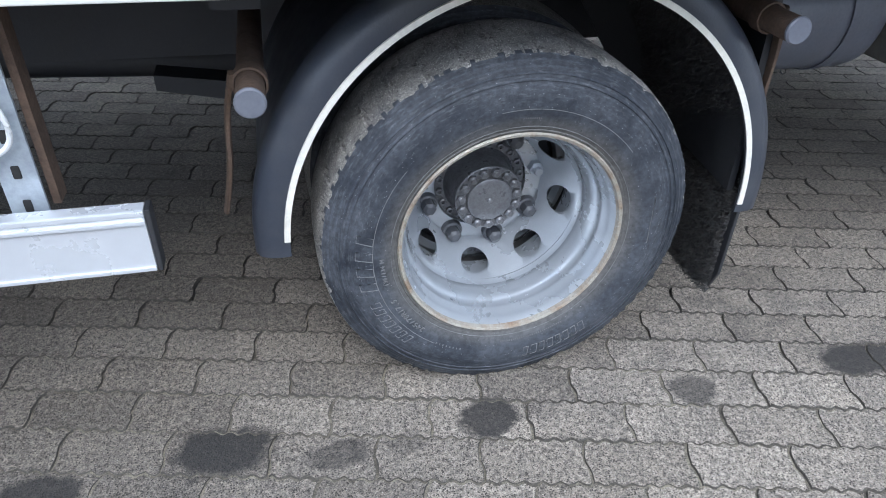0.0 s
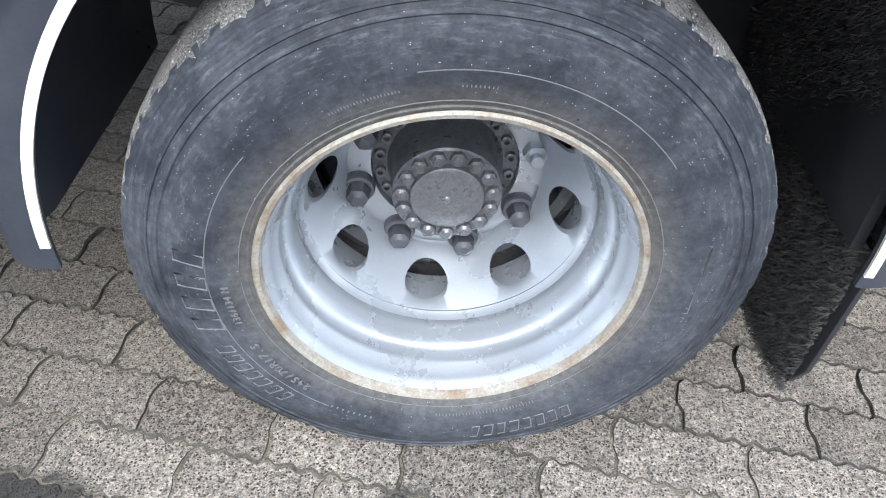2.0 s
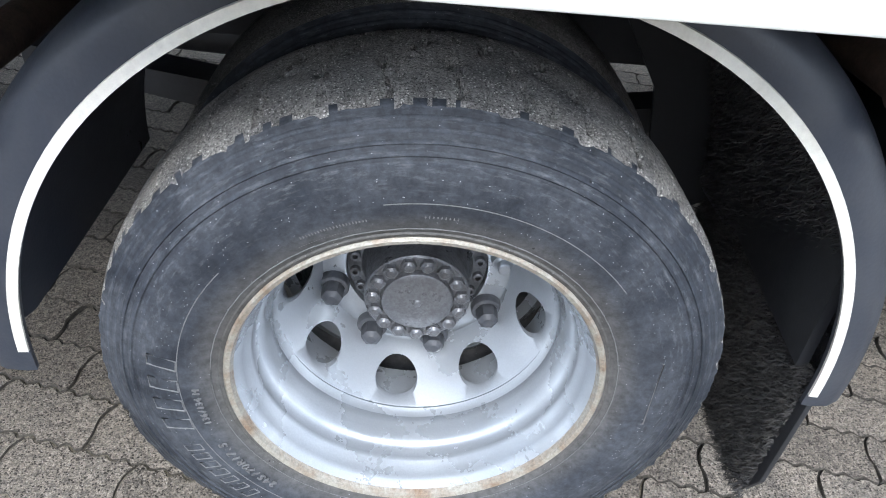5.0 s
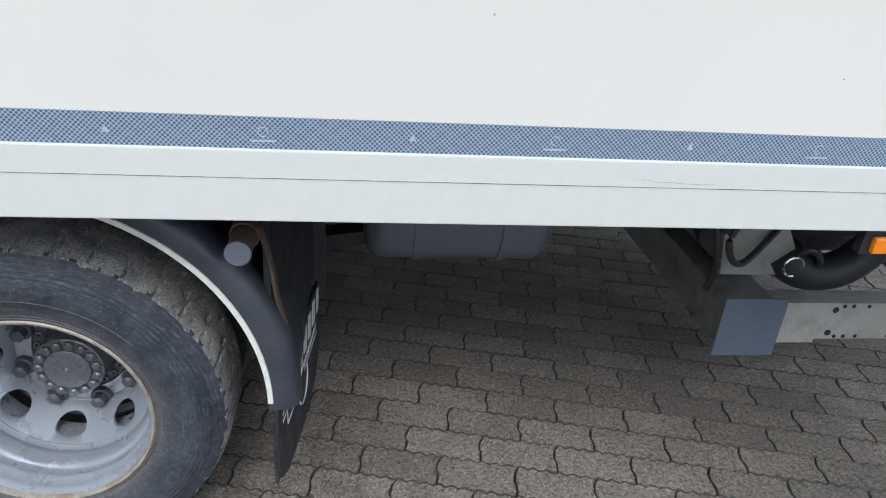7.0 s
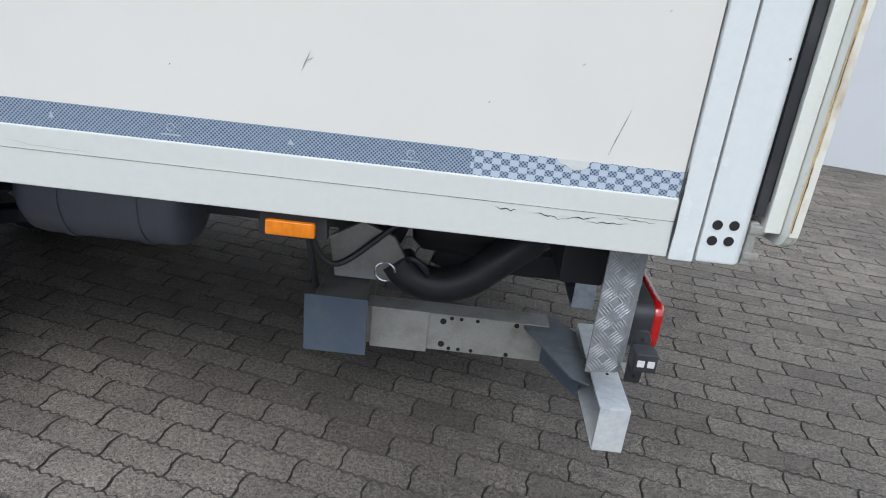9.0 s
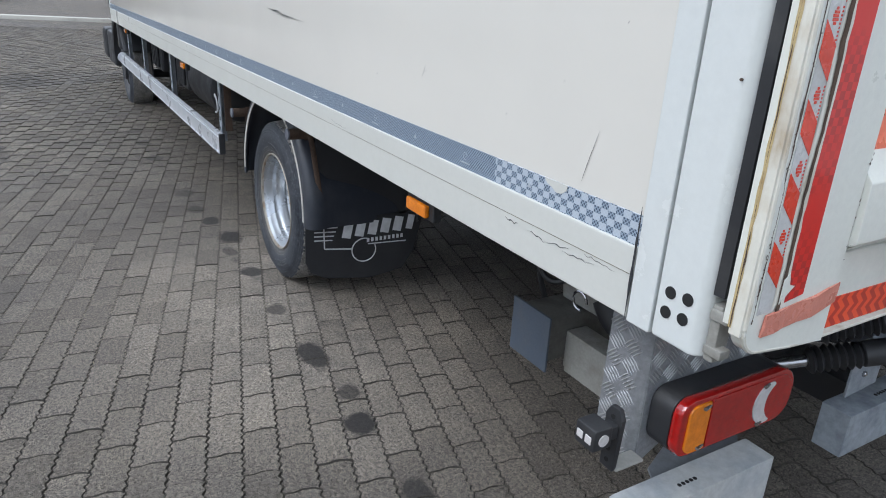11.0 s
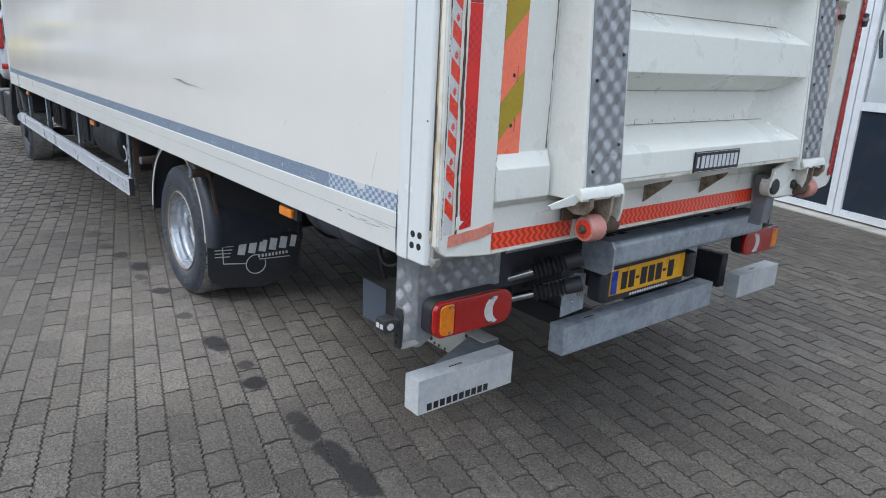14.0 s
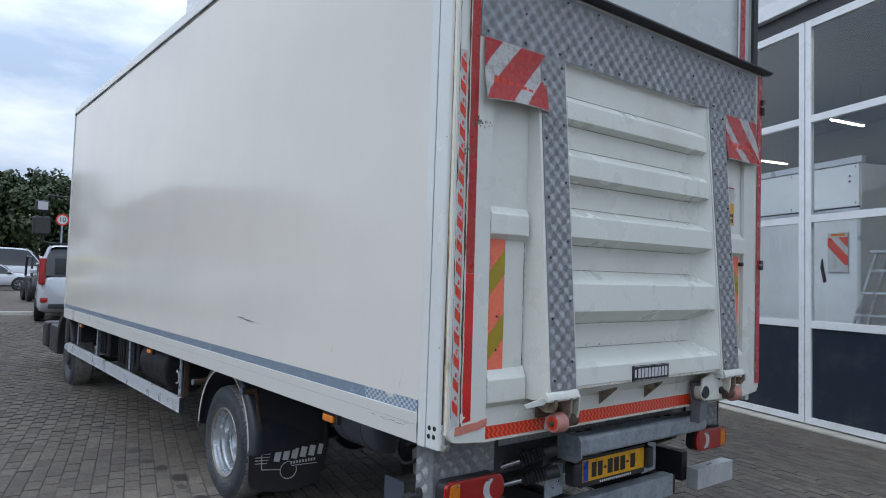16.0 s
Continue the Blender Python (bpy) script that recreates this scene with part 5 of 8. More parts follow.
for x, z, r in ((2.115, 0.455, 0.010), (2.115, 0.375, 0.010), (2.14, 0.468, 0.006), (2.17, 0.468, 0.006), (2.22, 0.468, 0.006), (2.34, 0.468, 0.008), (2.14, 0.362, 0.006), (2.17, 0.362, 0.006), (2.21, 0.362, 0.006), (2.32, 0.362, 0.007), (2.03, 0.36, 0.008)):
    part("punched_hole", cyl((x, 0.5075, z - 0.004), (x, 0.5095, z - 0.004), r, seg=12), M_HOLE, arm)
part("arm_bracket", prism([(2.36, 0.505), (2.44, 0.595), (2.519, 0.50), (2.519, 0.22), (2.47, 0.25)], 'z', 0.462, 0.470, bevel=0.002), M_LIFTGREY, frame_l, "pale bracket plate behind the block")
part("arm_gusset", prism([(2.425, 0.508), (2.435, 0.515), (2.519, 0.345), (2.519, 0.325)], 'z', 0.350, 0.461, bevel=0.002), M_PLATEBLUE, frame_l, "slate-blue gusset between arm and block")


def bumper(y0, y1, x0, x1, z0, z1, label):
    """A pressed channel, open towards the front, closed by a plate at each end."""
    w = 0.006
    bm = prism([(x0, z0), (x1, z0), (x1, z1), (x0, z1), (x0, z1 - w), (x1 - w, z1 - w), (x1 - w, z0 + w), (x0, z0 + w)], 'y', y0 + 0.0062, y1 - 0.0062, bevel=0.002)
    zinc = M_BLOCK if x1 < 2.61 else M_GALV
    b = part("bumper_block", bm, zinc, frame_l, label)
    for e in (y0, y1 - 0.006):
        part("end_cap", box(x0 + 0.001, x1, e, e + 0.006, z0, z1, 0.002), zinc, b)
    for k in range(5):
        part("bolt_hole", cyl((x0 + 0.045, y0 + 0.16 + 0.012 * k, z1 - 0.001), (x0 + 0.045, y0 + 0.16 + 0.012 * k, z1 + 0.0006), 0.005, seg=10), M_HOLE, b)
    return b
bl = bumper(0.080, 0.516, 2.520, 2.598, 0.368, 0.496, "galvanised bumper block")
bmid = bumper(0.765, 1.838, 2.545, 2.620, 0.420, 0.540, "long galvanised bumper beam")
brr = bumper(2.138, 2.555, 2.520, 2.598, 0.388, 0.512, "galvanised bumper block")
for k in range(10):
    part("printed_mark", box(2.5983, 2.5990, 0.118 + 0.0285 * k, 0.139 + 0.0285 * k, 0.376, 0.402), M_INK, bl)
part("bumper_carrier", box(2.10, 2.55, 0.95, 1.07, 0.43, 0.52, 0.006), M_CHASSIS, frame_l)
part("bumper_carrier", box(2.10, 2.55, 1.50, 1.62, 0.43, 0.52, 0.006), M_CHASSIS, frame_l)
part("bumper_carrier", box(1.90, 2.50, 1.95, 2.05, 0.36, 0.47, 0.006), M_CHASSIS, frame_l)
part("bumper_carrier", box(2.25, 2.50, 2.12, 2.18, 0.42, 0.60, 0.006), M_CHASSIS, frame_l)
# galvanised lifting tube
bar = part("lift_tube", box(2.615, 2.735, 0.856, 2.005, 0.797, 0.898, 0.022, seg=4), M_GALV, frame_l, "galvanised lifting beam with rounded edges")
part("end_plate", prism([(2.60, 0.905), (2.735, 0.905), (2.752, 0.88), (2.752, 0.80), (2.72, 0.772), (2.60, 0.772)], 'y', 0.842, 0.855, bevel=0.002), M_GALV, bar)
for y in (0.92, 0.99, 1.60, 1.70):
    part("slot", box(2.640, 2.660, y, y + 0.05, 0.8975, 0.8987), M_HOLE, bar)
for y in (0.74, 1.86):
    part("lift_arm", prism([(2.05, 0.54), (2.14, 0.51), (2.60, 0.74), (2.60, 0.83), (2.08, 0.61)], 'y', y, y + 0.05, bevel=0.006), M_CHASSIS, frame_l, "dark lifting arm")
for p0, p1, p2 in (((0, 0, 0), (2.64, 0.70, 0.825), (2.42, 0.44, 0.70)), ((0, 0, 0), (2.60, 0.76, 0.705), (2.40, 0.50, 0.615))):
    p0, p1, p2 = Vector(p0), Vector(p1), Vector(p2)
    p0 = p1 + (p1 - p2).normalized() * 0.07
    rod = part("cylinder", cyl(p0, p1, 0.031, seg=20, bevel=0.004), M_BLACK, frame_l, "hydraulic cylinder with bellows")
    part("piston_rod", cyl(p1, p1 + (p2 - p1) * 0.72, 0.015, seg=16), M_STEEL, rod, "bright piston rod")
    d = (p2 - p1).normalized()
    for k in range(7):
        a = p1 + d * 0.017 * k
        bm = cyl(a, a + d * 0.0085, 0.024, 0.034, 20)
        cyl(a + d * 0.0085, a + d * 0.017, 0.034, 0.024, 20, bm)
        part("bellows", bm, M_BLACK, rod)
# number plate
plate = part("number_plate", box(2.654, 2.660, 0.985, 1.505, 0.640, 0.750, 0.003), M_PLATEY, frame_l, "yellow number plate")
part("plate_holder", box(2.640, 2.654, 0.972, 1.518, 0.612, 0.762, 0.004), M_BLACK, plate)
part("blue_band", box(2.6602, 2.6612, 0.990, 1.028, 0.645, 0.745), M_BLUE, plate)
for k, (y, w) in enumerate(((1.055, 0.038), (1.105, 0.038), (1.152, 0.022), (1.185, 0.042), (1.238, 0.042), (1.292, 0.042), (1.345, 0.020), (1.38, 0.042))):
    hgt = 0.012 if w < 0.03 else 0.075
    part("plain_bar", box(2.6602, 2.6612, y, y + w, 0.695 - hgt / 2, 0.695 + hgt / 2), M_INK, plate)
for k in range(16):
    part("plain_bar", box(2.6542, 2.6552, 1.13 + 0.017 * k, 1.142 + 0.017 * k, 0.619, 0.629), M_LOGO, plate)
plate.location = (-0.012, 0.0, -0.004)
for y in (0.80, 1.60):
    pb = part("plate_bracket", prism([(y - 0.03, 0.575), (y + 0.10, 0.585), (y + 0.10, 0.735), (y + 0.03, 0.745), (y - 0.03, 0.68)], 'x', 2.585, 2.591, bevel=0.001), M_GALV, frame_l, "galvanised plate bracket with bolts")
    for dy, dz in ((0.025, 0.63), (0.06, 0.655), (0.045, 0.70)):
        part("bolt", hexnut((2.591, y + dy, dz), (1, 0, 0), 0.008, 0.005), M_STEEL, pb)
for y in (0.925, 1.535):
    part("buffer", box(2.60, 2.675, y - 0.03, y + 0.03, 0.63, 0.75, 0.018, seg=3), M_BLACK, frame_l, "black rubber buffer")
part("rear_crossbeam", box(2.40, 2.52, 0.3, WIDTH - 0.3, 0.72, 0.93, 0.01), M_CHASSIS, frame_l)
ch2 = part("chequer_strip", box(2.52, 2.535, 0.50, WIDTH - 0.45, 0.86, 0.955), M_TREADPLATE, frame_l)
chequer("tread_relief", ch2, (2.5352, 0.50, 0.86), (0, 1, 0), (0, 0, 1), WIDTH - 0.95, 0.095, M_TREADPLATE)
# hoses
hoses = [[(1.72, 0.60, 0.93), (1.76, 0.52, 0.80), (1.71, 0.5, 0.68), (1.78, 0.52, 0.60), (1.95, 0.6, 0.72), (2.1, 0.65, 0.80)],
         [(1.60, 0.62, 0.93), (1.66, 0.55, 0.78), (1.70, 0.52, 0.62), (1.71, 0.55, 0.50)],
         [(1.95, 0.62, 0.55), (2.0, 0.55, 0.63), (2.05, 0.56, 0.58), (2.0, 0.60, 0.54)],
         [(2.0, 0.66, 0.56), (2.15, 0.60, 0.55), (2.32, 0.60, 0.66), (2.38, 0.62, 0.80), (2.25, 0.62, 0.84), (2.05, 0.64, 0.78)],
         [(1.55, 0.60, 0.95), (1.62, 0.53, 0.83), (1.70, 0.51, 0.72)]]
for h in hoses:
    part("hose", tube(curve_points(h, 7), 0.010, 8), M_BLACK, frame_l, "black hydraulic hose")
part("motor_cover", lathe([(0.001, 1.98), (0.09, 1.985), (0.12, 2.02), (0.125, 2.10), (0.125, 2.36), (0.11, 2.40), (0.001, 2.41)], 0, 0, 32), M_BLACK, frame_l, "black pump motor cover").matrix_basis = Matrix(((0, 1, 0, 0.0), (1, 0, 0, 0.78), (0, 0, 1, 0.70), (0, 0, 0, 1)))

# chequer plate corner brackets with the tail lamps
def corner(side):
    c = empty("lamp_bracket", truck)
    c["label"] = "folded chequer-plate corner bracket"
    def yy(a):
        return a if side == 0 else 2.515 - a
    def ordered(a, b):
        return (yy(a), yy(b)) if side == 0 else (yy(b), yy(a))
    bm = prism([(2.462, 0.068), (2.535, 0.078), (2.552, 0.090), (2.552, 0.098), (2.530, 0.086), (2.462, 0.076)], 'z', 0.60, FLOOR - 0.014) if side == 0 else prism([(2.462, FLOOR - 0.014), (2.553, FLOOR - 0.014), (2.553, 0.63), (2.52, 0.60)], 'y', *ordered(0.068, 0.076))
    part("side_sheet", bm, M_TREADPLATE, c, "chequer-plate side sheet", smooth=False)
    y0, y1 = ordered(0.092, 0.452)
    edge = [(0.092, FLOOR - 0.014), (0.452, FLOOR - 0.014), (0.452, 0.765), (0.39, 0.762), (0.112, 0.60), (0.092, 0.60)]
    part("rear_sheet", prism([(yy(a), z) for a, z in (edge if side == 0 else edge[::-1])], 'x', 2.546, 2.554), M_TREADPLATE, c, "chequer-plate rear sheet")
    if side == 0:
        run = Vector((0.073, 0.010, 0)).normalized()
        chequer("tread_relief", c, (2.463, 0.0676, 0.602), run, (0, 0, 1), 0.074, 0.326, M_TREADPLATE, 0.037)
    chequer("tread_relief", c, (2.5542, y0, 0.775), (0, 1, 0), (0, 0, 1), 0.358, 0.150, M_TREADPLATE, 0.037)
    def plan(a, b, z0, z1, ra, rb, n=7):
        """A rounded outline in y and z, with radius ra at the outer end and rb at the inner end."""
        out = []
        a, b = 0.106 + (a - 0.083) * 0.945, 0.106 + (b - 0.083) * 0.945
        for cy, cz, r, s0 in ((b - rb, z1 - rb, rb, 0), (a + ra, z1 - ra, ra, 90), (a + ra, z0 + ra, ra, 180), (b - rb, z0 + rb, rb, 270)):
            for k in range(n):
                w = math.radians(s0 + 90 * k / (n - 1))
                out.append((yy(cy + r * math.cos(w)), cz + r * math.sin(w)))
        return out if side == 0 else out[::-1]
    t = part("tail_lamp", prism(plan(0.083, 0.449, 0.648, 0.772, 0.034, 0.050), 'x', 2.555, 2.607, bevel=0.003), M_BLACK, c, "tail lamp with orange, red and clear lenses")
    part("lamp_rim", prism(plan(0.084, 0.450, 0.647, 0.773, 0.034, 0.050), 'x', 2.605, 2.630, bevel=0.008), M_LENSRED, t, "red lamp surround")
    part("amber_lens", prism(plan(0.104, 0.165, 0.657, 0.763, 0.020, 0.005), 'x', 2.622, 2.6340, bevel=0.003), M_AMBER, t, "orange turn lens")
    part("red_lens", prism(plan(0.169, 0.438, 0.655, 0.765, 0.005, 0.050), 'x', 2.622, 2.6330, bevel=0.003), M_LENSRED, t, "red lens")
    moon = [(0.352 + 0.046 * math.cos(math.radians(w)), 0.710 + 0.048 * math.sin(math.radians(w))) for w in range(75, 286, 15)]
    moon += [(0.394 + 0.050 * math.cos(math.radians(w)), 0.710 + 0.048 * math.sin(math.radians(w))) for w in range(242, 117, -15)]
    moon = [(yy(0.106 + (p[0] - 0.083) * 0.945), p[1]) for p in (moon if side == 0 else moon[::-1])]
    part("clear_lens", prism(moon, 'x', 2.628, 2.6355, bevel=0.001), M_LENSWHITE, t, "clear crescent reversing lens")
    for a in (0.168, 0.345):
        for z in (0.666, 0.754):
            part("screw", cyl((2.631, yy(a + 0.013), z), (2.637, yy(a - 0.008), z), 0.004, seg=8), M_STEEL, t)
    return c
corner(0)
corner(1)
# small lamp on a bracket
lamp = part("side_lamp", box(2.530, 2.582, -0.058, -0.012, 0.688, 0.735, 0.006), M_BLACK, truck, "small square work lamp with two clear lenses")
for x in (2.545, 2.567):
    part("clear_lens", box(x - 0.008, x + 0.008, -0.0595, -0.057, 0.703, 0.719, 0.002), M_LENSWHITE, lamp)
part("clear_lens", cyl((2.581, -0.035, 0.711), (2.584, -0.035, 0.711), 0.012, seg=16), M_LENSWHITE, lamp)
part("lamp_arm", box(2.545, 2.575, -0.014, 0.010, 0.695, 0.725, 0.005), M_BLACK, lamp)
part("lamp_bracket_plate", prism([(2.540, 0.62), (2.575, 0.62), (2.580, 0.735), (2.570, 0.755), (2.548, 0.755), (2.537, 0.735)], 'y', 0.008, 0.020, bevel=0.003), M_BLACK, lamp)
for z in (0.64, 0.665, 0.735):
    part("bracket_hole", cyl((2.558, 0.0065, z), (2.558, 0.0085, z), 0.005, seg=12), M_HOLE, lamp)
part("bracket_foot", box(2.545, 2.580, 0.015, 0.088, 0.620, 0.627, 0.003), M_ARM, lamp)

# ---------------------------------------------------------------- tail-lift platform
lift = empty("lift_platform", truck)
lift["label"] = "white steel tail-lift platform, folded upright"
lift.matrix_basis = pose(0, 0, -0.006, 0.45) @ Matrix.Diagonal((1, 1, 1.0125, 1))      # it leans a little
PX, PB, PT = 2.756, 0.985, 2.97      # inner face, bottom and top
FL, POCKET = 2.800, 2.776            # outer face of the flanges, floor of the pockets
PW = 2.445                            # the platform's two sides mirror about half of this


def face(z):
    """The outer face of the wedge: thick at the foot, thin at the head."""
    return 2.918 - 0.0755 * (z - 1.15)


def yz_sheet(outline, x0, x1, bevel=0.0):
    return prism(outline, 'x', x0, x1, bevel=bevel)


def jag_strip(name, y_of, x, w0, w1, z0, z1, mat, seed, parent, label="", n=170):
    """A ragged upright streak between two wandering edges."""
    bm = bmesh.new()
    lo, hi = [], []
    for k in range(n + 1):
        z = z0 + (z1 - z0) * k / n
        a = noise.noise(Vector((z * 38, seed, 1.0))) * 0.0030 + noise.noise(Vector((z * 8, seed, 4.0))) * 0.0045
        b = noise.noise(Vector((z * 45, seed, 9.0))) * 0.0026 + noise.noise(Vector((z * 7, seed, 6.0))) * 0.0040
        lo.append(bm.verts.new((x, y_of(w0 + a), z)))
        hi.append(bm.verts.new((x + 0.0004, y_of(max(w1 + b, w0 + a + 0.0003)), z)))
    for k in range(n):
        bm.faces.new((lo[k], lo[k + 1], hi[k + 1], hi[k]))
    return part(name, bm, mat, parent, label, smooth=False)


def specks(name, pts, x, size, mat, parent):
    """Chips in the paint down to the dark steel, as small thin flakes."""
    bm = bmesh.new()
    for y, z in pts:
        n = random.randint(5, 7)
        r = size * random.uniform(0.5, 1.3)
        st = random.uniform(0.7, 2.2)
        ring = [bm.verts.new((x, y + r * math.cos(6.283 * i / n) * random.uniform(0.6, 1.1), z + st * r * math.sin(6.283 * i / n) * random.uniform(0.6, 1.1))) for i in range(n)]
        bm.faces.new(ring)
    flakes = part(name, bm, mat, parent, smooth=False)
    flakes["kind"] = "stuff"
    return flakes


random.seed(33)
part("back_sheet", box(PX - 0.012, POCKET, 0.0, PW, PB + 0.03, PT), M_LIFT, lift)
for side in (0, 1):
    def yy(a):
        return a if side == 0 else PW - a

    def od(a, b):
        return (yy(a), yy(b)) if side == 0 else (yy(b), yy(a))

    def fl(pts):
        return [(yy(a), z) for a, z in (pts if side == 0 else pts[::-1])]
    # the flange with its rounded lower corner and rolled edge
    corner_arc = [(0.014 - 0.042 * math.cos(radians(a)), 1.030 - 0.042 * math.sin(radians(a))) for a in range(0, 91, 15)]
    part("flange", yz_sheet(fl([(-0.028, PT - 0.01)] + corner_arc + [(0.172, 0.972), (0.172, PT - 0.01)]), FL - 0.022, FL), M_LIFT, lift, "white flange beside the pocket")
    bead = [(FL - 0.004, yy(-0.026), PT - 0.02), (FL - 0.004, yy(-0.026), 1.7)] + [(FL - 0.004, yy(a + 0.002), z + 0.002) for a, z in corner_arc] + [(FL - 0.004, yy(0.09), 0.981), (FL - 0.006, yy(0.172), 0.974)]
    part("rolled_edge", tube(bead, 0.0048, 8), M_CREAM, lift, "rust-streaked rolled edge")
    y0, y1 = od(-0.034, -0.026)
    part("edge_fold", box(FL - 0.022, FL - 0.003, y0, y1, 1.02, PT - 0.02, 0.002), M_CREAM, lift, "yellowed folded side")
    # the fold's inner edge has rusted through along its length
    bm = bmesh.new()
    for tone, (w0, w1) in enumerate(((-0.0235, -0.0175), (-0.0205, -0.0192))):
        prev = None
        for k in range(231):
            z = 1.03 + (PT - 1.08) * k / 230
            a = 0.0016 * noise.noise(Vector((z * 30, 3.0 + side, tone))) + 0.0022 * noise.noise(Vector((z * 7, 5.0 + side, tone)))
            b = 0.0022 * noise.noise(Vector((z * 42, 8.0 + side, tone))) + 0.0030 * noise.noise(Vector((z * 6, 9.0 + side, tone)))
            e = yy(-0.0345 - 0.0005 * tone)
            pair = (bm.verts.new((FL + w0 + a, e, z)), bm.verts.new((FL + max(w1 + b, w0 + a + 0.0002), e, z)))
            if prev:
                q = bm.faces.new((prev[0], prev[1], pair[1], pair[0]))
                q.material_index = tone
            prev = pair
    rl = part("rust_line", bm, M_OCHRERUST, lift, "ochre rust line along the fold", smooth=False)
    rl.data.materials.append(M_RUST)
    jag_strip("rust_line", yy, FL + 0.0006, -0.0185, -0.0172, 1.04, PT - 0.05, M_RUST, 13.0 + side, lift, "brown rust line on the fold")
    if side == 0:
        part("white_tape", box(FL + 0.0002, FL + 0.0010, -0.012, 0.0185, 1.052, 2.56), M_FILMWHITE, lift, "white tape with red slanting stripes")
        for k in range(16):
            z = 1.088 + 0.0915 * k
            part("red_stripe", prism([(-0.0115, z + 0.030), (-0.0115, z + 0.072), (0.0180, z + 0.043), (0.0180, z)], 'x', FL + 0.0011, FL + 0.0016), M_REDB, lift, smooth=False)
            bm = bmesh.new()
            for j in range(9):
                box(FL + 0.0011, FL + 0.0015, 0.0138 + 0.0006 * (j % 2), 0.0168, z + 0.048 + 0.0046 * j, z + 0.0505 + 0.0046 * j, 0, bm)
            part("plain_bar", bm, M_REDB, lift, smooth=False)
            bm = bmesh.new()
            for j in range(5):
                w = (0.0032, 0.0058, 0.0066, 0.0050, 0.0026)[j]
                box(FL + 0.0011, FL + 0.0015, 0.0045 - w, 0.0045 + w * (0.7 + 0.3 * (j % 2)), z + 0.066 + 0.0042 * j, z + 0.0695 + 0.0042 * j, 0, bm)
            part("plain_bar", bm, M_REDB, lift, smooth=False)
        jag_strip("rust_seam", yy, FL + 0.0014, 0.0185, 0.0415, 1.06, PT - 0.06, M_CREAM, 41.0, lift, "peeling cream seam beside the red strip")
        jag_strip("rust_seam", yy, FL + 0.0024, 0.0270, 0.0345, 1.05, PT - 0.06, M_RUST, 47.0, lift, "rust between two paint edges")
        part("red_strip", yz_sheet([(0.0400, 1.060), (0.0870, 1.067), (0.0870, 1.66), (0.0400, 1.66)], FL + 0.0002, FL + 0.0014), M_REDBRICK, lift, "red reflective strip in brick pattern")
        part("red_strip", box(FL + 0.0002, FL + 0.0013, 0.0365, 0.0862, 1.661, PT - 0.015), M_RED, lift, "plain dark red upper strip")
        part("torn_tape", yz_sheet([(0.030, 1.062), (0.058, 1.085), (0.046, 1.089), (0.041, 1.108), (0.030, 1.098)], FL + 0.0026, FL + 0.0032), M_LIFT, lift, smooth=False)
        specks("chip", [(random.gauss(0.172, 0.0016), random.uniform(1.10, 1.9)) for k in range(70)], FL + 0.0006, 0.0012, M_RUST, lift)
        specks("chip", [(random.gauss(-0.0185, 0.0014), random.uniform(1.03, 2.6)) for k in range(150)], FL + 0.0009, 0.0013, M_RUST, lift)
        specks("chip", [(random.gauss(0.10, 0.03), random.gauss(2.28, 0.010)) for k in range(40)], FL + 0.0018, 0.0035, M_SEAM, lift)
        specks("chip", [(random.gauss(0.03, 0.012), random.gauss(2.16, 0.012)) for k in range(22)], FL + 0.0030, 0.004, M_SEAM, lift)
    else:
        y0, y1 = od(-0.027, 0.022)
        part("red_strip", box(FL + 0.0046, FL + 0.0056, y0, y1, 1.04, PT - 0.03), M_RED, lift, "dark red strip along the edge")
        specks("chip", [(yy(random.uniform(-0.02, 0.02)), random.uniform(1.6, 2.8)) for k in range(46)], FL + 0.0062, 0.004, M_CREAM, lift)
    # pocket ribs: sloped top, upright front, undercut
    for zs, zt, zb, zu in ((1.946, 1.912, 1.828, 1.806), (1.264, 1.222, 1.130, 1.106)):
        bm = bmesh.new()
        rows = []
        for x, z, e in ((POCKET + 0.0005, zs, 0.0), (FL + 0.010, zt, 0.020), (FL + 0.012, zb, 0.020), (POCKET + 0.0005, zu, 0.0)):
            rows.append([bm.verts.new((x, yy(a), z)) for a in (0.1735, 0.412 - e)])
        for p, q in zip(rows, rows[1:]):
            bm.faces.new((p[0], q[0], q[1], p[1]))
        bm.faces.new([p[0] for p in rows])
        bm.faces.new([p[1] for p in rows][::-1])
        bmesh.ops.bevel(bm, geom=bm.edges[:], offset=0.0035, segments=2, profile=0.5, affect='EDGES')
        part("side_rib", bm, M_LIFT, lift, "white pressed rib in the pocket")
    jag_strip("pocket_seam", lambda a: yy(a), POCKET + 0.0008, 0.398, 0.4015, 1.27, 1.80, M_SEAM, 60.0 + side, lift, "", 60)
    # bed of the walkway
    y0, y1 = od(0.412, 0.612)
    bm = bmesh.new()
    sect = [[(POCKET, 0.408), (face(z), 0.424), (face(z), 0.612), (POCKET, 0.618)] for z in (1.125, 2.64)]
    lo, hi = [[bm.verts.new((x, yy(a), z)) for x, a in s] for s, z in zip(sect, (1.125, 2.64))]
    bm.faces.new(lo)
    bm.faces.new(hi[::-1])
    for k in range(4):
        bm.faces.new((lo[k], lo[(k + 1) % 4], hi[(k + 1) % 4], hi[k]))
    bmesh.ops.bevel(bm, geom=bm.edges[:], offset=0.004, segments=2, profile=0.5, affect='EDGES')
    part("walkway_bed", bm, M_LIFT, lift)
    # marker board
    y0, y1 = od(0.193, 0.280)
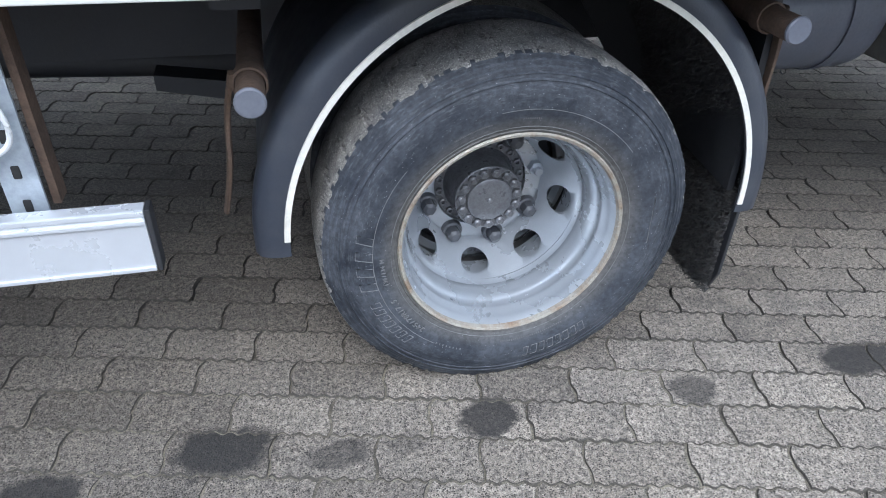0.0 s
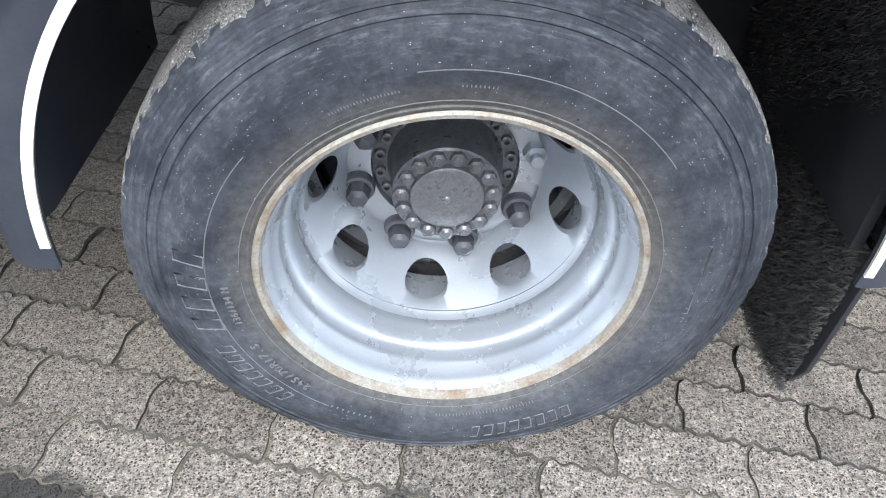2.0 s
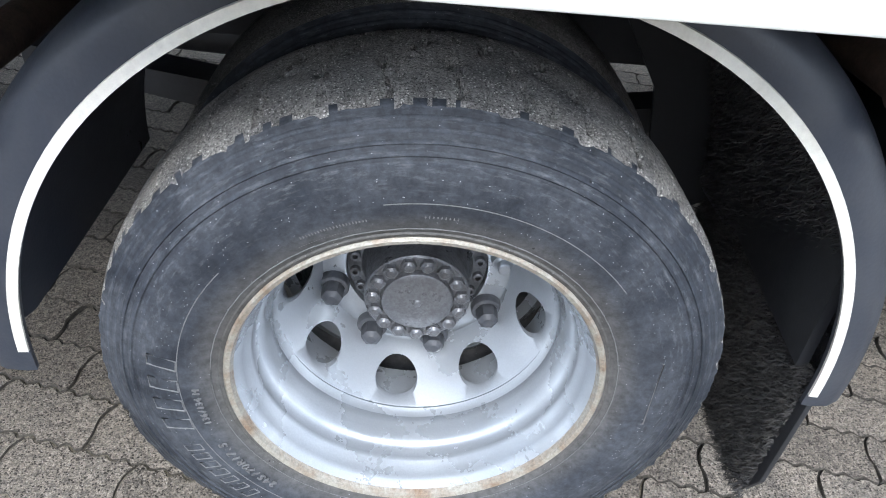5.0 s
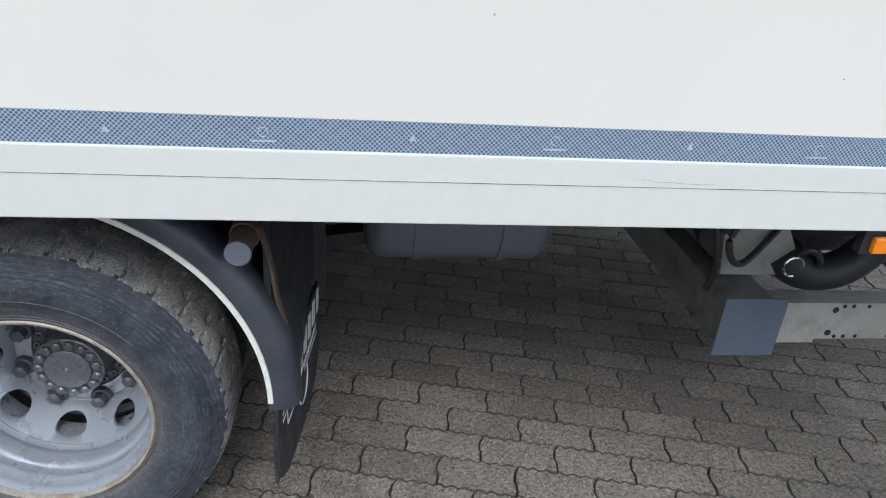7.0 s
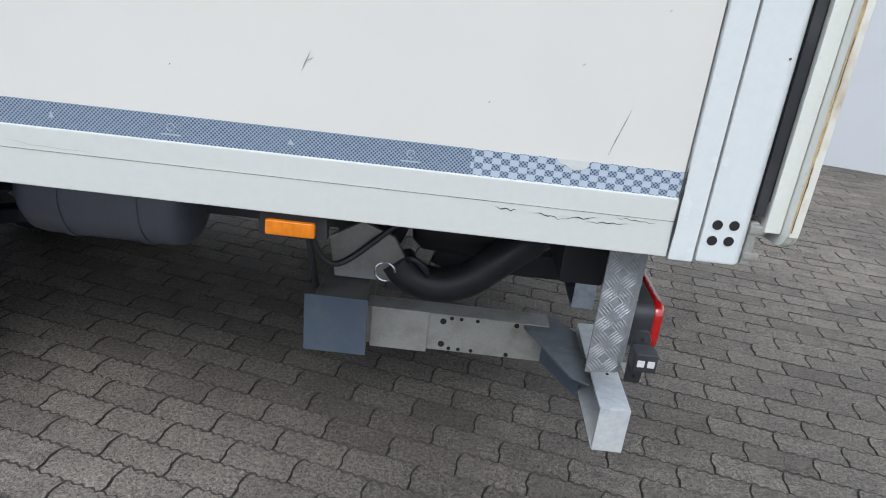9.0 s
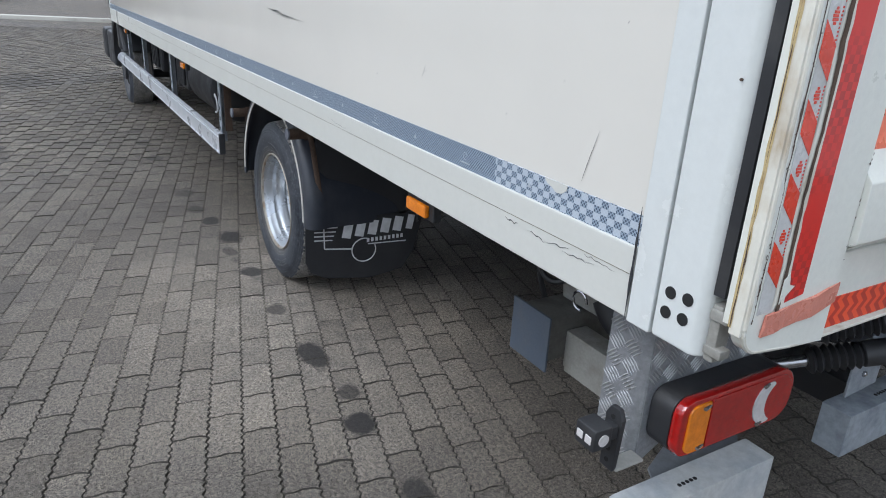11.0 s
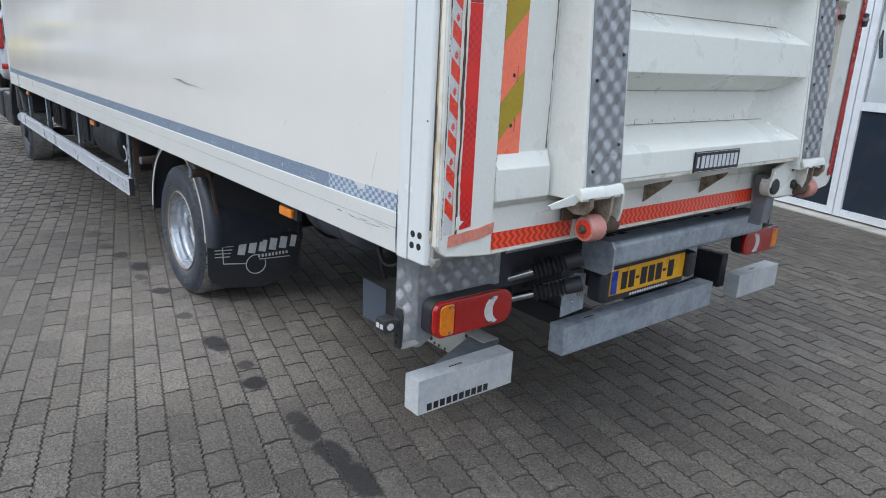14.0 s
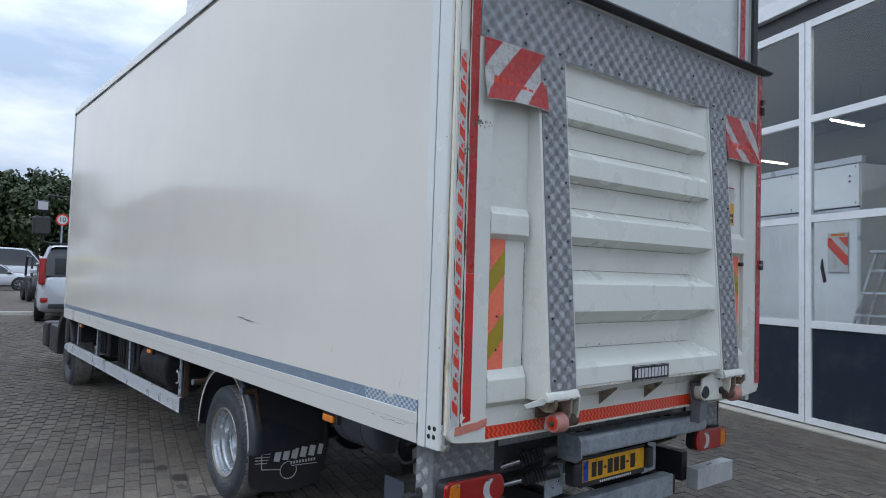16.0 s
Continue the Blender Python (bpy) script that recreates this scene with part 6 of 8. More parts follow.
    part("marker_board", box(POCKET + 0.0005, POCKET + 0.003, y0, y1, 1.248, 1.812), M_ORANGE, lift, "orange and ochre striped marker board")
    for z in (1.300, 1.570):
        zz = [(yy(0.193), z), (yy(0.280), z + 0.090), (yy(0.280), min(z + 0.198, 1.812)), (yy(0.193), z + 0.104)]
        part("ochre_stripe", prism(zz if side == 0 else zz[::-1], 'x', POCKET + 0.0032, POCKET + 0.0040), M_YELLOW, lift, smooth=False)
    for z in (1.465, 1.325):
        bm = bmesh.new()
        for k in range(6):
            box(POCKET + 0.0042, POCKET + 0.0046, yy(0.252) - 0.0012, yy(0.252) + 0.0012, z + 0.0075 * k, z + 0.0045 + 0.0075 * k, 0, bm)
        box(POCKET + 0.0042, POCKET + 0.0046, yy(0.238) - 0.0045, yy(0.238) + 0.0045, z + 0.012, z + 0.022, 0, bm)
        part("plain_bar", bm, M_INK, lift, smooth=False)
    # walkway strip of chequer plate
    y0, y1 = od(0.4375, 0.600)
    Z0, Z1 = 1.172, 2.638
    bm = prism([(face(Z0) + 0.0005, Z0), (face(Z0) + 0.004, Z0), (face(Z1) + 0.004, Z1), (face(Z1) + 0.0005, Z1)], 'y', y0, y1)
    wk = part("walkway", bm, M_TREADPLATE, lift, "grey chequer-plate walkway strip", smooth=False)
    up = Vector((face(Z1) - face(Z0), 0, Z1 - Z0)).normalized()
    chequer("tread_relief", wk, (face(Z0) + 0.0042, y0, Z0), (0, 1, 0), up, y1 - y0, Z1 - Z0 - 0.01, M_TREADPLATE)
    for k in range(6):
        for yb in (y0 + 0.022, y1 - 0.022):
            z = 1.215 + 0.262 * k + (0.075 if yb > y0 + 0.05 else 0)
            part("rivet", cyl((face(z) + 0.003, yb, z), (face(z) + 0.0085, yb, z), 0.0062, 0.0045, seg=10), M_INK, wk)
    # foot flap below the walkway: a bent white lip over the hinge
    lip = []
    for k in range(9):
        f = k / 8
        a = 0.402 + 0.205 * f
        d = 0.004 * noise.noise(Vector((f * 4, side * 5.0, 2.0)))
        lip.append((a, d, f))
    bm = bmesh.new()
    rows = []
    for a, d, f in lip:
        rows.append([bm.verts.new((x, yy(a), z + d)) for x, z in ((face(1.17) + 0.0045, 1.169), (face(1.17) + 0.010, 1.165), (face(1.17) + 0.017, 1.152 + 0.005 * math.sin(f * 5)), (face(1.17) + 0.019, 1.138), (face(1.17) + 0.014, 1.137), (face(1.17) + 0.011, 1.148), (face(1.17) + 0.004, 1.156))])
    for p, q in zip(rows, rows[1:]):
        for k in range(7):
            bm.faces.new((p[k], p[(k + 1) % 7], q[(k + 1) % 7], q[k]))
    bm.faces.new(rows[0])
    bm.faces.new(rows[-1][::-1])
    part("foot_lip", bm, M_LIFT, lift, "bent white lip over the hinge")
    bm = prism(fl([(0.285, 1.128), (0.40, 1.150), (0.42, 1.128), (0.40, 1.118), (0.30, 1.114)]), 'x', face(1.15) - 0.012, face(1.15) - 0.006, bevel=0.001)
    part("foot_lip", bm, M_LIFT, lift)
    # hinge with roller
    ry = 0.487 if side == 0 else 0.400
    hin = part("hinge", prism([(2.80, 1.135), (2.925, 1.140), (2.926, 1.105), (2.905, 1.078), (2.862, 1.074), (2.812, 1.095)], 'y', *od(ry - 0.030, ry - 0.012), bevel=0.003), M_HINGE, lift, "rusty hinge with a pink roller")
    for a, b, dz in ((0.073, 0.086, 0.0), (0.128, 0.140, -0.004)):
        part("hinge_lug", prism([(2.81, 1.13), (2.925, 1.135), (2.922, 1.078 + dz), (2.908, 1.030 + dz), (2.878, 1.018 + dz), (2.845, 1.04 + dz)], 'y', *od(ry + a, ry + b), bevel=0.003), M_HINGE if a < 0.1 else M_RUSTY, hin)
    part("hinge_plate", box(2.80, 2.815, *od(ry - 0.02, ry + 0.15), 1.04, 1.12, 0.002), M_RUST, hin)
    ra, rb2 = od(ry, ry + 0.068)
    cxr, czr = 2.885, 1.028
    bm = lathe([(0.020, yy(ry) if side == 0 else yy(ry + 0.068)), (0.037, yy(ry) if side == 0 else yy(ry + 0.068)), (0.0425, ra + 0.008), (0.0425, rb2 - 0.008), (0.037, rb2), (0.020, rb2)], cxr, czr, 32)
    part("roller", bm, M_ROLLER, hin, "faded pink roller")
    part("roller_core", lathe([(0.009, yy(ry - 0.003)), (0.020, yy(ry - 0.003)), (0.0295, yy(ry - 0.002)), (0.0300, yy(ry + 0.004))], cxr, czr, 28), M_REDB, hin, "orange-red roller core")
    part("roller_pin", hexnut((cxr, yy(ry - 0.001), czr), (0, -1 if side == 0 else 1, 0), 0.015, 0.011), M_RUST, hin)
    part("pin", cyl((cxr + 0.005, yy(ry + 0.075), czr + 0.004), (cxr + 0.005, yy(ry + 0.145), czr + 0.004), 0.026, seg=24, bevel=0.004), M_RUST, hin, "rusty hinge pin")

# horizontal ribs of the centre field
part("centre_sheet", box(POCKET - 0.002, POCKET + 0.0004, 0.610, PW - 0.610, 1.10, 2.64), M_LIFT, lift)
RIBS = ((2.492, 2.458, 2.378, 2.360), (2.250, 2.206, 2.115, 2.094), (1.976, 1.932, 1.836, 1.806), (1.688, 1.627, 1.503, 1.442), (1.326, 1.256, 1.180, 1.150))
for zs, zt, zb, zu in RIBS:
    bm = prism([(POCKET + 0.0006, zs), (face(zt) - 0.002, zt), (face(zb) - 0.002, zb), (POCKET + 0.0006, zu)], 'y', 0.613, PW - 0.640, bevel=0.003)
    rib = part("platform_rib", bm, M_LIFT, lift, "white pressed rib")
    part("weld_seam", box(POCKET + 0.0002, POCKET + 0.0016, 0.614, PW - 0.735, zs + 0.0008, zs + 0.0026), M_SEAM, rib)
    if zb > 1.2:
        part("weld_seam", box(POCKET + 0.0002, POCKET + 0.0016, 0.614, PW - 0.735, zu - 0.0026, zu - 0.0008), M_SEAM, rib)
bm = bmesh.new()
tri3 = [[bm.verts.new((x, y, z)) for x, y in ((POCKET, PW - 0.735), (face(z) - 0.003, PW - 0.6185), (POCKET, PW - 0.6185))] for z in (1.15, 2.636)]
bm.faces.new(tri3[0])
bm.faces.new(tri3[1][::-1])
for k in range(3):
    bm.faces.new((tri3[0][k], tri3[0][(k + 1) % 3], tri3[1][(k + 1) % 3], tri3[1][k]))
part("rib_cheek", bm, M_LIFT, lift, "slanted cheek beside the walkway", smooth=False)
specks("chip", [(random.uniform(0.80, 1.68), 1.332 + abs(random.gauss(0.0, 0.009))) for k in range(34)], POCKET + 0.0012, 0.0022, M_RUST, lift)
specks("chip", [(random.uniform(0.65, 1.65), random.choice((1.255, 1.627, 1.93)) + random.gauss(0.0, 0.003)) for k in range(26)], face(1.6) + 0.002, 0.0013, M_SEAM, lift)
# maker's plate
mp = part("makers_plate", box(face(1.21) - 0.001, face(1.21) + 0.006, 1.012, 1.312, 1.170, 1.244, 0.003), M_INK, lift, "black maker's plate with pale plain bars")
for k in range(10):
    w, h0, h1 = (0.020, 1.185, 1.229) if k else (0.014, 1.188, 1.226)
    part("plain_bar", box(face(1.21) + 0.0061, face(1.21) + 0.0068, 1.026 + 0.0278 * k, 1.026 + 0.0278 * k + w, h0, h1), M_LOGO, mp, smooth=False)
for z0, z1 in ((1.173, 1.1745), (1.2395, 1.241)):
    part("plate_border", box(face(1.21) + 0.0061, face(1.21) + 0.0066, 1.018, 1.306, z0, z1), M_LOGO, mp, smooth=False)
# underside, lower flange and its reflective strips
part("foot_edge", prism([(POCKET, 1.150), (face(1.17) - 0.003, 1.1795), (face(1.17) - 0.003, 1.168), (POCKET, 1.132)], 'y', 0.614, PW - 0.62), M_RUSTY, lift, "grimy lower edge of the wedge")
part("lower_flange", box(FL - 0.040, FL - 0.018, 0.168, PW - 0.168, 0.972, 1.104, 0.004), M_LIFT, lift, "white lower flange")
part("flange_step", prism([(0.36, 1.045), (0.62, 1.050), (0.62, 1.088), (0.375, 1.072)], 'x', FL - 0.0178, FL - 0.012, bevel=0.001), M_LIFT, lift)
part("rail_lip", box(FL - 0.030, FL - 0.010, 0.172, PW - 0.172, 0.966, 0.9735, 0.003), M_CREAM, lift)
part("red_strip", yz_sheet([(0.150, 0.978), (0.545, 0.978), (0.552, 1.030), (0.156, 1.030)], FL - 0.0176, FL - 0.0160), M_REDCHEV, lift, "bright red reflective strip")
part("red_strip", yz_sheet([(0.735, 0.978), (1.735, 0.978), (1.725, 1.034), (0.735, 1.034)], FL - 0.0176, FL - 0.0160), M_REDCHEV, lift, "bright red reflective strip")
# a faded tape that peels off the corner
bm = bmesh.new()
tape_lo = [(0.004, 1.016), (0.030, 1.018), (0.055, 1.020), (0.085, 1.023), (0.115, 1.026), (0.145, 1.031), (0.176, 1.037)]
tape_hi = [(0.008, 1.049), (0.032, 1.051), (0.055, 1.053), (0.085, 1.056), (0.115, 1.058), (0.145, 1.064), (0.178, 1.069)]
rows = []
for k, (a, b) in enumerate(zip(tape_lo, tape_hi)):
    w = 0.0040 + 0.0022 * math.sin(k * 1.9)
    rows.append([bm.verts.new((FL + w, *a)), bm.verts.new((FL + w + 0.002 * math.cos(k * 2.3), (a[0] + b[0]) / 2, (a[1] + b[1]) / 2)), bm.verts.new((FL + w, *b)), bm.verts.new((FL + 0.001, *b)), bm.verts.new((FL + 0.001, *a))])
for p, q in zip(rows, rows[1:]):
    for k in range(5):
        bm.faces.new((p[k], p[(k + 1) % 5], q[(k + 1) % 5], q[k]))
bm.faces.new(rows[0])
bm.faces.new(rows[-1][::-1])
part("peeling_tape", bm, M_PEEL, lift, "peeling faded red tape")
# rusty gussets under the wedge
for y in (0.930, 1.300):
    part("gusset", prism([(FL - 0.017, 1.050), (FL - 0.017, 1.112), (2.893, 1.150), (2.880, 1.132)], 'y', y, y + 0.006), M_HINGE, lift, "rusty triangular gusset", smooth=False)
# lug plate and lifting pin on the far side
lug = part("lug_plate", prism([(1.700, 1.130), (1.835, 1.165), (1.870, 1.150), (1.945, 1.060), (1.930, 1.010), (1.72, 1.010), (1.69, 1.060)], 'x', 2.868, 2.880, bevel=0.002), M_LIFT, lift, "white hinge lug plate")
part("pin", cyl((2.876, 1.885, 1.055), (2.892, 1.885, 1.055), 0.020, seg=20, bevel=0.004), M_BLACK, lug)
part("pin", cyl((2.876, 1.865, 1.120), (2.884, 1.865, 1.120), 0.007, seg=12), M_BLACK, lug)
part("lug_arm", prism([(1.695, 1.10), (1.755, 1.11), (1.79, 1.02), (1.775, 0.90), (1.70, 0.885), (1.72, 1.0)], 'x', 2.80, 2.860, bevel=0.006), M_LIFTGREY, lift, "grey lifting arm head")
part("arm_bush", cyl((2.845, 1.728, 1.055), (2.886, 1.728, 1.055), 0.034, seg=24, bevel=0.004), M_BLACK, lift)
part("arm_bush_rim", lathe([(0.034, 2.8), (0.043, 2.8), (0.043, 2.84), (0.034, 2.84)], 0, 0, 28, close=True), M_RUSTY, lift).matrix_basis = Matrix(((0, 1, 0, 0.035), (1, 0, 0, 1.728), (0, 0, 1, 1.055), (0, 0, 0, 1)))
# head: chequer plate band, dark edge, red-white patches
hd = part("head_plate", box(FL + 0.0005, FL + 0.006, 0.088, PW - 0.052, 2.640, 2.938), M_TREADPLATE, lift, "grey chequer-plate band across the head", smooth=False)
chequer("tread_relief", hd, (FL + 0.0062, 0.088, 2.642), (0, 1, 0), (0, 0, 1), PW - 0.140, 0.294, M_TREADPLATE, 0.040)
for k in range(11):
    for z in (2.664, 2.792, 2.915):
        if z != 2.792 or k % 2:
            yk = 0.125 + 0.222 * k + (0.05 if z == 2.915 else 0.0)
            if yk < PW - 0.07:
                part("rivet", cyl((FL + 0.005, yk, z), (FL + 0.0105, yk, z), 0.0065, 0.0045, seg=10), M_INK, hd)
part("head_core", box(POCKET, FL, 0.172, PW - 0.172, 2.6385, 2.955), M_LIFT, lift, smooth=False)
part("head_edge", prism([(PX - 0.03, 2.972), (FL + 0.030, 2.950), (FL + 0.062, 2.962), (FL + 0.060, 2.972), (PX - 0.03, 3.000)], 'y', -0.02, PW + 0.055), M_BLACK, lift, "dark folded head edge")
for side in (0, 1):
    y0, y1 = (0.102, 0.472) if side == 0 else (PW - 0.430, PW - 0.050)
    zb, zt, n = 2.372, 2.638, 12
    bm = bmesh.new()

    def patch_x(y, z, d=0.0):
        """The patch is a bent plate that bulges over the walkway's end."""
        f = (zt - z) / (zt - zb)
        w = (y - y0) / (y1 - y0)
        return FL + 0.010 + 0.030 * f * f + 0.006 * math.sin(3.1 * w) * f + d
    rows = [[bm.verts.new((patch_x(y0 + (y1 - y0) * i / n, zt + (zb - zt) * j / 6), y0 + (y1 - y0) * i / n, zt + (zb - zt) * j / 6 + (0.012 * math.sin(2.6 * i / n) * j / 6 if side == 0 else 0))) for i in range(n + 1)] for j in range(7)]
    rows.append([bm.verts.new((FL + 0.003, v.co.y, v.co.z + 0.010)) for v in rows[-1]])
    for p, q in zip(rows, rows[1:]):
        for i in range(n):
            bm.faces.new((p[i], p[i + 1], q[i + 1], q[i]))
    pt = part("warning_patch", bm, M_PATCH, lift, "worn red and white warning patch")
    s = 1 if side == 0 else -1
    ys = y0 if side == 0 else y1

    def patch_strip(a, b, c, d, mat=M_RED):
        """A slanting band from a..b at the foot to d..c at the head."""
        bm = bmesh.new()
        m = 6
        rows = []
        for j in range(m + 1):
            f = j / m
            z = zb + 0.004 + (zt - zb - 0.006) * f
            ya, yb = min(max(ys + s * (a + (d - a) * f), y0 + 0.001), y1 - 0.001), min(max(ys + s * (b + (c - b) * f), y0 + 0.001), y1 - 0.001)
            rows.append([bm.verts.new((patch_x(y, z, 0.0012), y, z + (0.012 * math.sin(2.6 * (y - y0) / (y1 - y0)) * (1 - f) if side == 0 else 0))) for y in (ya + (yb - ya) * i / 4 for i in range(5))])
        for p, q in zip(rows, rows[1:]):
            for i in range(4):
                if (p[i].co - p[i + 1].co).length + (q[i].co - q[i + 1].co).length > 1e-4:
                    bm.faces.new((p[i], p[i + 1], q[i + 1], q[i]))
        bmesh.ops.remove_doubles(bm, verts=bm.verts[:], dist=1e-5)
        part("red_stripe", bm, mat, pt, smooth=False)
    patch_strip(-0.02, 0.145, 0.375, 0.215)
    patch_strip(-0.15, -0.12, 0.105, -0.02)
    patch_strip(0.230, 0.400, 0.520, 0.440)
    # what is left of the print: plain bars
    for k in range(6):
        yk = y0 + 0.045 + 0.040 * k
        part("plain_bar", box(patch_x(yk, 2.455, 0.0020), patch_x(yk, 2.455, 0.0026), yk, yk + 0.028, 2.440 - 0.004 * k, 2.480 - 0.004 * k), M_REDB, pt, smooth=False)
    for k in range(9):
        yk = y0 + 0.120 + 0.0150 * k
        part("plain_bar", box(patch_x(yk, 2.42, 0.0020), patch_x(yk, 2.42, 0.0026), yk, yk + 0.010, 2.404 - 0.001 * k, 2.422 - 0.001 * k), M_FILMWHITE, pt, smooth=False)
# yellow notice in the far pocket
nb = part("notice", box(POCKET + 0.0005, POCKET + 0.003, 2.072, 2.196, 1.990, 2.222), M_FILMWHITE, lift, "notice sticker with a yellow field")
part("yellow_field", box(POCKET + 0.0032, POCKET + 0.0038, 2.080, 2.188, 1.996, 2.125), M_PLATEY, nb)
part("red_border", box(POCKET + 0.0032, POCKET + 0.0038, 2.074, 2.194, 2.213, 2.220), M_RED, nb)
for k in range(5):
    part("plain_bar", box(POCKET + 0.0040, POCKET + 0.0044, 2.090 + 0.020 * k, 2.104 + 0.020 * k, 2.010, 2.032), M_INK, nb, smooth=False)
    part("plain_bar", box(POCKET + 0.0040, POCKET + 0.0044, 2.090 + 0.020 * k, 2.104 + 0.020 * k, 2.042, 2.064), M_INK, nb, smooth=False)
for z0, z1 in ((1.735, 1.795), (2.70, 2.80)):
    lt = part("latch", box(FL - 0.02, FL + 0.020, PW + 0.012, PW + 0.046, z0, z1, 0.006), M_BLACK, lift, "black latch on the edge")
    part("latch_pin", cyl((FL + 0.010, PW + 0.006, (z0 + z1) / 2), (FL + 0.034, PW + 0.006, (z0 + z1) / 2), 0.010, seg=12, bevel=0.002), M_STEEL, lt)
part("knob", cyl((POCKET + 0.002, PW - 0.185, 1.765), (POCKET + 0.030, PW - 0.185, 1.765), 0.012, seg=14, bevel=0.003), M_BLACK, lift)

# ---------------------------------------------------------------- cab, mostly hidden by the body
M_GLASS = glassy("dark_window_glass", (0.015, 0.017, 0.02))
cab = part("cab", prism([(-7.45, 0.75), (-5.62, 1.05), (-5.60, 2.75), (-6.2, 2.95), (-7.25, 2.85), (-7.5, 1.7)], 'y', 0.36, WIDTH - 0.36, bevel=0.06), M_POST, truck, "white lorry cab in front of the box")
part("wheel_arch", lathe([(0.50, 0.06), (0.56, 0.05), (0.58, 0.10), (0.58, 0.5), (0.50, 0.5)], FWX - 0.1, HZ + 0.05, 32, None, 20, 175, True), M_BLACK, cab)
part("cab_step", box(-6.9, -6.25, 0.06, 0.4, 0.35, 0.75, 0.03), M_BLACK, cab)
part("side_window", box(-6.95, -6.1, 0.350, 0.358, 1.75, 2.55, 0.002), M_GLASS, cab)
part("front_bumper", box(-7.55, -7.2, 0.06, WIDTH - 0.06, 0.35, 0.75, 0.05), M_BLACK, cab)
part("cab_corner", box(-5.72, -5.56, 0.06, 0.26, 0.62, 1.0, 0.03, seg=3), M_BLACK, cab)
mir = part("mirror", box(-6.12, -6.02, -0.36, -0.135, 2.05, 2.32, 0.035, seg=4), M_BLACK, truck, "black cab wing mirrors on a bracket")
part("mirror_glass", box(-6.021, -6.016, -0.335, -0.155, 2.08, 2.295), M_GLASS, mir)
part("upper_mirror", box(-6.12, -6.03, -0.34, -0.165, 2.385, 2.545, 0.03, seg=4), M_BLACK, mir)
part("upper_mirror_glass", box(-6.031, -6.026, -0.31, -0.185, 2.41, 2.525), M_ALU, mir)
part("mirror_arm", tube(curve_points([(-6.2, 0.37, 2.62), (-6.1, -0.05, 2.62), (-6.08, -0.18, 2.62), (-6.08, -0.21, 2.55), (-6.08, -0.22, 2.3), (-6.08, -0.22, 2.02), (-6.1, -0.15, 1.95), (-6.2, 0.37, 1.95)], 6), 0.014, 8), M_BLACK, mir)

# ---------------------------------------------------------------- the yard
CP, SP = math.cos(PAVE), math.sin(PAVE)


def to_world(u, v):
    return u * CP - v * SP, u * SP + v * CP


BL, BW = 0.225, 0.1125
ROW_V = -0.0497
U0, U1, V0, V1 = -13.5, 6.3, ROW_V - 46 * BW, ROW_V + 59 * BW      # the stretch laid with single stones

gv, gf, gm = [], [], []
us = [-400, -220, -120, -70, -45, -32] + [-26 + 0.5 * k for k in range(0, 26)] + [U0, U0 + 0.25] + [-13 + 0.5 * k for k in range(0, 39)] + [U1 - 0.25, U1, 12, 30, 80, 200, 400]
vs = [-400, -200, -80, -40, -20, -10, V0, V0 + 0.015, -2.6, -1.2, -0.95, 0.15, 0.4, 2.2, 4.4, V1 - 0.015, V1, 20, 40, 120, 400]
for u in us:
    for v in vs:
        x, y = to_world(u, v)
        inside = U0 + 0.1 < u < U1 - 0.1 and V0 < v < V1
        sandy = -1.4 < u < 0.9 and -1.0 < v < 0.2
        gv.append((x, y, rise(x) - (0.0036 if sandy else 0.0078 if inside else 0.0035)))
for i in range(len(us) - 1):
    for j in range(len(vs) - 1):
        a = i * len(vs) + j
        gf.append((a, a + len(vs), a + len(vs) + 1, a + 1))
        gm.append(2 if -1.5 <= us[i] < 1.0 and -1.2 <= vs[j] < 0.4 else 1 if U0 <= us[i] < U1 and V0 <= vs[j] < V1 else 0)
me = bpy.data.meshes.new("pavement")
me.from_pydata(gv, [], gf)
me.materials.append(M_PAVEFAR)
me.materials.append(M_JOINT)
me.materials.append(M_SAND)
me.polygons.foreach_set("material_index", gm)
pavement = tagged(new("pavement", me), "grey concrete block paving with oil spots", "paving", kind="structure")


def trap(s):
    """A wave with flat crests, period 1."""
    s = s % 1.0
    return (1 if s < 0.32 else 1 - (s - 0.32) / 0.18 * 2 if s < 0.5 else -1 if s < 0.82 else -1 + (s - 0.82) / 0.18 * 2)


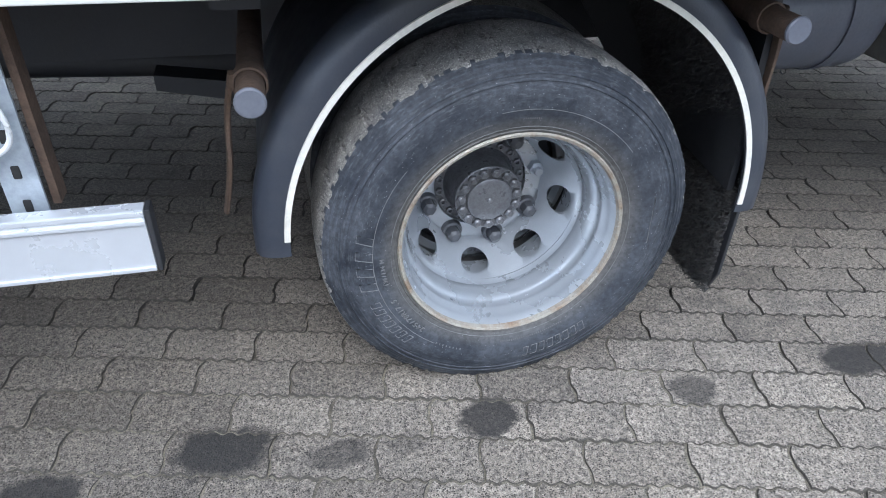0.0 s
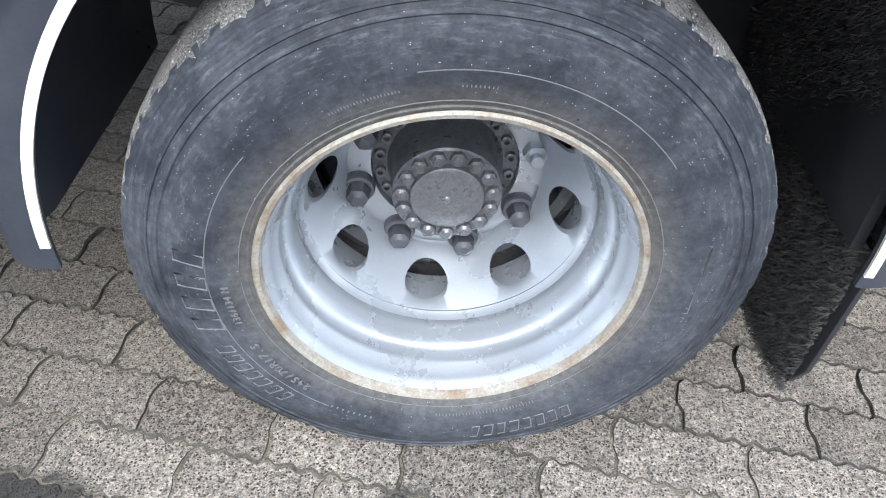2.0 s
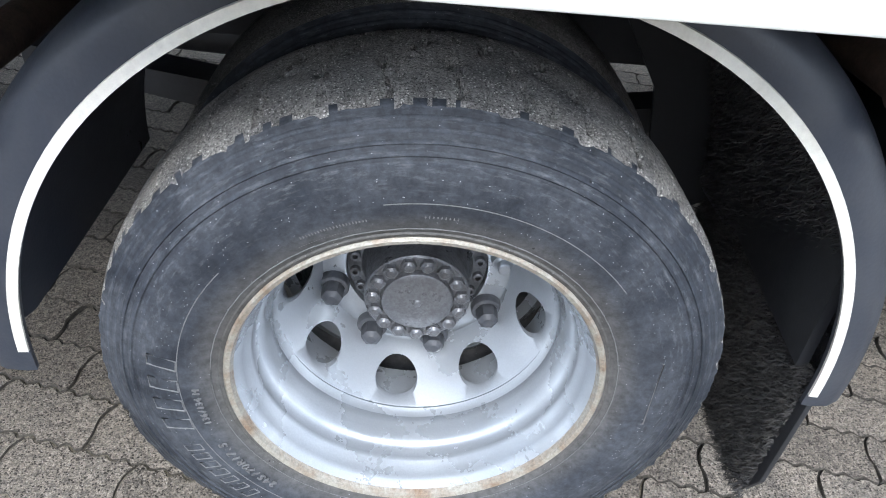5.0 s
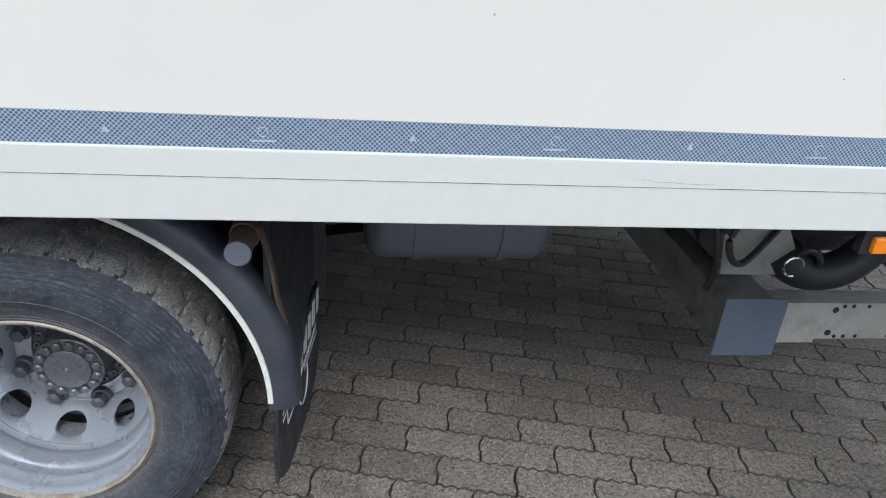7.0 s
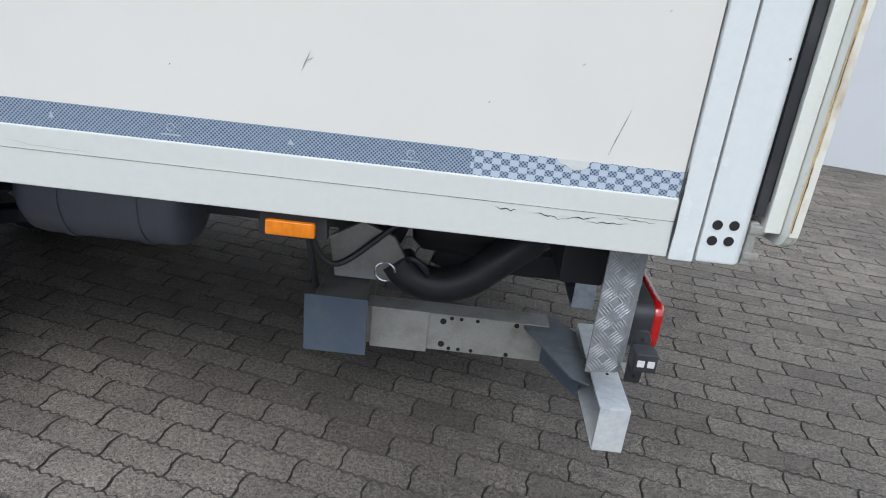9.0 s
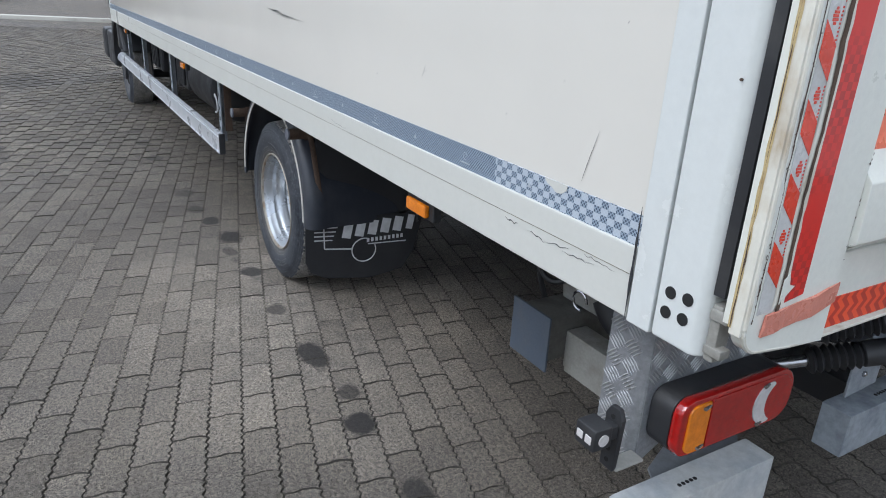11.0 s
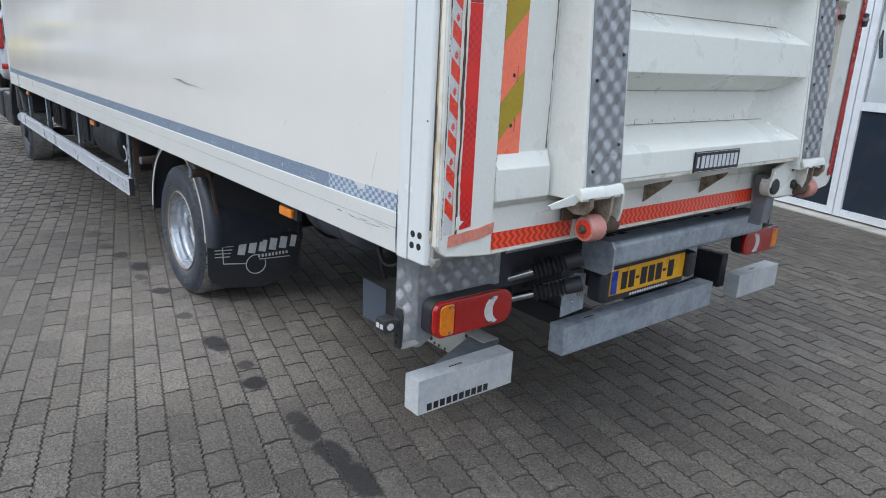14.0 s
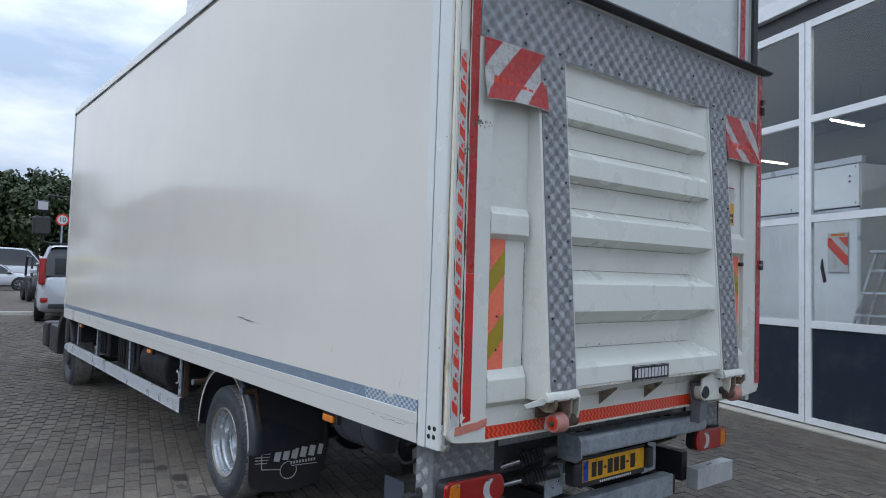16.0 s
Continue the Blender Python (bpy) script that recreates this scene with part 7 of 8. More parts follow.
def paver_outline(gap, fine, seed):
    """The worn, toothed outline of one stone about its middle, shrunk by the joint."""
    B = 0.0058 if fine else 0.0
    jag = 0.0034 if fine else 0.0
    tooth = 0.0044 if fine else 0.0
    n_long, n_cross = (30, 8) if fine else (4, 2)
    out = []

    def wear(k, s):
        return jag * noise.noise(Vector((k * 0.83, seed * 7.3, 3.1))) + tooth * math.sin(6 * math.pi * s + 0.4)

    def step_wear(k):
        return jag * noise.noise(Vector((k * 1.37, seed * 7.3, 3.1)))
    for k in range(n_long):
        s = 2 * k / n_long
        out.append((s * BW - BL / 2 + gap * (k == 0), -BW / 2 + gap + wear(k, s)))
    for k in range(n_cross):
        s = k / n_cross
        out.append((BL / 2 - gap + B * (trap(s) - 1) * 0.8 + step_wear(40 + k), -BW / 2 + s * BW + gap * (k == 0) + tooth * 0.4 * (k == 0)))
    for k in range(n_long):
        s = 2 - 2 * k / n_long
        out.append((s * BW - BL / 2 - gap * (k == 0), BW / 2 - gap + wear(80 + k, s)))
    for k in range(n_cross):
        s = 1 - k / n_cross
        out.append((-BL / 2 + gap + B * (trap(s) - 1) * 0.8 + step_wear(120 + k), -BW / 2 + s * BW - gap * (k == 0) + tooth * 0.4 * (k == 0)))
    return out


def paver_mesh(fine, seed):
    top, mid = paver_outline(0.0036, fine, seed), paver_outline(0.0020, fine, seed)
    v = [(x, y, 0.0) for x, y in top] + [(x, y, -0.0048) for x, y in mid] + [(x, y, -0.014) for x, y in mid]
    n = len(top)
    f = [tuple(range(n))]
    for r in (0, 1):
        for i in range(n):
            j = (i + 1) % n
            f.append((r * n + i, (r + 1) * n + i, (r + 1) * n + j, r * n + j))
    return v, f


near_mes, near_src = [], []
for seed in range(12):
    pv, pf = paver_mesh(True, seed)
    near_me = bpy.data.meshes.new("paver")
    near_me.from_pydata(pv, [], pf)
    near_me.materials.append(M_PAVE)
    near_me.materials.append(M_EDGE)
    # chamfers and sides take a darker tone than the stone's top
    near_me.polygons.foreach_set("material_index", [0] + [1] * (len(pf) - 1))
    near_mes.append(near_me)
    near_src.append((np.array(pv), pf))
cv, cf = paver_mesh(False, 0)
cv = np.array(cv)
random.seed(21)
rest_v, rest_f, rest_m = [], [], []
stones = []
for k in range(-46, 59):
    v = ROW_V + (k + 0.5) * BW
    off = 0.8175 + (0.0 if k % 2 else BW) + BL / 2
    n0 = math.floor((U0 - off) / BL)
    n1 = math.ceil((U1 - off) / BL) + 1
    for n in range(n0, n1):
        u = off + n * BL
        x, y = to_world(u, v)
        z = rise(x) + random.gauss(0, 0.0009)
        near = -1.25 < u < 2.2 and -0.98 < v < 1.22
        mid_range = -4.5 < u < 6.0 and -3.2 < v < 5.0
        tx, ty, tz = random.gauss(0, 0.006), random.gauss(0, 0.009), random.gauss(0, 0.006)
        if near:
            stones.append((x, y, z, tx, ty, PAVE + tz))
        else:
            src, fac = near_src[(n * 5 + k * 7) % 12] if mid_range else (cv, cf)
            c, s = math.cos(PAVE + tz), math.sin(PAVE + tz)
            w = np.empty_like(src)
            w[:, 0] = x + c * src[:, 0] - s * src[:, 1]
            w[:, 1] = y + s * src[:, 0] + c * src[:, 1]
            w[:, 2] = z + src[:, 2] + tx * src[:, 1] + ty * src[:, 0]
            b = len(rest_v)
            rest_v.extend(w.tolist())
            rest_f.extend([tuple(q + b for q in f) for f in fac])
            rest_m.extend([0] + [1 if mid_range else 0] * (len(fac) - 1))

# painted lines and the low kerb
M_LINE = surface("worn_white_line_paint", (0.55, 0.54, 0.50), 0.7, dirt=(0.2, 0.19, 0.18), dirt_amount=0.7, dirt_scale=6, bump=0.3)
M_KERB = surface("pale_concrete_kerb", (0.42, 0.40, 0.35), 0.8, dirt=(0.2, 0.19, 0.16), dirt_amount=0.6, dirt_scale=3, bump=0.4)


def ground_strip(name, p, q, w, h, mat, label, n=24):
    a, b = Vector((*p, 0)), Vector((*q, 0))
    d = (b - a).normalized()
    s = Vector((-d.y, d.x, 0)) * w / 2
    bm = bmesh.new()
    rows = []
    for i in range(n + 1):
        m = a + (b - a) * i / n
        z = rise(m.x)
        rows.append([bm.verts.new((m.x + s.x * k, m.y + s.y * k, z + dz)) for k, dz in ((-1, -0.02), (-0.92, h), (0.92, h), (1, -0.02))])
    for r0, r1 in zip(rows, rows[1:]):
        for k in range(3):
            bm.faces.new((r0[k], r0[k + 1], r1[k + 1], r1[k]))
    return tagged(part(name, bm, mat), label, name.replace("_", " "), kind="structure")


ground_strip("parking_line", (-7.2, -5.75), (-16.3, -2.40), 0.10, 0.004, M_LINE, "worn white painted parking line")
ground_strip("parking_line", (-6.5, -7.05), (-15.9, -3.25), 0.10, 0.004, M_LINE, "worn white painted parking line")
ground_strip("kerb", (-17.4, -5.2), (-14.9, 7.5), 0.55, 0.07, M_KERB, "long low pale concrete kerb")

# ---------------------------------------------------------------- workshop hall with tall glazed doors
M_FRAME = surface("white_door_frame", (0.66, 0.68, 0.70), 0.35, dirt=(0.35, 0.33, 0.28), dirt_amount=0.3, dirt_scale=4, bump=0.03)
M_WALL = surface("pale_cladding", (0.55, 0.56, 0.57), 0.5, dirt=(0.35, 0.35, 0.34), dirt_amount=0.3, dirt_scale=1, bump=0.05)
M_DARKPANEL = surface("dark_door_panel", (0.020, 0.028, 0.042), 0.16, dirt=(0.07, 0.07, 0.075), dirt_amount=0.35, dirt_scale=3, bump=0.02)
M_TRAILER = surface("white_trailer_paint", (0.80, 0.81, 0.81), 0.3, dirt=(0.55, 0.54, 0.5), dirt_amount=0.3, dirt_scale=2, bump=0.03)
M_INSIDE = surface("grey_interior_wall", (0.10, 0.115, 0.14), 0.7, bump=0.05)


def window_glass():
    m, nt, p = nodes_of("door_glass")
    p.inputs["Base Color"].default_value = (0.86, 0.92, 0.97, 1)
    p.inputs["Roughness"].default_value = 0.0
    p.inputs["IOR"].default_value = 1.5
    p.inputs["Transmission Weight"].default_value = 1.0
    return m


M_DOORGLASS = window_glass()
HALL = pose(1.2, 6.88, 0, 0, 0, -20)      # the hall stands a little askew to the paving


def hall_part(name, bm, mat, parent=None, label="", kind=True, smooth=True):
    ob = part(name, bm, mat, parent, label, smooth)
    if parent is None:
        ob.matrix_basis = HALL
        tagged(ob, label, name.replace("_", " ").rstrip(" 0123456789"), kind="structure")
    return ob


HU = -0.04       # where two door leaves meet, along the facade
LEAFW, LEAF_TOP = 1.56, 5.00
wall = hall_part("wall_hall", box(-30, HU - 2 * LEAFW - 0.2, 0.0, 0.25, -0.2, 6.6), M_WALL, None, "pale cladding wall of the workshop hall")
hall_part("wall_hall_east", box(HU + 2 * LEAFW + 0.2, 22, 0.0, 0.25, -0.2, 6.6), M_WALL, None, "pale cladding wall of the workshop hall")
hall_part("wall_hall_head", box(HU - 2 * LEAFW - 0.2, HU + 2 * LEAFW + 0.2, 0.0, 0.25, 5.43, 6.6), M_WALL, None, "pale cladding above the hall doors")
hall_part("door_header", box(HU - 2 * LEAFW - 0.2, HU + 2 * LEAFW + 0.2, -0.03, 0.20, 5.22, 5.42, 0.01), M_FRAME, None, "white header beam above the glazed doors")
hall_part("header_shadow_gap", box(HU - 2 * LEAFW - 0.2, HU + 2 * LEAFW + 0.2, 0.06, 0.20, 5.02, 5.219), M_BLACK, None, "dark track above the doors")
hall_part("door_sill", box(HU - 2 * LEAFW - 0.2, HU + 2 * LEAFW + 0.2, -0.16, 0.10, -0.05, 0.012, 0.004), M_KERB, None, "concrete threshold strip below the doors")
TRANS = (0.10, 1.228, 2.515, 3.75, LEAF_TOP)
for k in range(-2, 2):
    a0, a1 = HU + k * LEAFW + 0.006, HU + (k + 1) * LEAFW - 0.006
    d = tagged(empty("door_leaf", None, HALL), "tall white-framed glazed hall door leaf", "door", kind="structure")
    for s0, s1 in ((a0, a0 + 0.085), (a1 - 0.085, a1)):
        part("stile", box(s0, s1, 0.03, 0.09, 0.03, LEAF_TOP, 0.004), M_FRAME, d)
    for z in TRANS:
        zz = (0.03, 0.11) if z == 0.10 else (z - 0.10, z) if z == LEAF_TOP else (z - 0.045, z + 0.045)
        part("transom", box(a0 + 0.0855, a1 - 0.0855, 0.032, 0.088, *zz, 0.004), M_FRAME, d)
    for z0, z1 in zip(TRANS, TRANS[1:]):
        g0, g1 = z0 + 0.046, z1 - 0.046 if z1 != LEAF_TOP else z1 - 0.101
        if z0 == 0.10:
            part("panel", box(a0 + 0.0855, a1 - 0.0855, 0.055, 0.065, 0.112, g1), M_DARKPANEL, d, "dark lower panel")
        else:
            pane = part("pane", box(a0 + 0.0855, a1 - 0.0855, 0.058, 0.064, g0, g1), M_DOORGLASS, d, "window pane")
            pane.visible_shadow = False
# inside of the hall
hall_part("hall_floor", box(-14, 14, 0.26, 11, -0.05, 0.006), M_KERB, None, "grey concrete hall floor")
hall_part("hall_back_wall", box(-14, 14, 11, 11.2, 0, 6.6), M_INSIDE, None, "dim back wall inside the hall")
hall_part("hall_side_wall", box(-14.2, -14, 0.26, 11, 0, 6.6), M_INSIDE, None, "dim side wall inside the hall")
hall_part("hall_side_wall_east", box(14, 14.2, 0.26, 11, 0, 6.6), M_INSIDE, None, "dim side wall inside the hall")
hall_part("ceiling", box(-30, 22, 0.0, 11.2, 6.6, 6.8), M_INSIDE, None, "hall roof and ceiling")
M_TUBE = bpy.data.materials.new("warm_tube_and_fill")
M_TUBE.use_nodes = True
M_TUBE.node_tree.nodes["Principled BSDF"].inputs["Emission Color"].default_value = (1.0, 0.80, 0.45, 1)
M_TUBE.node_tree.nodes["Principled BSDF"].inputs["Emission Strength"].default_value = 45.0
# the last two hang unseen behind the header, added to brighten the trailer
TUBES_AND_FILL = [(-5.40, 7.0, 5.6, 97), (-9.95, 9.3, 5.6, 95), (-2.4, 0.62, 5.75, 0), (1.2, 0.62, 5.75, 0)]
for u, v, z, turn in TUBES_AND_FILL:
    tl = tagged(empty("tube_light", None, HALL @ pose(u, v, z, 0, 0, turn)), "lit warm tube light in the hall, the front two added unseen", "lamp", group="hall tube lights")
    part("tube", box(-0.6, 0.6, -0.018, 0.018, -0.015, 0.02, 0.008), M_TUBE, tl)
    part("housing", box(-0.62, 0.62, -0.05, 0.05, 0.021, 0.07, 0.01), M_FRAME, tl)
    for s in (-0.5, 0.5):
        part("suspension_wire", cyl((s, 0, 0.07), (s, 0, 6.6 - z), 0.006, seg=6), M_STEEL, tl)
van_in = tagged(empty("box_trailer", None, HALL @ pose(-2.07, 1.3, 0.0)), "white box body parked inside the hall", "trailer")
vb = part("body", box(-4.5, 1.75, 0, 2.4, 0.95, 3.38, 0.02), M_TRAILER, van_in)
part("roof_rail", box(-4.5, 1.79, -0.035, 0.05, 3.38, 3.47, 0.012), M_ALU, vb)
part("bottom_rail", box(-4.5, 1.78, -0.02, 0.05, 0.80, 1.0, 0.01), M_CHASSIS, vb)
up = part("upper_panel", box(-4.5, 1.742, -0.022, -0.001, 2.80, 3.365, 0.004), M_TRAILER, vb, "white upper panel screwed on")
part("panel_seam", box(-4.5, 1.742, -0.010, -0.001, 2.777, 2.799), M_HOLE, vb)
part("panel_band", box(-4.5, 1.752, -0.014, -0.001, 2.665, 2.776, 0.003), M_ALU, vb)
part("corner_post", box(1.700, 1.752, -0.012, -0.001, 1.0, 2.664, 0.003), M_ALU, vb)
for x, z in ((1.69, 3.33), (1.69, 2.84), (0.62, 3.33), (0.62, 2.84), (-0.45, 3.33), (-0.45, 2.84)):
    part("screw", cyl((x, -0.027, z), (x, -0.022, z), 0.011, seg=10), M_HOLE, up)
for z in (3.14, 3.21):
    part("vent_hole", cyl((1.60, -0.024, z), (1.60, -0.0222, z), 0.017, seg=14), M_HOLE, up)
part("latch_handle", prism([(1.13, 1.98), (1.155, 2.10), (1.17, 1.98), (1.215, 1.78), (1.18, 1.76)], 'y', -0.03, -0.004, bevel=0.003), M_BLACK, vb, "dark hanging latch handle")
for x in (-3.2, 0.2):
    part("tyre", lathe([(0.25, 0.02), (0.40, 0.0), (0.45, 0.05), (0.45, 0.25), (0.25, 0.27)], x, 0.45, 40, close=True), M_TYRE, van_in)
wb = part("warning_board", box(1.25, 1.575, -0.025, -0.01, 1.91, 2.45, 0.003), M_FILMWHITE, van_in, "worn red and white warning board")
part("yellow_strip", box(1.31, 1.52, -0.029, -0.0255, 2.405, 2.436), M_AMBER, wb)
part("red_stripe", prism([(1.253, 2.27), (1.253, 2.385), (1.30, 2.385), (1.573, 2.12), (1.573, 2.0), (1.53, 2.0)], 'y', -0.029, -0.0255), M_REDB, wb, smooth=False)
part("red_stripe", prism([(1.42, 2.385), (1.573, 2.385), (1.573, 2.235)], 'y', -0.029, -0.0255), M_REDB, wb, smooth=False)
lad = tagged(empty("step_ladder", None, HALL @ pose(-0.30, 0.75, 0.006)), "grey aluminium step ladder inside the hall", "ladder")
for s in (-0.16, 0.16):
    part("rail", tube([(0.0, s, 0), (0.73, s * 0.6, 2.11)], 0.020, 8), M_ALU, lad)
    part("rail", tube([(1.62, s, 0), (0.89, s * 0.6, 2.11)], 0.020, 8), M_ALU, lad)
part("top_step", box(0.66, 0.96, -0.13, 0.13, 2.10, 2.135, 0.006), M_ALU, lad)
for k in range(7):
    z = 0.27 + 0.27 * k
    part("tread", box(0.73 * z / 2.11, 1.62 - 0.73 * z / 2.11, -0.15, -0.09, z - 0.014, z + 0.014, 0.004), M_ALU, lad)


# ---------------------------------------------------------------- parked cars
def paint(name, c, metal=0.25):
    return surface(name, c, 0.10, metal, dirt=tuple(x * 0.8 for x in c), dirt_amount=0.2, dirt_scale=2, grain=500, grain_amount=0.05, bump=0, coat=0.0, rough_var=0.04, spec=0.4)


M_CARGLASS = glassy("car_glass", (0.02, 0.023, 0.026))
M_CARTYRE = surface("car_tyre_rubber", (0.018, 0.018, 0.019), 0.7, bump=0.2)
M_ALLOY = surface("alloy_rim", (0.42, 0.43, 0.45), 0.3, 0.7, bump=0)
M_HEAD = surface("headlamp_glass", (0.55, 0.57, 0.60), 0.08, coat=0.8, bump=0)


def smooth_step(t):
    t = min(max(t, 0), 1)
    return t * t * (3 - 2 * t)


SECTION = ((0.0, 0.0), (0.80, 0.0), (0.93, 0.05), (0.985, 0.16), (1.0, 0.40), (0.995, 0.60), (0.985, 0.72), (0.955, 0.86), (0.90, 0.955), (0.80, 0.99), (0.4, 1.0), (0.0, 1.0))


def car(label, colour, L, W, H, hood, deck, belt, shape, group="cars parked in the row", wheel_r=0.335, tall_lamps=False, sort="car"):
    """A car along +x (its front), standing on z = 0. hood, deck: heights of bonnet and tail; shape: where windscreen and rear window start and end, as parts of the length from the tail."""
    root = tagged(empty("parked_" + sort), label, sort, group)
    g0, r0, r1, g1 = shape

    def low_top(t):
        z = belt
        if t > g1:
            z = belt + (hood - belt) * smooth_step((t - g1) / 0.10) - 0.05 * smooth_step((t - g1) / (1 - g1))
        if t < g0:
            z = belt + (deck - belt) * smooth_step((g0 - t) / max(g0, 0.02))
        return z

    def half(t):
        return W / 2 * (1.0 - 0.10 * smooth_step((t - 0.78) / 0.22) - 0.06 * smooth_step((0.16 - t) / 0.16))

    def spot(t, s, off=0.0):
        """A point of the body's skin: t along the length, s up the section from the sill to the middle of the top."""
        e = min(max((abs(2 * t - 1) - 0.84) / 0.16, 0), 1)
        rnd = 1 - math.sqrt(max(1 - e * e * 0.995, 0))
        top = low_top(t)
        zb = 0.19 + 0.05 * rnd + (0.10 * smooth_step((0.08 - t) / 0.08))
        w = half(t) * (1 - (0.30 if t > 0.5 else 0.20) * rnd)
        top -= rnd * (top - zb) * (0.30 if t > 0.5 else 0.14)
        k = min(int(s), len(SECTION) - 2)
        f = s - k
        fw = SECTION[k][0] * (1 - f) + SECTION[k + 1][0] * f
        fz = SECTION[k][1] * (1 - f) + SECTION[k + 1][1] * f
        return Vector(((t - 0.5) * L + (off if t > 0.5 else -off) * e, w * fw + off, zb + (top - zb) * fz))
    ts = [0.5 - 0.5 * math.cos(math.pi * i / 56) for i in range(57)]
    ns = len(SECTION)
    bm = bmesh.new()
    rows = []
    for t in ts:
        pts = [spot(t, k) for k in range(ns)]
        rows.append([bm.verts.new(p) for p in pts] + [bm.verts.new((p.x, -p.y, p.z)) for p in reversed(pts[1:-1])])
    n = len(rows[0])
    for a, b in zip(rows, rows[1:]):
        for k in range(n):
            bm.faces.new((a[k], a[(k + 1) % n], b[(k + 1) % n], b[k]))
    bm.faces.new(rows[0])
    bm.faces.new(rows[-1][::-1])
    body = part("body", bm, colour, root)

    def patch(name, t0, t1, s0, s1, side, mat, off=0.006, n_t=8, n_s=5):
        """A piece that follows the body's skin a few millimetres outside it."""
        bm = bmesh.new()
        g = []
        for i in range(n_t + 1):
            row = []
            for j in range(n_s + 1):
                p = spot(t0 + (t1 - t0) * i / n_t, s0 + (s1 - s0) * j / n_s, off if 0 < i < n_t and 0 < j < n_s else off * 0.4)
                row.append(bm.verts.new((p.x, p.y * side, p.z)))
            g.append(row)
        for p, q in zip(g, g[1:]):
            for j in range(n_s):
                bm.faces.new((p[j], p[j + 1], q[j + 1], q[j]))
        return part(name, bm, mat, body)

    # cabin
    bm = bmesh.new()
    rows = []
    for i in range(33):
        t = g0 + (g1 - g0) * i / 32
        x = (t - 0.5) * L
        up = math.sin(min(max((t - g0) / (r0 - g0), 0), 1) * math.pi / 2) ** 0.9 if t < r0 else math.sin(min(max((g1 - t) / (g1 - r1), 0), 1) * math.pi / 2) ** 0.9 if t > r1 else 1.0
        top = belt - 0.04 + (H - belt + 0.04 - 0.05 * ((t - (r0 + r1) / 2) / 0.3) ** 2) * up
        w = half(t) * 0.94
        f = max(top - belt, 0) / max(H - belt, 0.01)
        wtop = w * (1 - 0.22 * f)
        rows.append([bm.verts.new(v) for v in ((x, w, belt - 0.06), (x, (w + wtop) / 2 + 0.012 * f, belt - 0.06 + (top - belt + 0.06) * 0.5), (x, wtop, top - 0.06 * f), (x, wtop * 0.88, top - 0.012 * f), (x, 0, top + 0.012 * f),
                                               (x, -wtop * 0.88, top - 0.012 * f), (x, -wtop, top - 0.06 * f), (x, -(w + wtop) / 2 - 0.012 * f, belt - 0.06 + (top - belt + 0.06) * 0.5), (x, -w, belt - 0.06))])
    for a, b in zip(rows, rows[1:]):
        for k in range(8):
            bm.faces.new((a[k], a[k + 1], b[k + 1], b[k]))
    part("glazing", bm, M_CARGLASS, body, "dark car windows")
    # roof and pillars in body colour
    bm = bmesh.new()
    rows = []
    for i in range(17):
        t = r0 - 0.03 + (r1 - r0 + 0.05) * i / 16
        x = (t - 0.5) * L
        z = H - 0.05 * ((t - (r0 + r1) / 2) / 0.3) ** 2 - (0.02 if i in (0, 16) else 0)
        w = half(t) * 0.94 * 0.78
        rows.append([bm.verts.new(v) for v in ((x, w + 0.022, z - 0.085), (x, w + 0.006, z - 0.03), (x, w * 0.88, z + 0.006), (x, 0, z + 0.026), (x, -w * 0.88, z + 0.006), (x, -w - 0.006, z - 0.03), (x, -w - 0.022, z - 0.085))])
    for a, b in zip(rows, rows[1:]):
        for k in range(6):
            bm.faces.new((a[k], a[k + 1], b[k + 1], b[k]))
    part("roof", bm, colour, body)
    R = wheel_r
    for s in (-1, 1):
        for ta, tb in ((g1 - 0.005, r1 + 0.01), (g0 + 0.02, r0 - 0.01), ((r0 + r1) / 2 - 0.01, (r0 + r1) / 2)):
            wa, wb = half(ta) * 0.945, half(tb) * 0.94 * 0.78 + 0.012
            part("pillar", tube([((ta - 0.5) * L, s * wa, belt - 0.04), (((ta + tb) / 2 - 0.5) * L, s * ((wa + wb) / 2 + 0.016), (belt + H) / 2), ((tb - 0.5) * L, s * wb, H - 0.05)], 0.032, 6), colour, body)
        part("wing_mirror", box((g1 - 0.56) * L, (g1 - 0.53) * L, s * (W / 2 + 0.0), s * (W / 2 + 0.17), belt + 0.0, belt + 0.12, 0.035, seg=3), colour, body)
        patch("headlamp", 0.925, 0.992, 5.3, 7.6, s, M_HEAD)
        patch("lamp_surround", 0.918, 0.996, 5.1, 5.35, s, M_BLACK, 0.007)
        patch("fog_recess", 0.955, 0.996, 2.2, 3.6, s, M_BLACK, 0.004)
        patch("sill", 0.06, 0.95, 1.2, 2.6, s, M_BLACK, 0.005, 16, 3)
        patch("trim_line", g0 + 0.03, g1 - 0.02, 8.0, 8.5, s, M_ALU, 0.004, 12, 2)
        patch("door_seam", 0.42, 0.424, 2.6, 7.8, s, M_INK, 0.003, 2, 6)
        patch("door_handle", 0.44, 0.475, 6.2, 6.5, s, M_ALU, 0.02, 4, 3)
        if tall_lamps:
            part("rear_lamp", box(-L / 2 + 0.0, -L / 2 + 0.16, s * W * 0.40, s * W * 0.478, 0.86, H - 0.34, 0.04, seg=3), M_LENSRED, body, "tall red rear lamp")
            part("reflector", box(-L / 2 - 0.01, -L / 2 + 0.1, s * W * 0.36, s * W * 0.45, 0.44, 0.56, 0.02), M_LENSRED, body)
        else:
            patch("rear_lamp", 0.006, 0.06, 6.2, 7.6, s, M_LENSRED)
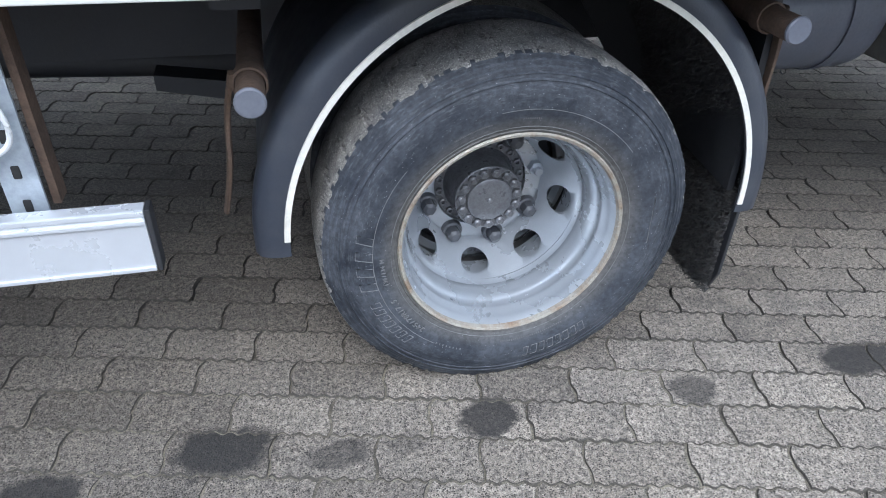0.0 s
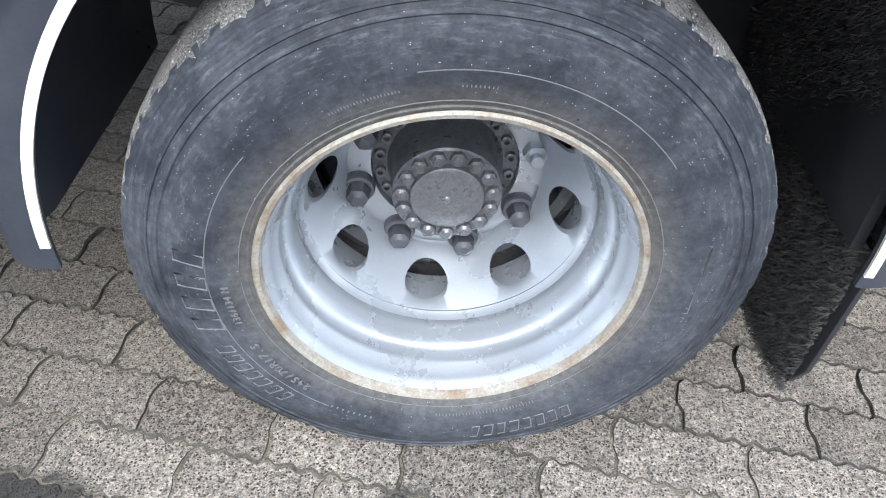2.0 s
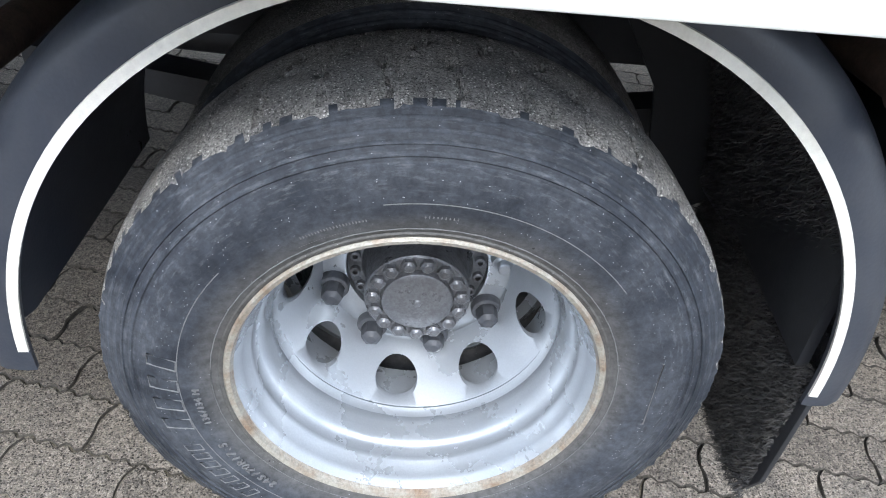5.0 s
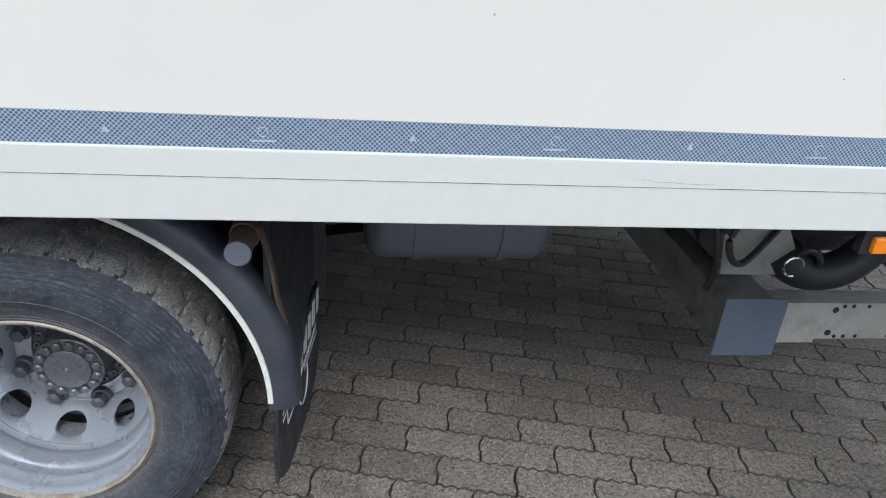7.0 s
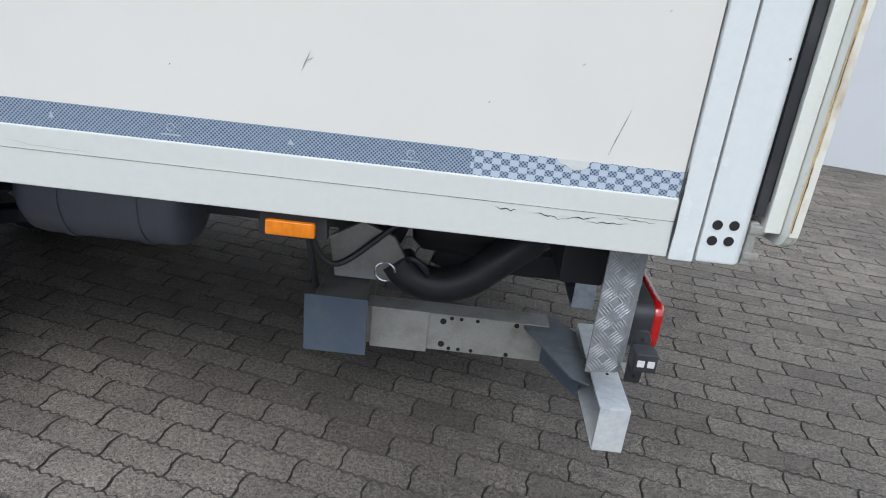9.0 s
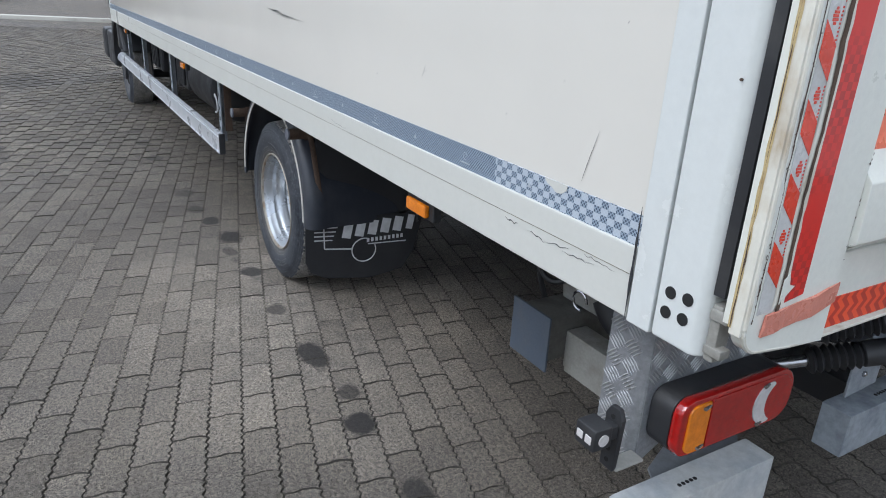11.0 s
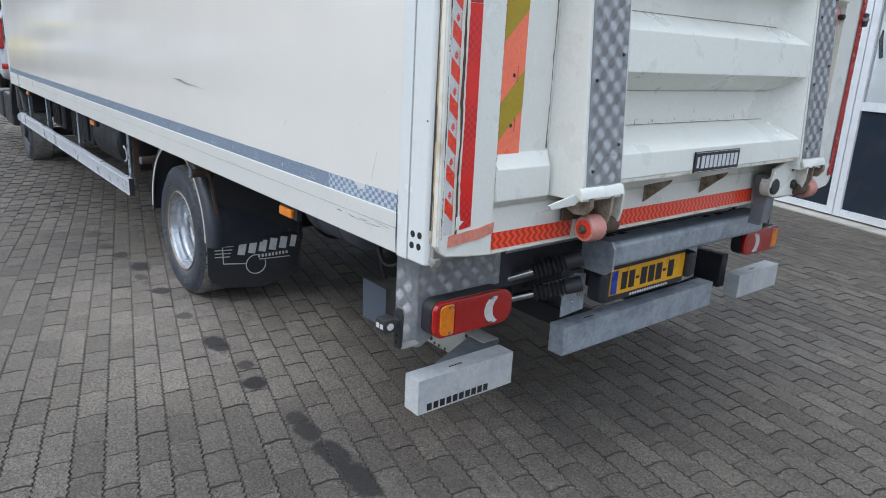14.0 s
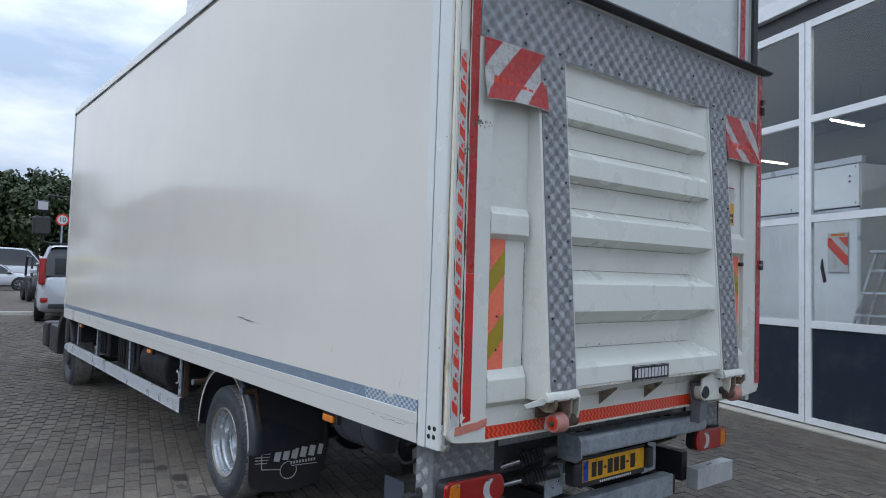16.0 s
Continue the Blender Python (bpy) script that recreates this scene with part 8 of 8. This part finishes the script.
        for xw in (L * 0.5 - 0.19 * L, -L * 0.5 + 0.20 * L):
            wh = empty("wheel", root, pose(xw, 0, R))
            y0 = s * (W / 2 - 0.004)
            part("arch", lathe([(0.05, y0 + s * 0.004), (R + 0.045, y0 + s * 0.005), (R + 0.06, y0 - s * 0.01), (R + 0.06, y0 - s * 0.10)], 0, 0, 40), M_INK, wh)
            part("tyre", lathe([(R * 0.70, y0 + s * 0.006), (R * 0.74, y0 + s * 0.016), (R * 0.88, y0 + s * 0.022), (R * 0.97, y0 + s * 0.012), (R, y0 - s * 0.02), (R, y0 - s * 0.19), (R * 0.7, y0 - s * 0.22)], 0, 0, 40), M_CARTYRE, wh)
            part("rim", lathe([(R * 0.72, y0 + s * 0.012), (R * 0.70, y0 + s * 0.016), (R * 0.67, y0 + s * 0.010)], 0, 0, 40), M_ALLOY, wh)
            for k in range(10):
                a = 2 * math.pi * (k + (0.16 if k % 2 else -0.16)) / 10
                part("spoke", tube([(0.03 * math.cos(a), y0 + s * 0.014, 0.03 * math.sin(a)), (R * 0.69 * math.cos(a), y0 + s * 0.012, R * 0.69 * math.sin(a))], 0.011, 5), M_ALLOY, wh)
            part("hub_cap", lathe([(0.001, y0 + s * 0.03), (0.03, y0 + s * 0.028), (0.04, y0 + s * 0.01)], 0, 0, 16), M_ALLOY, wh)
    nose = spot(1.0, 0).x
    zn = spot(1.0, 8).z
    part("grille", box(nose - 0.05, nose + 0.012, -W * 0.19, W * 0.19, zn - 0.20, zn - 0.05, 0.02), M_INK, body)
    for k in (-1, 1):
        part("grille_rim", tube([(nose + 0.012, k * W * 0.09 + W * 0.075 * math.cos(a * 0.5236), zn - 0.125 + 0.072 * math.sin(a * 0.5236)) for a in range(13)], 0.0045, 5), M_ALU, body)
    part("lower_grille", box(nose - 0.08, nose + 0.008, -W * 0.28, W * 0.28, 0.25, 0.36, 0.02), M_INK, body)
    part("number_plate", box(nose + 0.006, nose + 0.020, -0.26, 0.26, zn - 0.34, zn - 0.23, 0.003), M_PLATEY, body)
    part("plain_bar", box(nose + 0.0202, nose + 0.0215, -0.19, 0.20, zn - 0.315, zn - 0.255), M_INK, body)
    tail = -L / 2
    part("number_plate", box(tail - 0.012, tail + 0.02, -0.26, 0.26, deck - 0.38, deck - 0.27, 0.003), M_PLATEY, body)
    part("plain_bar", box(tail - 0.0135, tail - 0.0122, -0.19, 0.20, deck - 0.355, deck - 0.295), M_INK, body)
    part("rear_bumper", box(tail - 0.012, tail + 0.12, -W * 0.36, W * 0.36, 0.30, 0.42, 0.03), M_BLACK, body)
    if tall_lamps:
        part("rear_window", box(tail - 0.004, tail + 0.02, -W * 0.30, W * 0.30, 1.12, H - 0.34, 0.008), M_CARGLASS, body)
    return root


ROW0 = Vector((-9.9, -6.25, 0))
ROWD = Vector((-0.977, 0.213, 0))
LANE = Vector((0.213, 0.977, 0))
SALOON, ESTATE, SUV, HATCH, COUPE = (0.10, 0.26, 0.56, 0.74), (0.02, 0.13, 0.55, 0.73), (0.02, 0.12, 0.58, 0.74), (0.02, 0.14, 0.58, 0.78), (0.05, 0.34, 0.52, 0.74)
ROW = [("black saloon car with a chrome grille", (0.012, 0.013, 0.016), 4.5, 1.82, 1.42, 0.92, 1.0, 0.93, SALOON, 0.0, 1),
       ("dark grey sports saloon, tail to the lane", (0.045, 0.048, 0.052), 5.0, 1.94, 1.42, 0.88, 0.92, 0.95, COUPE, 3.3, -1),
       ("black executive car, nose to the lane", (0.010, 0.014, 0.020), 4.9, 1.88, 1.46, 0.92, 1.0, 0.95, SALOON, 6.1, 1),
       ("blue-grey off-road car, nose to the lane", (0.105, 0.135, 0.175), 4.5, 1.84, 1.66, 1.05, 1.12, 1.08, SUV, 9.1, 1),
       ("pale grey small hatchback, nose to the lane", (0.40, 0.39, 0.36), 3.6, 1.62, 1.48, 0.98, 1.0, 0.98, HATCH, 11.6, 1),
       ("bright yellow compact hatchback, tail to the lane", (0.75, 0.58, 0.0), 3.85, 1.76, 1.60, 1.0, 1.15, 1.02, HATCH, 13.9, -1),
       ("dark blue estate car, tail to the lane", (0.020, 0.028, 0.048), 4.7, 1.86, 1.50, 0.95, 1.10, 0.98, ESTATE, 16.6, -1),
       ("dark saloon car, nose to the lane", (0.014, 0.018, 0.026), 4.6, 1.82, 1.44, 0.92, 1.0, 0.93, SALOON, 19.4, 1),
       ("black square off-road car", (0.010, 0.011, 0.013), 4.85, 1.92, 1.88, 1.12, 1.2, 1.15, SUV, 22.2, 1),
       ("white small hatchback, nose to the lane", (0.62, 0.63, 0.64), 4.0, 1.74, 1.47, 0.98, 1.05, 0.96, HATCH, 25.0, 1),
       ("dark blue people carrier, nose to the lane", (0.016, 0.022, 0.045), 4.7, 1.84, 1.62, 1.0, 1.1, 1.0, ESTATE, 28.0, 1)]
for label, colour, L, W, H, hood, deck, belt, shape, s, facing in ROW:
    c = car(label, paint("car_paint", colour), L, W, H, hood, deck, belt, shape, wheel_r=0.365 if L >= 4.85 else 0.335)
    end = ROW0 + ROWD * s + LANE * (0.45 if s < 1 else 1.0)
    mid = end - LANE * L / 2
    ang = math.degrees(math.atan2(LANE.y * facing, LANE.x * facing))
    c.matrix_basis = pose(mid.x, mid.y, rise(mid.x), 0, 0, ang)
# vans and cars ahead of the lorry
SVAN = (0.005, 0.06, 0.62, 0.78)
v1 = car("silver-white small delivery van with tall red rear lamps", paint("car_paint", (0.55, 0.57, 0.60)), 4.2, 1.83, 1.84, 1.12, 1.25, 1.12, SVAN, "vans ahead", tall_lamps=True, sort="van")
v1.matrix_basis = pose(-15.43, 1.94, rise(-15.4), 0, 0, 172)
v2 = car("long white delivery van", paint("car_paint", (0.62, 0.64, 0.66)), 5.9, 2.0, 2.45, 1.25, 1.5, 1.45, SVAN, "vans ahead", sort="van")
v2.matrix_basis = pose(-44.0, 3.6, rise(-44), 0, 0, 78)
v3 = car("white saloon car parked beyond the kerb", paint("car_paint", (0.60, 0.61, 0.62)), 4.5, 1.8, 1.44, 0.92, 1.0, 0.93, SALOON, "cars beyond the kerb")
v3.matrix_basis = pose(-38.5, 2.0, rise(-38), 0, 0, 82)
v4 = car("white panel van parked far off", paint("car_paint", (0.62, 0.64, 0.66)), 5.4, 2.0, 2.3, 1.25, 1.5, 1.45, SVAN, "vans ahead", sort="van")
v4.matrix_basis = pose(-52.0, -3.0, rise(-52), 0, 0, 70)
fl = tagged(empty("loader", None, pose(-23.5, 2.35, rise(-23.5))), "dark compact loader with black body and seat", "loader")
part("body", box(-0.9, 0.9, -0.55, 0.55, 0.35, 0.9, 0.12, seg=3), M_BLACK, fl)
part("counterweight", lathe([(0.001, -0.5), (0.38, -0.5), (0.45, -0.4), (0.45, 0.4), (0.38, 0.5), (0.001, 0.5)], 0.75, 0.5, 28), M_BLACK, fl)
part("cab_frame", tube([(0.8, -0.5, 0.9), (0.75, -0.5, 1.55), (-0.5, -0.5, 1.6), (-0.7, -0.5, 0.9)], 0.04, 8), M_BLACK, fl)
part("cab_frame", tube([(0.8, 0.5, 0.9), (0.75, 0.5, 1.55), (-0.5, 0.5, 1.6), (-0.7, 0.5, 0.9)], 0.04, 8), M_BLACK, fl)
part("seat", box(0.0, 0.5, -0.25, 0.25, 0.9, 1.35, 0.06), M_RUST, fl)
for x in (-0.65, 0.65):
    for y in (-0.6, 0.45):
        part("tyre", lathe([(0.12, y), (0.33, y - 0.01), (0.36, y + 0.04), (0.36, y + 0.14), (0.12, y + 0.16)], x, 0.36, 24, close=True), M_CARTYRE, fl)

# white railing behind the row of cars
rail_mat = M_FRAME
fence = tagged(empty("railing_fence"), "white metal railing fence behind the parked cars", "fence")
p0 = ROW0 - LANE * 6.2 - ROWD * 6
for k in range(23):
    q = p0 + ROWD * (2.0 * k)
    part("post", box(q.x - 0.04, q.x + 0.04, q.y - 0.04, q.y + 0.04, rise(q.x) - 0.1, rise(q.x) + 1.55, 0.008), rail_mat, fence)
bm = bmesh.new()
for k in range(44 * 6):
    q = p0 + ROWD * (k / 6)
    box(q.x - 0.014, q.x + 0.014, q.y - 0.014, q.y + 0.014, rise(q.x) + 0.1, rise(q.x) + 1.45, 0, bm)
tagged(part("bars", bm, rail_mat, fence, smooth=False), kind="stuff")
for z in (0.2, 1.4):
    part("rail", tube([p0 + ROWD * t + Vector((0, 0, rise((p0 + ROWD * t).x) + z)) for t in range(0, 45, 2)], 0.025, 6), rail_mat, fence)

# ---------------------------------------------------------------- trees and far buildings
def foliage(name, c):
    m, nt, p = nodes_of(name)
    geo = nt.nodes.new("ShaderNodeNewGeometry")
    nt.links.new(ramp(nt, geo.outputs["Random Per Island"], 0.0, 1.0, (c[0] * 0.5, c[1] * 0.5, c[2] * 0.5, 1), (c[0] * 1.5, c[1] * 1.4, c[2] * 1.3, 1)), p.inputs["Base Color"])
    p.inputs["Roughness"].default_value = 0.6
    return m


M_LEAF = foliage("green_leaves", (0.036, 0.060, 0.018))
M_BARK = surface("grey_brown_bark", (0.09, 0.07, 0.05), 0.9, bump=0.6, bump_scale=30)


def tree(x, y, h, r, seed):
    rng = random.Random(seed)
    root = tagged(empty("tree", None, pose(x, y, rise(x))), "tall leafy green tree at the edge of the yard", "tree", "trees at the edge")
    bm = cyl((0, 0, -0.2), (rng.uniform(-.3, .3), rng.uniform(-.3, .3), h * 0.6), 0.28, 0.12, 10)
    for k in range(7):
        a = rng.uniform(0, 6.28)
        z = h * rng.uniform(0.25, 0.55)
        cyl((0, 0, z), (math.cos(a) * r * 0.7, math.sin(a) * r * 0.7, z + h * 0.25), 0.09, 0.03, 6, bm)
    part("trunk", bm, M_BARK, root)
    clumps = []
    for k in range(44):
        a, e = rng.uniform(0, 6.28), rng.uniform(-0.55, 1.0)
        rr = r * rng.uniform(0.45, 0.95) * math.cos(e * 0.9)
        clumps.append((math.cos(a) * rr, math.sin(a) * rr, h * 0.60 + h * 0.36 * math.sin(e * 1.4), rng.uniform(0.6, 1.25)))
    verts, faces = [], []
    for cx, cy, cz, cr in clumps:
        for k in range(190):
            d = Vector((rng.gauss(0, 1), rng.gauss(0, 1), rng.gauss(0, 1))).normalized() * cr * rng.uniform(0.55, 1.05)
            p = Vector((cx, cy, cz)) + d
            s = rng.uniform(0.12, 0.26)
            u = Vector((rng.gauss(0, 1), rng.gauss(0, 1), rng.gauss(0, 1))).normalized() * s
            w = u.cross(d).normalized() * s * 0.6
            b = len(verts)
            verts += [p - u, p + w, p + u, p - w]
            faces.append((b, b + 1, b + 2, b + 3))
    me = bpy.data.meshes.new("crown")
    me.from_pydata(verts, [], faces)
    me.materials.append(M_LEAF)
    ob = new("crown", me)
    ob.parent = root
    ob["kind"] = "stuff"
    return root


for k, (x, y, h, r) in enumerate(((-60, 2.6, 8.0, 3.0), (-59, 4.9, 7.4, 2.8), (-62, 0.4, 7.6, 2.9), (-63, 6.8, 9.4, 3.3), (-58, -1.5, 8.6, 3.0), (-66, 11.5, 8.6, 3.2), (-61, 9.6, 7.2, 2.6), (-55, -7, 8.5, 3.2), (-48, -26, 6.6, 2.8), (-36, -36, 7.0, 3.0), (-24, -40, 6.8, 2.9), (-12, -42, 7.2, 3.0), (2, -43, 6.8, 3.0), (16, -42, 7.4, 3.1))):
    tree(x, y, h, r, 100 + k)
M_BRICK = surface("brown_brick_wall", (0.20, 0.13, 0.095), 0.85, dirt=(0.14, 0.10, 0.08), dirt_amount=0.6, dirt_scale=2, bump=0.3)


def far_building(x, y, w, d, h, ang, label):
    b = tagged(empty("building", None, pose(x, y, rise(x) - 0.2, 0, 0, ang)), label, "building")
    wl = part("wall", box(-w / 2, w / 2, -d / 2, d / 2, 0, h), M_BRICK, b)
    part("roof", box(-w / 2 - 0.2, w / 2 + 0.2, -d / 2 - 0.2, d / 2 + 0.2, h, h + 0.25), M_BLACK, b)
    n = int(w / 3)
    for st in range(int(h / 3)):
        for k in range(n):
            cx = -w / 2 + (k + 0.5) * w / n
            wi = part("window", box(cx - 0.9, cx + 0.9, d / 2, d / 2 + 0.06, 0.9 + 3 * st, 2.4 + 3 * st), M_FRAME, b)
            part("pane", box(cx - 0.82, cx + 0.82, d / 2 + 0.061, d / 2 + 0.07, 0.98 + 3 * st, 2.32 + 3 * st), M_CARGLASS, wi)
    return b


far_building(-45, -15, 22, 8, 6.2, 0, "low brown office building behind the fence")
far_building(-10, -29, 60, 8, 4.4, -6, "low brown building across the yard")
pyl = tagged(empty("sign_pylon", None, pose(-41, -0.35, rise(-41))), "slate-blue sign pylon with white fields", "sign")
part("board", box(-0.15, 0.15, -1.0, 0.55, 0.0, 5.4, 0.02), M_PLATEBLUE, pyl)
part("white_field", box(0.151, 0.16, -0.9, 0.35, 3.9, 5.0), M_LOGO, pyl)
part("white_field", box(0.151, 0.16, -0.9, 0.35, 2.4, 3.6), M_LOGO, pyl)

sg = tagged(empty("speed_sign", None, pose(-30, 3.88, rise(-30))), "round white speed sign with red rim on a pole", "sign")
part("pole", cyl((0, 0, 0), (0, 0, 3.7), 0.04, seg=12), M_GALV, sg)
disc_s = part("disc", cyl((0.045, 0, 3.42), (0.055, 0, 3.42), 0.27, seg=32), M_REDB, sg)
part("field", cyl((0.056, 0, 3.42), (0.060, 0, 3.42), 0.205, seg=32), M_LOGO, disc_s)
fc = bpy.data.curves.new("figures", 'FONT')
fc.body, fc.size, fc.align_x, fc.align_y = "10", 0.30, 'CENTER', 'CENTER'
fo = new("figures", fc)
fm = bpy.data.meshes.new_from_object(fo)
bpy.data.objects.remove(fo)
fm.materials.append(M_INK)
fg = new("figures", fm)
fg.parent = disc_s
fg.matrix_basis = pose(0.062, 0, 3.42, 90, 0, 90)

# ---------------------------------------------------------------- stones of the paving
for k, (x, y, z, tx, ty, tz) in enumerate(stones):
    o = new("paver", near_mes[k * 5 % 12])
    o.parent = pavement
    o.matrix_basis = Matrix.LocRotScale((x, y, z), Euler((tx, -ty, tz)), None)
me = bpy.data.meshes.new("pavers_laid")
me.from_pydata(rest_v, [], rest_f)
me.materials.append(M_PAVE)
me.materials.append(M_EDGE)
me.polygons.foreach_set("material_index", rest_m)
rest = new("pavers_laid", me)
rest.parent = pavement
rest["kind"] = "stuff"
